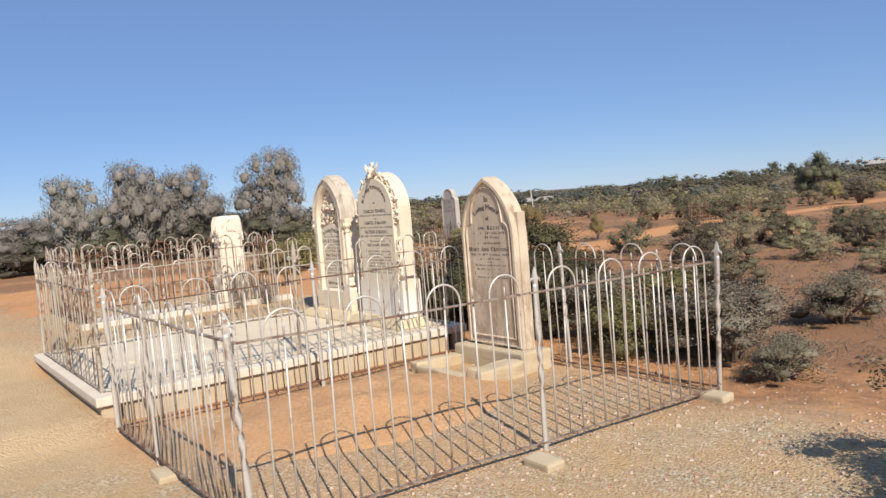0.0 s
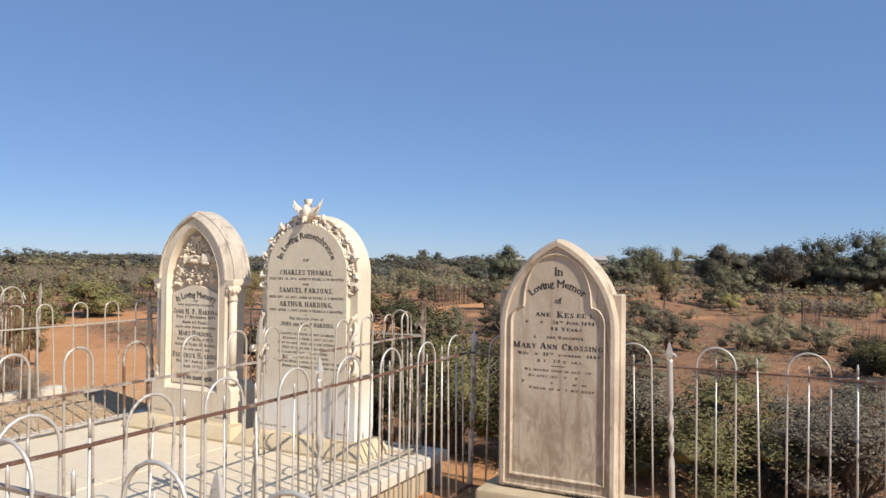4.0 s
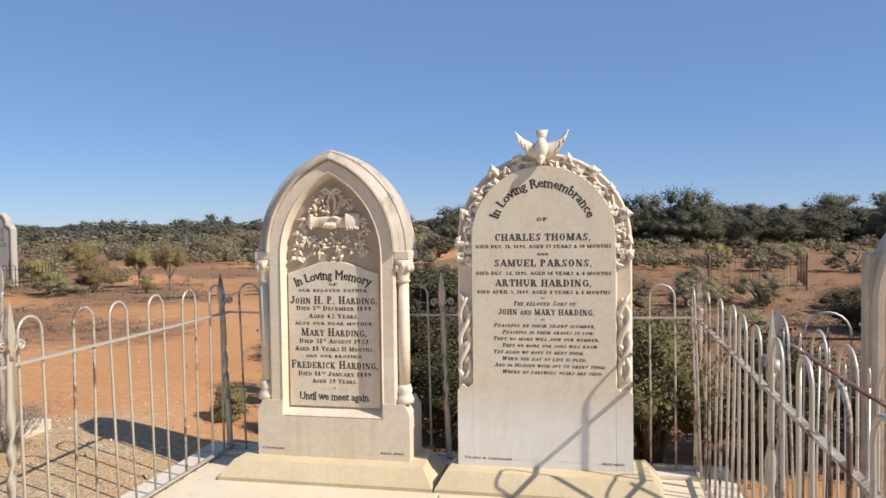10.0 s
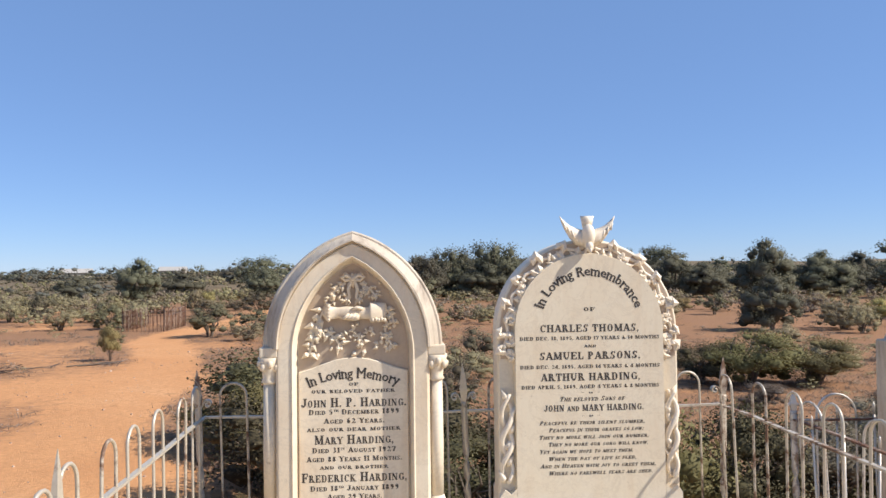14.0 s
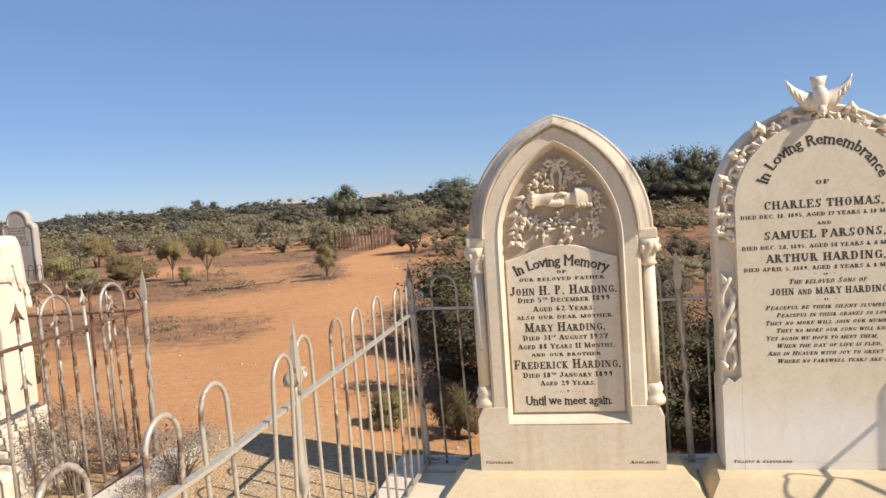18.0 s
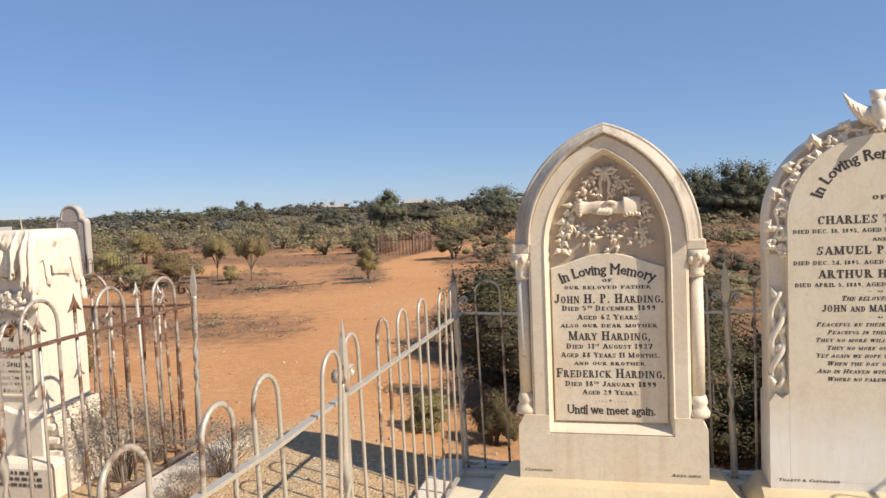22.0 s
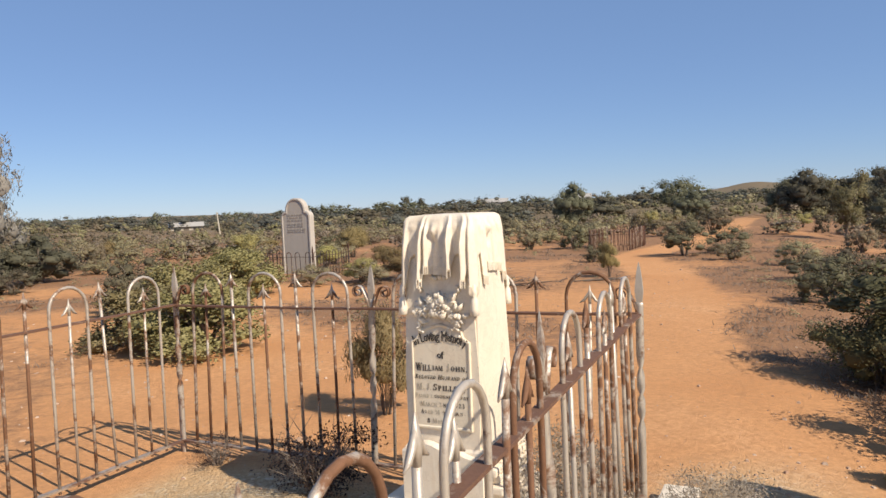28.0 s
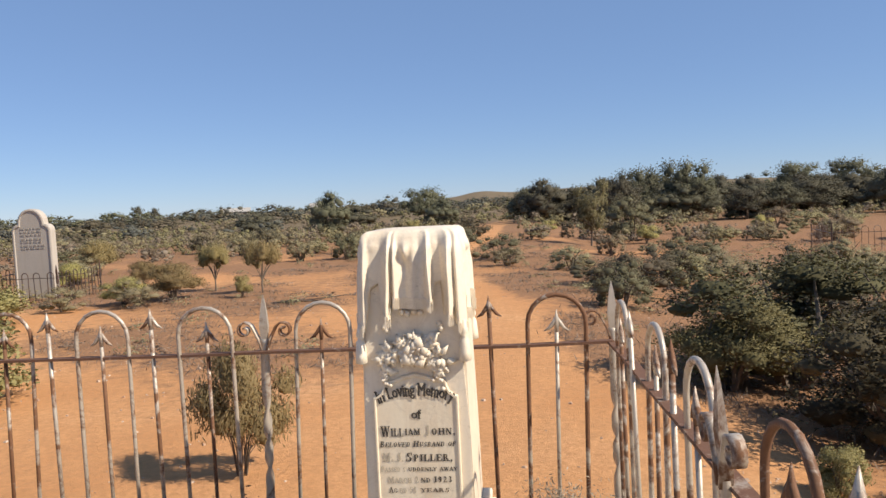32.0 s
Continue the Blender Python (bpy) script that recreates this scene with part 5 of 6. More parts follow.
    add_loft(bm, top + rings + [[(cx + (p[0] - cx) * 0.95, cy + (p[1] - cy) * 0.95, p[2] + 0.004) for p in rings[-1]]], caps=(True, True))
    cloth = part("drapery", bm, MARBLE_WARM, st, "carved cloth with deep folds", True)
    bm = bmesh.new()
    for i, p in enumerate(rings[-1]):
        if p[2] < 1.34:
            add_tube(bm, [(p[0], p[1], p[2] + 0.012), (p[0], p[1], p[2] - 0.022)], [0.0036, 0.0026], 4)
    tagged(part("fringe", bm, MARBLE_WARM, cloth), kind="stuff")
    for sx in (-1, 1):
        for sy in (-1, 1):
            x, y = cx + sx * 0.168, cy + sy * 0.18
            part("tassel", add_lathe(bmesh.new(), x, y, [(0.005, 1.262), (0.012, 1.235), (0.014, 1.225), (0.009, 1.213), (0.015, 1.205), (0.0185, 1.165), (0.02, 1.142), (0.008, 1.138)], 10), MARBLE_WARM, cloth, smooth=True)
    # garland that hangs as a bow under the cloth: leaves along an arch, a rose and grapes at its ends
    bm = bmesh.new()
    for k in range(120):
        u = random.random()
        x = -0.105 + 0.21 * u
        z = 1.098 + 0.088 * math.sin(math.pi * (0.06 + 0.9 * u)) ** 0.7 + random.gauss(0, 0.012)
        add_leaf(bm, (cx + x, cy - 0.168, z), random.uniform(0.03, 0.052), random.uniform(0.018, 0.03), random.uniform(0, math.tau), random.uniform(0.02, 0.036), 0.5)
    for k in range(13):
        a = k * 2.4
        r = 0.011 + 0.0022 * k
        add_leaf(bm, (cx + 0.012 + 0.3 * r * math.cos(a), cy - 0.18, 1.168 + 0.3 * r * math.sin(a)), r * 1.2, r * 1.5, a, 0.03, 0.7)
    for k in range(24):
        side = -1 if k % 2 else 1
        add_blob(bm, (cx + side * 0.088 + random.gauss(0, 0.012), cy - 0.178, 1.098 + random.gauss(0, 0.02)), (0.008, 0.011, 0.008), sub=1)
    for x, z in ((-0.03, 1.29), (-0.012, 1.285), (0.01, 1.29), (0.03, 1.287), (-0.09, 1.245), (-0.082, 1.235), (0.088, 1.25), (0.094, 1.238), (-0.105, 1.108), (-0.1, 1.095)):
        add_blob(bm, (cx + x, cy - 0.17, z), (0.0105, 0.012, 0.0105), sub=2)
    tagged(part("flower_relief", bm, MARBLE_WARM, st, smooth=True), kind="stuff")
    # inscription panel with curved shoulders
    bm = bmesh.new()
    half = [(0.138, 0.682), (0.138, 1.035), (0.126, 1.04), (0.112, 1.05), (0.104, 1.066), (0.1, 1.085), (0.07, 1.088), (0.035, 1.1)]
    pts = half + [(0, 1.107)] + [(-x, z) for x, z in half[::-1]]

    def face(z):
        return cy - 0.181 + (z - 0.6) * 0.0185
    add_loft(bm, [[(cx + x, face(z) + 0.02, z) for x, z in pts], [(cx + x, face(z) - 0.002, z) for x, z in pts], [(cx + x * 0.985, face(z) - 0.008, 0.9 + (z - 0.9) * 0.985) for x, z in pts], [(cx + x * 0.95, face(z) - 0.008, 0.9 + (z - 0.9) * 0.955) for x, z in pts],
                  [(cx + x * 0.93, face(z) - 0.004, 0.9 + (z - 0.9) * 0.935) for x, z in pts]])
    part("inscription_panel", bm, MARBLE, st)
    letters(st, "In Loving Memory", cx, 1.04, 0.25, 0.034, face(1.03) - 0.006, bend=0.34, caps=False, offset=0.022)
    faded, worn = LETTER_FADED, LETTER_WORN
    for body, dx, z, w, h, mat in (("of", 0.0, 0.982, 0.034, 0.026, LETTER), ("Will", -0.083, 0.931, 0.075, 0.032, LETTER), ("iam", -0.015, 0.931, 0.05, 0.025, LETTER), ("J", 0.033, 0.931, 0.014, 0.032, faded), ("ohn,", 0.085, 0.931, 0.075, 0.025, LETTER),
                                   ("Beloved Husband of", 0.0, 0.892, 0.25, 0.018, LETTER), ("M. J.", -0.083, 0.852, 0.066, 0.027, faded), ("Spiller,", 0.035, 0.852, 0.15, 0.027, LETTER),
                                   ("Passed s", -0.085, 0.816, 0.08, 0.017, faded), ("uddenly away", 0.045, 0.816, 0.16, 0.015, LETTER), ("March 2", -0.053, 0.783, 0.1, 0.02, faded), ("nd 1923", 0.055, 0.783, 0.1, 0.018, LETTER),
                                   ("Ag", -0.088, 0.752, 0.028, 0.018, worn), ("ed 51", -0.04, 0.752, 0.055, 0.018, faded), ("years", 0.048, 0.752, 0.095, 0.016, worn), ("8", -0.066, 0.716, 0.014, 0.019, worn), ("Mont", -0.015, 0.716, 0.065, 0.018, faded), ("hs.", 0.05, 0.716, 0.035, 0.015, worn)):
        letters(st, body, cx + dx, z, w, h, face(z) - 0.005, mat, shear=0.2 if "Beloved" in body else 0, caps=body != "of", offset=0.018)
    # stepped base: a block with a carved wavy upper edge and a rusticated side
    bm = bmesh.new()
    add_loft(bm, [sq(0.19, 0.38), sq(0.188, 0.585), sq(0.186, 0.6), sq(0.175, 0.615)])
    part("step", bm, MARBLE_WARM, st)
    bm = bmesh.new()
    wave = [(-0.19 + 0.38 * k / 30, 0.585 + 0.05 * math.exp(-((k - 9) / 7) ** 2) + 0.02 * math.exp(-((k - 20) / 4) ** 2)) for k in range(31)]
    prof = [(-0.19, 0.38), (0.19, 0.38)] + wave[::-1]
    add_loft(bm, [[(cx + x, cy - 0.18, z) for x, z in prof], [(cx + x, cy - 0.204, z) for x, z in prof], [(cx + x * 0.985, cy - 0.212, 0.42 + (z - 0.42) * 0.96) for x, z in prof]])
    part("carved_edge", bm, MARBLE_WARM, st)
    for j in range(7):
        for k in range(4):
            z0, y0 = 0.375 + j * 0.034, cy - 0.19 + k * 0.098 + (0.03 if j % 2 else 0)
            bm = box_bm((cx + 0.17, y0, z0), (cx + 0.285 - 0.013 * j + random.uniform(-0.008, 0.008), min(cy + 0.2, y0 + 0.095), z0 + 0.0325), 0.008, 2)
            part("rusticated_block", bm, MARBLE_WARM, st)
    bm = bmesh.new()
    add_loft(bm, [sq(0.31, 0.17), sq(0.31, 0.355), sq(0.298, 0.375), sq(0.235, 0.385)])
    part("base_block", bm, MARBLE_WARM, st)
    bm = bmesh.new()
    for z in (0.335, 0.305, 0.275):
        x = -0.25
        while x < 0.24:
            w = random.uniform(0.012, 0.04)
            add_box(bm, (cx + x, cy - 0.3125, z - 0.008), (cx + x + w, cy - 0.305, z + 0.008))
            x += w + random.uniform(0.008, 0.016)
    tagged(part("small_lettering", bm, LETTER_WORN, st, "small black lettering on the base"), kind="stuff")


make_pillar()
foot = thing("marble_slab", (-3.45, -0.75, 0.2), "small pale marble slab lying in the plot", "slab")
part("slab", box_bm((-3.6, -0.85, 0.17), (-3.32, -0.66, 0.24), 0.008, 2), LIMEWASH, foot)
foot = thing("marble_slab", (-2.7, -1.2, 0.2), "long pale slab before the pillar monument", "slab")
part("slab", box_bm((-3.15, -2.3, 0.15), (-2.5, -0.66, 0.225), 0.008, 2), LIMEWASH, foot)


def make_far_stone():
    cx, cy, z0 = -11.85, 10.9, 0.05
    st = thing("headstone", (cx, cy, z0), "plain pale headstone with rounded shoulders standing in the scrub", "headstone")

    def outline(k):
        half = [(0.39 - k, 0.2), (0.39 - k, 1.47)] + [(0.39 - k - 0.12 * (1 - math.cos(a)), 1.47 + (0.13 - k) * math.sin(a)) for a in (0.4, 0.8, 1.2, 1.57)] + [((0.265 - k) * math.cos(a), 1.62 + (0.27 - k) * math.sin(a)) for a in (0.0, 0.3, 0.6, 0.9, 1.2)]
        return half + [(0, 1.89 - k)] + [(-x, z) for x, z in half[::-1]]
    bm = bmesh.new()
    add_loft(bm, [[(cx + x, cy + 0.08, z) for x, z in outline(0)], [(cx + x, cy - 0.07, z) for x, z in outline(0)], [(cx + x, cy - 0.08, z) for x, z in outline(0.02)], [(cx + x, cy - 0.08, z) for x, z in outline(0.04)], [(cx + x, cy - 0.065, z) for x, z in outline(0.05)]])
    part("body", bm, marble("grey_marble", (0.50, 0.445, 0.375), (0.38, 0.32, 0.26), (0.33, 0.29, 0.25)), st)
    bm = bmesh.new()
    for z in (1.5, 1.44, 1.38, 1.3, 1.25, 1.18, 1.13):
        x = -0.22
        while x < 0.2:
            w = random.uniform(0.03, 0.09)
            add_box(bm, (cx + x, cy - 0.072, z), (cx + x + w, cy - 0.06, z + 0.03))
            x += w + 0.03
    faded = part("worn_lettering", bm, rough_mat("faded_letter", (0.37, 0.325, 0.27), (0.42, 0.37, 0.31), 30), st)
    tagged(faded, kind="stuff")
    part("plinth", box_bm((cx - 0.42, cy - 0.18, z0 - 0.05), (cx + 0.42, cy + 0.18, 0.2), 0.015), CONCRETE, st)
    for dx in (-0.55, 0.5, 0.85):
        f = thing("stone_block", (cx + dx, cy - 0.55, z0), "rough pale stone block at a fence foot", "block", "kerb blocks")
        part("block", box_bm((cx + dx - 0.12, cy - 0.63, z0 - 0.04), (cx + dx + 0.12, cy - 0.45, z0 + 0.13), 0.015, 2), CONCRETE, f)


make_far_stone()
make_fence("low dark iron fence before a far headstone", (-12.7, 10.1, 0.1), [((-12.7, 10.2), (-11.0, 10.2), (0, 1)), ((-11.0, 10.2), (-11.0, 11.6), (1,)), ((-12.7, 10.2), (-12.7, 11.6), (1,))],
           0.1, 0.62, 0.72, 0.86, 0.24, 0.12, (IRON_DARK, IRON_DARK, IRON_DARK), scrolls=False, bar=0.008)
make_fence("rusty brown iron fence round a small grave in the scrub", (-6.78, 16.8, 0.1), [((-6.78, 16.8), (-5.72, 16.76), (0, 1)), ((-6.78, 16.8), (-6.75, 18.8), (1,)), ((-5.72, 16.76), (-5.7, 18.8), (1,)), ((-6.75, 18.8), (-5.7, 18.8), ())],
           0.1, 0.62, 0.76, 0.86, 0.2, 0.1, (IRON_BROWN, IRON_DARK, IRON_DARK), scrolls=False, bar=0.010)
make_fence("dark picket fence round a grave on the rise", (4.2, 14.4, 0.0), [((3.9, 14.4), (5.9, 14.0), (0, 1)), ((3.9, 14.4), (4.2, 16.4), (1,)), ((5.9, 14.0), (6.2, 16.0), (1,))],
           0.02, 0.55, 0.68, 0.78, 0.26, 0.13, (IRON_BROWN, IRON_DARK, IRON_DARK), scrolls=False, bar=0.006)


# ---- plants ----
def leaf_quads(centres, length, width, upright=0.0, spread=0.35):
    """Leaf-shaped quads at random turns about the given places."""
    n = len(centres)
    u = rng.normal(size=(n, 3))
    u[:, 2] += upright * np.sign(rng.random(n) - 0.15) * 1.5
    u /= np.linalg.norm(u, axis=1)[:, None]
    v = np.cross(u, rng.normal(size=(n, 3)))
    v /= np.linalg.norm(v, axis=1)[:, None] + 1e-9
    s = (1 + rng.uniform(-spread, spread, n))[:, None]
    a, b = u * s * length / 2, v * s * width / 2
    return np.stack([centres - a, centres + b - a * 0.1, centres + a, centres - b - a * 0.1], axis=1)


def unit_ball(sub):
    bm = bmesh.new()
    bmesh.ops.create_icosphere(bm, subdivisions=sub, radius=1)
    bm.verts.index_update()
    v = np.array([p.co[:] for p in bm.verts])
    f = np.array([[p.index for p in q.verts] for q in bm.faces])
    bm.free()
    return v, f


BALLS = {k: unit_ball(k) for k in (1, 2)}


def unit(a):
    return a / (np.linalg.norm(a, axis=-1, keepdims=True) + 1e-9)


def dome_lumps(n, r0, r1, foot=0.04, lean=0.8, rise=1.0):
    """Uneven masses of foliage that together fill a dome of unit width and height."""
    r = rng.uniform(r0, r1, n)
    rho = np.sqrt(rng.random(n)) * (0.5 - r * lean)
    a = rng.uniform(0, math.tau, n)
    top = (1 - r) * np.sqrt(np.clip(1 - (rho / 0.56) ** 2, 0.05, 1))
    z = foot + r * 0.7 + (top - foot - r * 0.7) * rng.random(n) ** rise
    return np.stack([rho * np.cos(a), rho * np.sin(a), z], axis=1), r


def fill(lumps, leaves, length, width, core=0.72, sub=2, upright=0.0, fuzz=(-0.08, 0.2), shag=0.45):
    """Foliage over lumps: a rough inner mass and loose leaves, as arrays for foliage_mesh."""
    c, r = lumps
    mid = np.array([0, 0, c[:, 2].mean() * 0.8])
    verts, norms, tris, base = [], [], [], 0
    if core:
        bv, bf = BALLS[sub]
        for ci, ri in zip(c, r):
            w = np.array([1 + 0.5 * noise.noise(Vector(d) * 1.9 + Vector(ci) * 31) for d in bv])[:, None]
            p = ci + bv * ri * core * w
            p[:, 2] = np.maximum(p[:, 2], -0.02)
            verts.append(p)
            norms.append(unit(bv * 0.7 + unit(p - mid) * 0.4))
            tris.append(bf + base)
            base += len(bv)
    k = rng.choice(len(r), leaves, p=r ** 2 / (r ** 2).sum())
    d = unit(rng.normal(size=(leaves, 3)))
    d[:, 2] = np.where(d[:, 2] < -0.35, -d[:, 2], d[:, 2])
    p = c[k] + d * (r[k] * (1 + np.clip(rng.normal(fuzz[0], fuzz[1], leaves), -0.8, 0.75)))[:, None]
    p[:, 2] = np.maximum(p[:, 2], 0.015)
    q = leaf_quads(p, length, width, upright)
    out = unit(d * 0.7 + unit(p - mid) * 0.4 + np.array([0, 0, 0.12]))
    flat = unit(np.cross(q[:, 2] - q[:, 0], q[:, 1] - q[:, 3]))
    flip = (flat * out).sum(axis=1) > 0
    q[flip] = q[flip][:, [0, 3, 2, 1]]
    flat = np.where(flip[:, None], flat, -flat)
    nn = unit(out + flat * shag)
    verts.append(q.reshape(-1, 3))
    norms.append(np.repeat(nn, 4, axis=0))
    quads = base + np.arange(leaves * 4).reshape(-1, 4)
    return np.concatenate(verts), np.concatenate(tris) if tris else np.zeros((0, 3), int), quads, np.concatenate(norms)


def add_stems(bm, n, reach, top, r0, wob=0.06):
    for i in range(n):
        a = random.uniform(0, math.tau)
        q = random.uniform(0.3, 1.0) * reach
        h = top * random.uniform(0.6, 1.0)
        pts = [(0.03 * math.cos(a), 0.03 * math.sin(a), -0.05)]
        for k in range(1, 5):
            u = k / 4
            pts.append((q * u ** 0.9 * math.cos(a) + random.gauss(0, wob) * u, q * u ** 0.9 * math.sin(a) + random.gauss(0, wob) * u, h * u ** 0.8))
        add_tube(bm, pts, [r0, r0 * 0.8, r0 * 0.6, r0 * 0.4, r0 * 0.15], 5)


def shrub_kind(name, label, material, lumps, leaves, length, width, stems, stem_mat=None, r0=0.016, group="", reach=0.38, **how):
    """A shrub of unit width and height at the origin, with stems and foliage."""
    ob = thing(name, (0, 0, 0), label, "bush", group)
    bm = bmesh.new()
    add_stems(bm, stems, reach, 0.85, r0)
    tagged(part("woody_stem", bm, stem_mat or BARK, ob), kind="stuff")
    part("foliage", foliage_mesh("foliage", *fill(lumps, leaves, length, width, **how), material), None, ob)
    return ob


def tree_kind(name, label, material, lumps, leaves, length, width, crown0, limbs=7, trunk=0.05, **how):
    """A tree of unit height: tapered trunk, limbs that reach into the crown, and a crown of small leaves in masses."""
    ob = thing(name, (0, 0, 0), label, "tree")
    bm = bmesh.new()
    add_tube(bm, [(0, 0, -0.04), (0.01, 0.0, crown0 * 0.5), (0.0, 0.015, crown0 + 0.1), (0.02, 0.0, 0.7)], [trunk, trunk * 0.8, trunk * 0.6, trunk * 0.2], 8)
    part("trunk", bm, BARK, ob)
    bm = bmesh.new()
    c, r = lumps
    for i in rng.permutation(len(c))[:limbs]:
        z0 = crown0 * random.uniform(0.6, 1.0)
        pts = [(c[i][0] * u ** 1.1, c[i][1] * u ** 1.1, z0 + (c[i][2] - z0) * u ** 0.85) for u in (0, 0.35, 0.7, 1)]
        add_tube(bm, pts, [trunk * 0.5, trunk * 0.38, trunk * 0.25, trunk * 0.08], 6)
    tagged(part("branchwork", bm, BARK, ob), kind="stuff")
    part("crown", foliage_mesh("crown", *fill(lumps, leaves, length, width, **how), material), None, ob)
    return ob


def put(kind, x, y, w, h, yaw=None, sink=0.02):
    """A copy of a unit plant, w wide and h high, on the ground."""
    m = pose(x, y, ground_z(x, y) - sink, random.gauss(0, 2), random.gauss(0, 2), random.uniform(0, 360) if yaw is None else yaw) @ Matrix.Diagonal((w, w, h, 1))
    return copy_thing(kind, m)


def drop_kind(kind):
    for o in (*kind.children_recursive, kind):
        bpy.data.objects.remove(o)


# dense bushes close behind the stones
NEAR = [shrub_kind("bush", "dense dark olive bush with sunlit yellow-green tips", LEAF_OLIVE, dome_lumps(26, 0.10, 0.19), 12500, 0.023, 0.0115, 14, group="bushes behind the graves", fuzz=(-0.1, 0.26), shag=0.6, core=0.46),
        shrub_kind("bush", "dense dark green desert bush", LEAF_DEEP, dome_lumps(26, 0.10, 0.19), 12500, 0.023, 0.0115, 14, group="bushes behind the graves", fuzz=(-0.1, 0.26), shag=0.6, core=0.46),
        shrub_kind("bush", "spreading bush with broad sunlit olive leaves", LEAF_BROAD, dome_lumps(30, 0.09, 0.17), 9000, 0.036, 0.021, 14, group="bushes behind the graves", fuzz=(-0.05, 0.26), shag=0.7, core=0.45),
        shrub_kind("bush", "grey-brown saltbush with small pale leaves", LEAF_ASH, dome_lumps(26, 0.10, 0.19), 12500, 0.023, 0.0115, 14, group="bushes behind the graves", fuzz=(-0.1, 0.26), shag=0.6, core=0.46)]
for k, x, y, w, h in ((1, -0.5, 2.0, 1.6, 0.98), (1, -0.55, 3.6, 2.2, 1.15), (0, -1.15, 3.2, 1.2, 0.8), (1, 0.7, 1.5, 1.3, 0.8), (0, 1.75, 1.25, 1.35, 1.12), (1, 2.5, 1.35, 1.1, 0.98),
                      (1, 1.2, 2.6, 1.8, 0.95), (0, 3.9, 1.25, 1.5, 0.88), (3, 3.2, 1.5, 1.2, 0.8), (3, 4.75, 1.3, 1.35, 0.76), (3, 5.4, 0.9, 0.66, 0.42), (3, 4.7, 3.3, 1.1, 0.6), (3, 4.9, 5.8, 0.75, 0.36), (3, 5.8, 4.6, 0.65, 0.44), (3, 7.2, 5.4, 0.8, 0.48), (3, 6.6, 2.6, 0.5, 0.3), (3, 4.3, 1.75, 1.3, 0.7), (0, -0.75, 1.05, 0.35, 0.42), (2, -1.2, 1.1, 0.28, 0.3), (1, 0.2, 2.3, 1.4, 0.95),
                      (2, -7.15, 2.8, 1.5, 0.8), (2, -8.0, 2.9, 1.4, 0.74), (2, -8.8, 4.4, 1.4, 0.9), (2, -10.3, 7.0, 1.6, 0.9), (1, 7.4, -0.62, 1.3, 0.9), (0, 5.6, 7.6, 1.7, 0.95), (0, 6.6, 7.5, 1.4, 0.8), (1, 5.0, 7.9, 1.1, 0.7)):
    put(NEAR[k], x, y, w, h)
for kd in NEAR:
    drop_kind(kd)

# shrubs of the middle distance
SALT = [shrub_kind("saltbush", "rounded grey-brown saltbush on red earth", LEAF_SALT, dome_lumps(28, 0.075, 0.16), 4200, 0.03, 0.013, 10, group="saltbushes", fuzz=(-0.05, 0.26), core=0.5, shag=0.4) for _ in range(4)]
DARKS = [shrub_kind("scrub_bush", "dark olive rounded scrub bush on red earth", LEAF_DARK, dome_lumps(28, 0.075, 0.16), 4200, 0.03, 0.013, 10, group="scrub bushes", fuzz=(-0.05, 0.26), core=0.5, shag=0.4) for _ in range(3)]
BROOM = [shrub_kind("broom_bush", "soft yellow-green broom bush with thin upright twigs", LEAF_BROOM, dome_lumps(18, 0.1, 0.18, 0.22, 1.0), 9000, 0.055, 0.011, 26, r0=0.0055, group="broom bushes", reach=0.34, core=0.45, upright=1.1, fuzz=(-0.1, 0.32), shag=0.35) for _ in range(2)]
STEM = [tree_kind("small_tree", "small soft olive tree on a thin bare stem", LEAF_BROOM, (dome_lumps(14, 0.10, 0.18, 0.36, 1.0)), 6000, 0.05, 0.009, 0.28, 7, 0.022, core=0.5, upright=1.2, fuzz=(-0.1, 0.3), shag=0.3) for _ in range(2)]

for x, y, w, h in ((-10.5, 4.9, 1.2, 1.0), (-12.1, 9.2, 1.4, 0.8), (-4.1, 14.9, 1.4, 0.92), (-5.8, 13.3, 0.6, 0.5), (-1.4, 7.4, 0.9, 0.73), (-0.1, 10.9, 1.4, 0.85), (-1.4, 9.8, 1.2, 0.55), (-4.4, 23.5, 1.45, 0.95), (1.8, 10.2, 1.2, 0.85), (1.2, 24.8, 2.5, 1.8), (0.9, 6.4, 1.1, 0.75), (2.2, 5.2, 1.2, 0.7),
                   (-1.0, 8.9, 1.2, 0.75), (0.6, 12.5, 1.5, 0.9), (-3.2, 15.5, 1.2, 0.7)):
    put(random.choice(DARKS), x, y, w, h)
for x, y, w, h in ((-3.0, 13.6, 0.85, 0.5), (-1.3, 9.9, 0.75, 0.46), (4.9, 22.0, 1.15, 0.6), (6.4, 20.6, 1.5, 0.93), (-11.9, 21.5, 1.25, 0.83), 
                   (1.4, 9.0, 1.26, 0.63), (0.2, 8.4, 1.2, 0.86), (3.5, 12.8, 1.16, 0.77), (-1.7, 12.4, 1.03, 0.58), (4.4, 10.9, 1.2, 0.83),
                   (3.0, 10.5, 1.0, 0.67), (12.8, 16.7, 1.6, 1.07), (8.7, 20.1, 1.7, 0.94), (5.9, 10.1, 0.9, 0.44), (-8.8, 8.9, 0.9, 0.5),
                   (-10.0, 12.6, 0.6, 0.45), (7.9, 9.2, 1.0, 0.6), (3.4, 7.4, 0.9, 0.5), (8.6, 12.4, 1.2, 0.7), (-9.9, 8.6, 0.8, 0.45), (-12.6, 13.4, 1.3, 0.7)):
    put(random.choice(SALT), x, y, w, h)
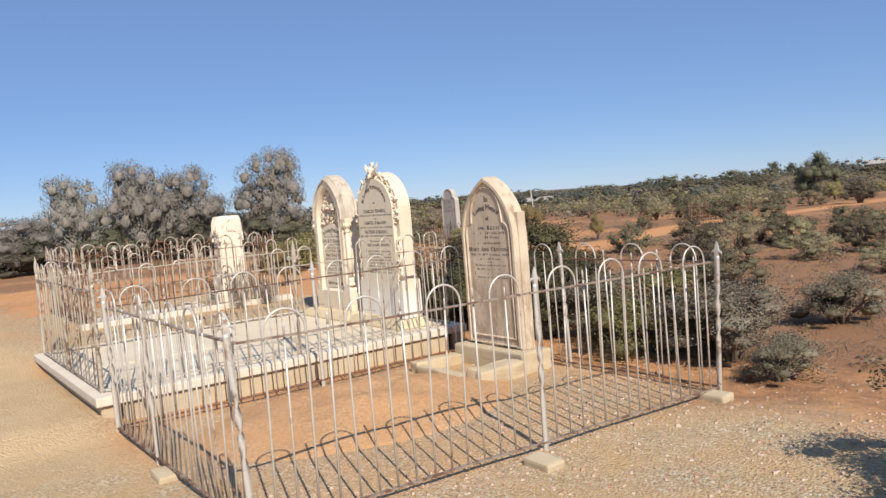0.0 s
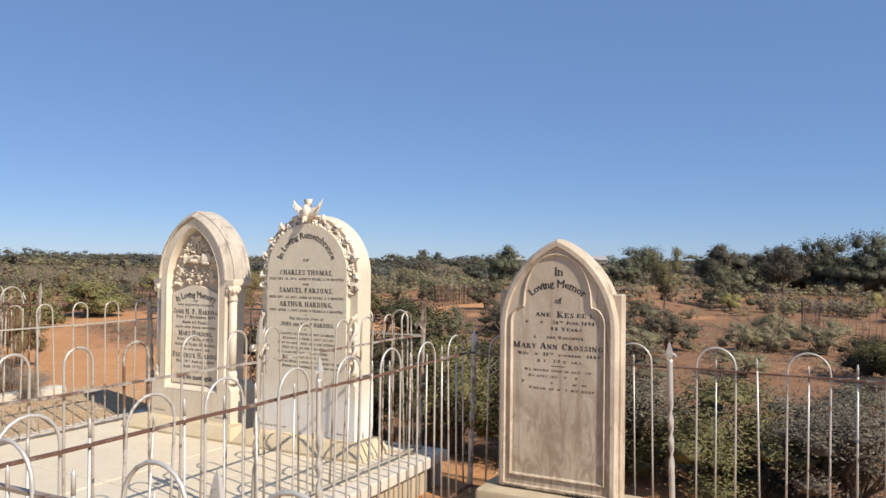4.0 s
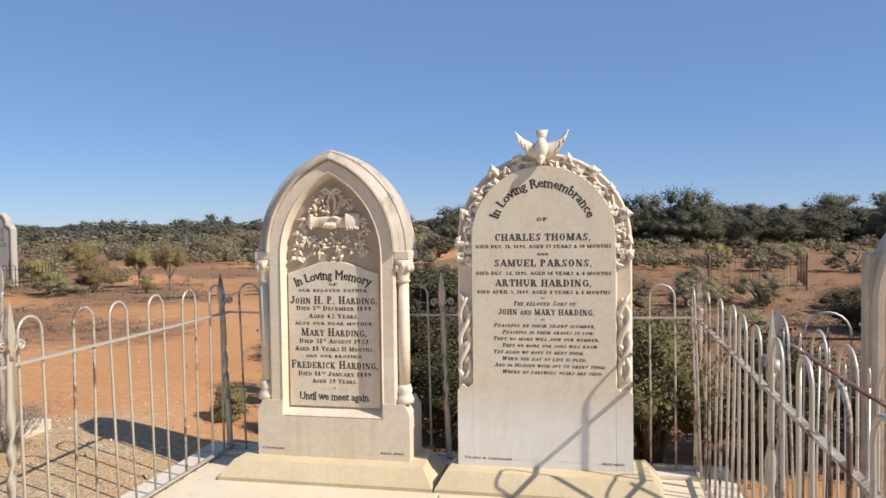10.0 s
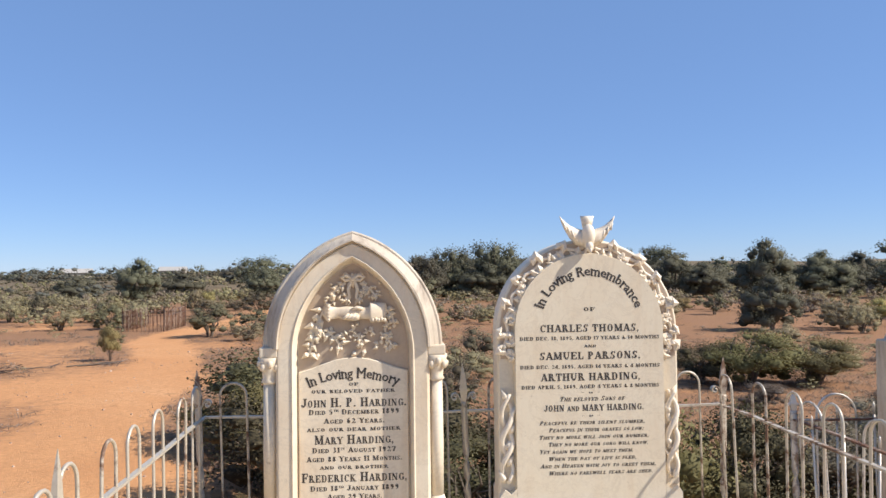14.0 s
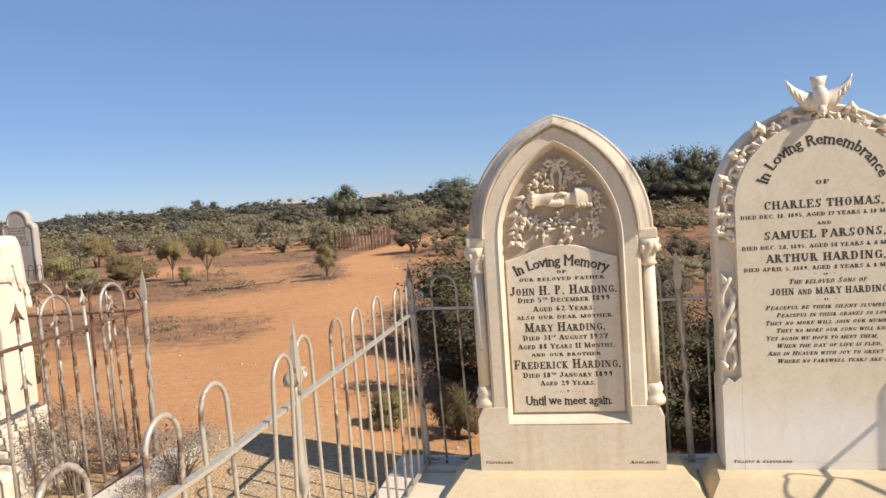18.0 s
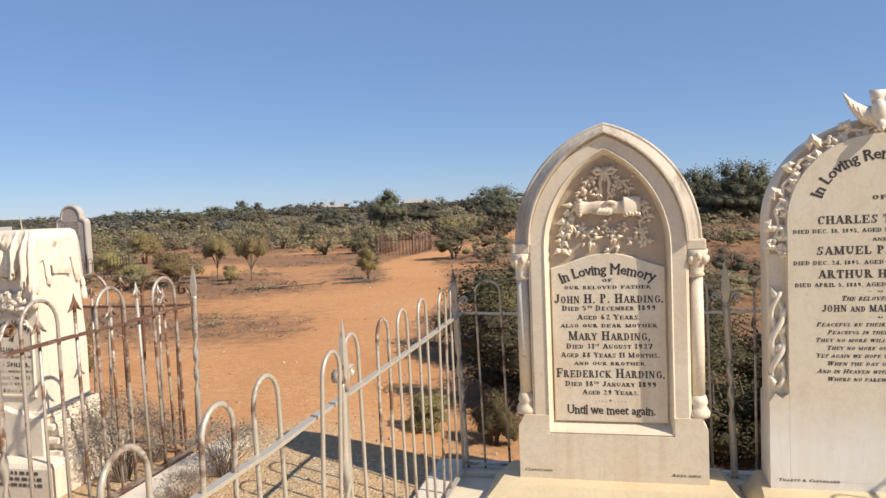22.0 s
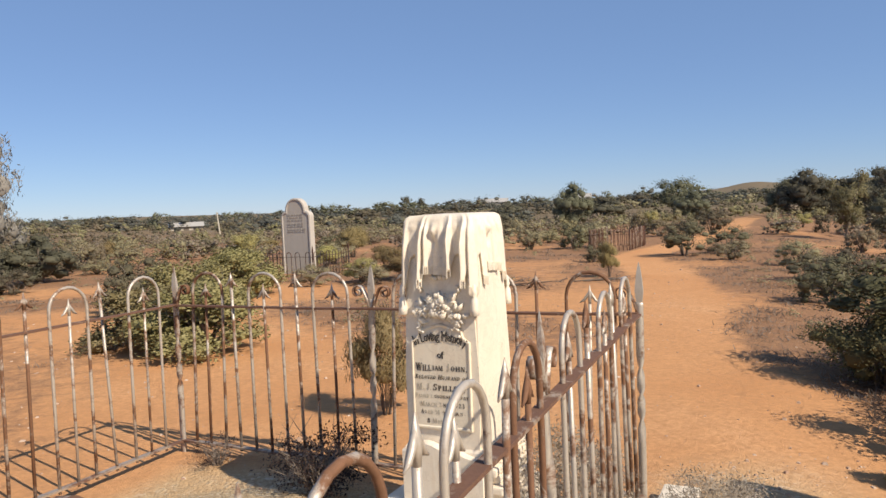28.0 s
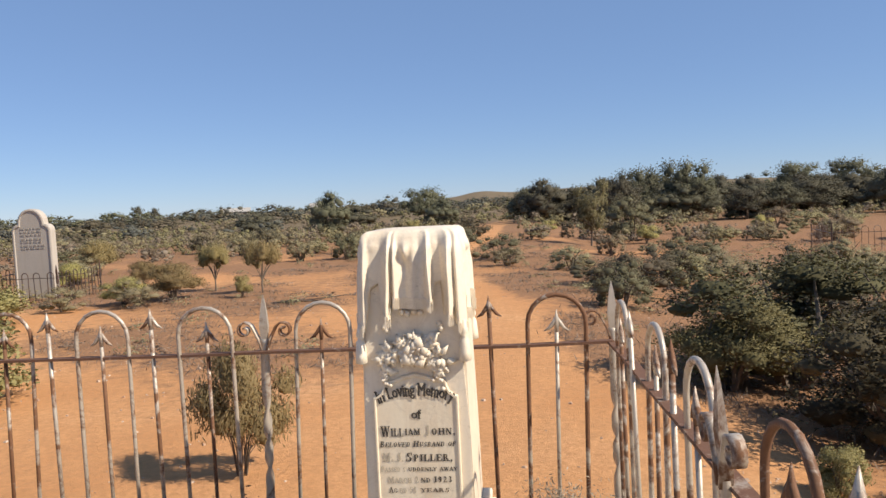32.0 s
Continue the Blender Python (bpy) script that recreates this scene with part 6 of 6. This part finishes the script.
for x, y, w, h in ((-4.2, 1.3, 0.6, 0.78), (-13.4, 15.6, 1.2, 0.95), (-8.6, 9.7, 1.1, 0.7), (-4.75, 10.2, 0.42, 0.68), (-10.2, 11.8, 0.7, 0.6), (-12.0, 12.2, 0.8, 0.6), (-9.2, 9.2, 0.8, 0.5), (-7.35, 9.6, 0.38, 0.42), (-16.0, 14.0, 1.2, 0.9)):
    put(random.choice(BROOM), x, y, w, h)
for x, y, w, h in ((-8.3, 10.8, 0.75, 1.02), (-7.2, 10.2, 0.75, 1.05)):
    put(random.choice(STEM), x, y, w, h)

# bushes strewn at random over the plain
strewn = 0
while strewn < 110:
    d, az = 12 + 20 * random.random() ** 0.7, radians(random.uniform(-48, 95))
    x, y = -d * math.sin(az), -3 + d * math.cos(az)
    if y < 2.5 and x > -11 or abs(x - track_x(y)) < 1.3 and y < 30 or y > 0 and d < 17 and -9.5 < x < -1.5:
        continue
    if d < 24 and noise.noise((x * 0.16, y * 0.16, 12.0)) < (0.12 if x > 1 else 0.0):
        continue
    f = 0.8 + d / 60
    kd = random.choice(SALT + SALT + DARKS + BROOM)
    put(kd, x, y, random.uniform(0.45, 1.05) * f, random.uniform(0.32, 0.75) * f)
    strewn += 1
for kd in SALT + DARKS + BROOM + STEM:
    drop_kind(kd)

# dry plants inside and beside the draped pillar's plot
DRY = shrub_kind("dry_shrub", "dry pale grey shrub with brittle twigs", leafy("dry_grey_leaf", (0.33, 0.275, 0.20), (0.43, 0.365, 0.28), (0.54, 0.47, 0.37), 0.4), dome_lumps(14, 0.12, 0.22), 4600, 0.035, 0.008, 40, TWIG, 0.007, "dry shrubs", core=0, upright=0.5, fuzz=(-0.2, 0.35))
for x, y, w, h in ((-2.5, -0.2, 0.52, 0.52), (-2.0, -0.05, 0.5, 0.36), (-1.95, -0.5, 0.35, 0.25), (-2.5, 0.1, 0.4, 0.36)):
    put(DRY, x, y, w, h)
drop_kind(DRY)
DEAD = shrub_kind("dead_shrub", "dark dead shrub with purple-brown leaves", leafy("dead_leaf", (0.035, 0.022, 0.022), (0.06, 0.04, 0.035), (0.11, 0.075, 0.06)), dome_lumps(10, 0.12, 0.22), 1500, 0.035, 0.014, 30, TWIG, 0.01, "dead shrubs", core=0, upright=0.5, fuzz=(-0.2, 0.35))
for x, y, w, h in ((-3.8, -0.05, 0.62, 0.46), (-3.76, -0.12, 0.48, 0.4), (-4.6, 0.12, 0.3, 0.2)):
    put(DEAD, x, y, w, h)
drop_kind(DEAD)

# trees
ROUND = tree_kind("round_tree", "dense round dark green tree", LEAF_TREE, dome_lumps(44, 0.08, 0.17, 0.0), 6500, 0.03, 0.013, 0.12, 9, 0.045, fuzz=(-0.04, 0.2), core=0.6)
GUM = tree_kind("gum_tree", "open-crowned gum tree with pale leaves", LEAF_GUM, dome_lumps(20, 0.07, 0.13, 0.2, 2.2), 3600, 0.04, 0.015, 0.3, 9, 0.02, core=0.4, upright=0.3, fuzz=(-0.05, 0.4))
DARKGUM = tree_kind("gum_tree", "tall dark gum tree on the skyline", LEAF_TREE, dome_lumps(40, 0.06, 0.14, 0.2, 1.1), 6000, 0.034, 0.014, 0.3, 9, 0.022, core=0.45, upright=0.2, fuzz=(-0.1, 0.4))
FEATHER = tree_kind("grey_tree", "feathery grey-green wattle tree", LEAF_GREY, dome_lumps(60, 0.07, 0.14, 0.1, 0.8), 14000, 0.03, 0.007, 0.2, 14, 0.022, core=0.45, upright=0.7, fuzz=(-0.05, 0.22), shag=0.25)
for kd, x, y, w, h in ((ROUND, -12.8, 37.2, 2.7, 2.5), (ROUND, 17.4, 30.3, 3.1, 3.0), (ROUND, 10.8, 16.8, 1.9, 1.6), (GUM, -0.55, 21.4, 1.6, 2.2), (DARKGUM, 2.2, 36.0, 2.6, 2.8), (DARKGUM, 3.8, 41.0, 3.0, 3.5), (DARKGUM, 6.4, 40.5, 3.4, 3.8), (DARKGUM, 18.4, 20.3, 4.2, 3.4), (DARKGUM, 20.5, 22.0, 3.6, 3.2),
                       (DARKGUM, -11.6, 66.8, 5.0, 4.0), (ROUND, 3.7, 53.0, 4.0, 2.7), (DARKGUM, 1.2, 55.0, 4.0, 2.6), (DARKGUM, 6.5, 58.0, 4.6, 2.6), (DARKGUM, 11.0, 72.0, 5.5, 3.7), (DARKGUM, 8.0, 70.0, 5.0, 3.1), (ROUND, 8.5, 66.0, 4.0, 2.6), (DARKGUM, 15.0, 76.0, 6.0, 3.4),
                       (ROUND, 14.0, 64.0, 4.5, 2.8), (ROUND, 17.0, 66.0, 4.5, 2.8), (ROUND, 11.5, 60.0, 3.6, 2.4), (DARKGUM, 22.0, 70.0, 6.0, 4.2), (DARKGUM, 28.0, 72.0, 6.0, 4.4), (DARKGUM, -117.0, 214.0, 5.0, 6.0), (DARKGUM, -113.0, 216.0, 4.0, 5.2), (ROUND, -7.5, 44.0, 2.6, 1.9), (ROUND, -2.5, 47.0, 3.0, 2.2),
                       (ROUND, 3.0, 48.0, 3.2, 2.0), (ROUND, 9.5, 52.0, 3.4, 2.2), (ROUND, -16.0, 58.0, 4.5, 2.4), (ROUND, -26.0, 62.0, 4.5, 2.3)):
    put(kd, x, y, w, h)
for k in range(40):
    # belt of trees before the hills
    x = -2.0 + 36.0 * ((k * 0.618) % 1.0)
    y = 46.0 - 0.35 * max(0.0, x) + random.uniform(-5, 5)
    w = random.uniform(2.4, 4.2)
    put(DARKGUM if k % 4 == 0 else ROUND, x, y, w, w * random.uniform(0.55, 0.72))
for x, y, w, h in ((-18.9, 7.6, 3.2, 4.1), (-19.0, 4.5, 2.9, 3.5), (-19.5, 2.8, 3.0, 3.8), (-19.9, 1.0, 2.9, 3.4), (-21.0, 3.8, 3.0, 3.4), (-19.5, -1.4, 3.6, 2.0), (-21.5, -2.6, 3.6, 2.2)):
    put(FEATHER, x, y, w, h)
for x, y, w, h in ((-18.0, 6.9, 2.6, 1.4), (-18.2, 4.2, 2.8, 1.4), (-18.6, 1.6, 2.6, 1.3), (-17.6, 8.8, 2.0, 1.2), (-18.4, -0.8, 2.6, 1.2)):
    put(ROUND, x, y, w, h)
for kd in (ROUND, GUM, DARKGUM, FEATHER):
    drop_kind(kd)


def far_plants(name, label, category, count, d0, d1, power, wmin, wmax, hmin, hmax, lumps, r0, r1, leaves, leaf, materials, gap=-0.32, sub=1, core=0.6, fuzz=(-0.02, 0.25)):
    """Bushes too many to count, as one object for each colour."""
    for material in materials:
        forms = [fill(dome_lumps(lumps, r0, r1), leaves, leaf, leaf * 0.5, core=core, sub=sub, fuzz=fuzz, shag=0.35) for _ in range(9)]
        vs, ts, qs, ns, base, made = [], [], [], [], 0, 0
        while made < count:
            d, az = d0 + (d1 - d0) * rng.random() ** power, radians(rng.uniform(-58, 102))
            x, y = -d * math.sin(az), -3 + d * math.cos(az)
            if d < 60 and abs(x - track_x(y)) < 1.2 or d < 22 and (litter_at(x, y) < 0.5 or y < 1.6 and x < 5.6):
                continue
            # open ground before the far houses
            if d > 60 and abs(az - radians(44.4)) < radians(1.6) and d < 143:
                continue
            if noise.noise((x * 0.045, y * 0.045, 21.0)) + noise.noise((x * 0.012, y * 0.012, 5.0)) < gap:
                continue
            w, h = rng.uniform(wmin, wmax), rng.uniform(hmin, hmax)
            v, t, q, n = forms[rng.integers(0, 9)]
            a = rng.uniform(0, math.tau)
            rot = np.array([[math.cos(a), -math.sin(a), 0], [math.sin(a), math.cos(a), 0], [0, 0, 1]])
            vs.append((v @ rot.T) * np.array([w, w, h]) + np.array([x, y, ground_z(x, y) - 0.02]))
            ns.append(n @ rot.T)
            ts.append(t + base)
            qs.append(q + base)
            base += len(v)
            made += 1
        me = foliage_mesh(name, np.concatenate(vs), np.concatenate(ts), np.concatenate(qs), np.concatenate(ns), material)
        tagged(new(name, me), label, category, kind="stuff")


far_plants("low_scrub", "low dry tufts and seedling shrubs on red earth", "scrub", 430, 6, 24, 0.7, 0.15, 0.55, 0.06, 0.2, 4, 0.18, 0.3, 70, 0.13, (LEAF_DEAD, LEAF_SALT), -0.6, core=0)
far_plants("scrub", "grey-brown and dark scrub over red earth", "scrub", 330, 23, 48, 0.8, 0.55, 1.3, 0.35, 0.85, 15, 0.08, 0.17, 330, 0.05, (LEAF_SALT, LEAF_DEAD, LEAF_DRAB), core=0.5, fuzz=(-0.02, 0.24))
far_plants("far_scrub", "grey-brown and dark scrub covering the plain", "scrub", 820, 44, 105, 0.8, 0.7, 1.9, 0.45, 1.1, 9, 0.1, 0.2, 120, 0.065, (LEAF_SALT, LEAF_DRAB, LEAF_DARK), -0.5, core=0.6, fuzz=(0.0, 0.2))
# part of these far plants carry the haze in their leaf colour
far_plants("distant_scrub", "distant scrub fading to the horizon", "scrub", 900, 75, 420, 0.8, 1.6, 4.2, 0.8, 1.7, 9, 0.12, 0.22, 80, 0.07, (LEAF_SALT, LEAF_HAZED), -0.7, core=0.6, fuzz=(0.0, 0.2))
far_plants("tree_clumps", "low rounded dark trees over the plain", "woods", 130, 60, 170, 0.9, 2.4, 4.6, 1.2, 2.3, 16, 0.1, 0.19, 380, 0.045, (LEAF_HAZED, LEAF_DARK), -0.55, core=0.5, fuzz=(0.0, 0.22))
far_plants("far_trees", "dark trees along the skyline", "woods", 430, 110, 360, 0.8, 3.5, 7.5, 1.8, 3.7, 18, 0.09, 0.18, 260, 0.048, (LEAF_HAZED, LEAF_TREE), -0.75, core=0.5, fuzz=(0.0, 0.22))


# ---- stones, tufts and twigs on the ground ----
def make_pebbles():
    box = np.array([[-1, -1, 0], [1, -1, 0], [1, 1, 0], [-1, 1, 0]], float)
    out = []
    for _ in range(26000):
        r = rng.random()
        if r < 0.38:
            x, y = rng.uniform(4.4, 9.5), rng.uniform(-4.5, 1.2)
        elif r < 0.6:
            x, y = rng.uniform(-2.1, 5.4), rng.uniform(-3.2, 1.4)
        else:
            x, y = rng.uniform(-12, 9), rng.uniform(-3, 12)
        bare = gravel_at(x, y) < 0.3
        if bare and rng.random() < 0.6:
            continue
        s = 0.0035 + 0.009 * rng.random() ** 3 + (0.008 if rng.random() < (0.06 if bare else 0.01) else 0)
        a = rng.uniform(0, 6.28)
        rot = np.array([[math.cos(a), -math.sin(a), 0], [math.sin(a), math.cos(a), 0], [0, 0, 1]])
        lo = (box * s * rng.uniform(0.7, 1.3, 3)) @ rot.T
        hi = lo * np.array([0.55, 0.55, 0]) + np.array([0, 0, s * rng.uniform(0.6, 1.2)])
        base = np.array([x, y, ground_z(x, y) - 0.001])
        lo, hi = lo + base, hi + base
        out.append(hi)
        out += [np.array([lo[k], lo[(k + 1) % 4], hi[(k + 1) % 4], hi[k]]) for k in range(4)]
    me = quads_mesh("pebbles", np.array(out), PEBBLE)
    me.validate()
    tagged(new("pebbles", me), "small tan and white stones strewn over earth", "stones", kind="stuff")


make_pebbles()


def make_fallen(x, y, length, yaw):
    """Dead branches that lie on the earth."""
    ob = thing("fallen_branch", (x, y, ground_z(x, y)), "dark dead branches lying on red earth", "branch", "fallen branches")
    for k in range(9):
        bm = bmesh.new()
        a = yaw + random.gauss(0, 0.35)
        u = random.uniform(-0.5, 0.5) * length
        px, py = x + u * math.cos(yaw) + random.gauss(0, 0.06), y + u * math.sin(yaw) + random.gauss(0, 0.06)
        w = random.uniform(0.25, 0.5)
        pts = [(px + w * t * math.cos(a) + random.gauss(0, 0.012), py + w * t * math.sin(a) + random.gauss(0, 0.012), ground_z(px, py) + 0.012 + 0.05 * random.random() * t) for t in (0, 0.35, 0.7, 1)]
        add_tube(bm, pts, [0.012, 0.010, 0.007, 0.003], 5)
        part("branch", bm, IRON_DARK if k % 3 == 0 else BARK, ob)


for fx, fy, fl, fw in ((-5.2, 9.4, 1.3, 0.45), (-6.4, 8.7, 0.7, 0.3), (-9.5, 4.2, 0.9, 0.2), (-10.8, 5.6, 1.0, 0.5), (6.9, 3.6, 0.7, -0.3), (7.6, 4.6, 0.8, 0.2), (0.4, 5.2, 0.7, 0.8)):
    make_fallen(fx, fy, fl, fw)


def make_tufts(name, label, count, blades, length, material, zone):
    out = []
    k = 0
    while k < count:
        x, y = zone()
        if litter_at(x, y) < 0.45 or (-5.1 < x < 5.4 and -3.4 < y < 0.5):
            continue
        k += 1
        c = np.array([x, y, ground_z(x, y)]) + rng.normal(size=(blades, 3)) * np.array([0.09, 0.09, 0])
        c[:, 2] += length * 0.25
        q = leaf_quads(c, length, length * 0.09, 0.35, 0.6)
        out.append(q)
    tagged(new(name, quads_mesh(name, np.concatenate(out), material)), label, "grass", kind="stuff")


def zone_near():
    d, az = 4 + 16 * rng.random(), radians(rng.uniform(-50, 80))
    return -d * math.sin(az), -3 + d * math.cos(az)


make_tufts("dry_tufts", "dry grey-brown tufts and fallen twigs", 3000, 22, 0.07, LEAF_DEAD, zone_near)


# ---- far buildings and posts ----
def make_house(x, y, w, d, h, yaw, label):
    z = ground_z(x, y)
    ho = thing("house", (x, y, z), label, "house", "far houses")
    m = Matrix.Translation((x, y, z)) @ Matrix.Rotation(radians(yaw), 4, "Z")
    bm = box_bm((-w / 2, -d / 2, -0.3), (w / 2, d / 2, h))
    bm.transform(m)
    part("wall", bm, PLASTER, ho)
    bm = bmesh.new()
    add_loft(bm, [[(-w / 2 - 0.3, -d / 2 - 0.4, h), (-w / 2 - 0.3, d / 2 + 0.4, h), (-w / 2 - 0.3, 0, h + d * 0.22)], [(w / 2 + 0.3, -d / 2 - 0.4, h), (w / 2 + 0.3, d / 2 + 0.4, h), (w / 2 + 0.3, 0, h + d * 0.22)]])
    bm.transform(m)
    part("roof", bm, TIN, ho)
    for dx in (-0.28, 0.3):
        bm = box_bm((w * dx - 0.5, -d / 2 - 0.03, h * 0.4), (w * dx + 0.5, -d / 2 + 0.05, h * 0.75))
        bm.transform(m)
        part("window", bm, IRON_DARK, ho)
    bm = box_bm((-0.45, -d / 2 - 0.03, -0.2), (0.45, -d / 2 + 0.05, h * 0.75))
    bm.transform(m)
    part("door", bm, BARK, ho)


make_house(-101, 100, 5.5, 3.5, 1.0, 44, "low pale house beyond the scrub")
make_house(-96, 238, 9, 6, 1.7, 20, "pale house among skyline trees")
make_house(-70, 250, 8, 6, 1.7, 10, "white house half hidden by trees")
po = thing("marker_post", (-46.35, 47.2, 0), "leaning white marker post in the scrub", "post")
bm = bmesh.new()
gz = ground_z(-46.35, 47.2)
add_tube(bm, [(-46.35, 47.2, gz - 0.2), (-46.5, 47.2, gz + 1.0), (-46.6, 47.2, gz + 1.9)], [0.07, 0.06, 0.05], 7)
part("shaft", bm, PLASTER, po)
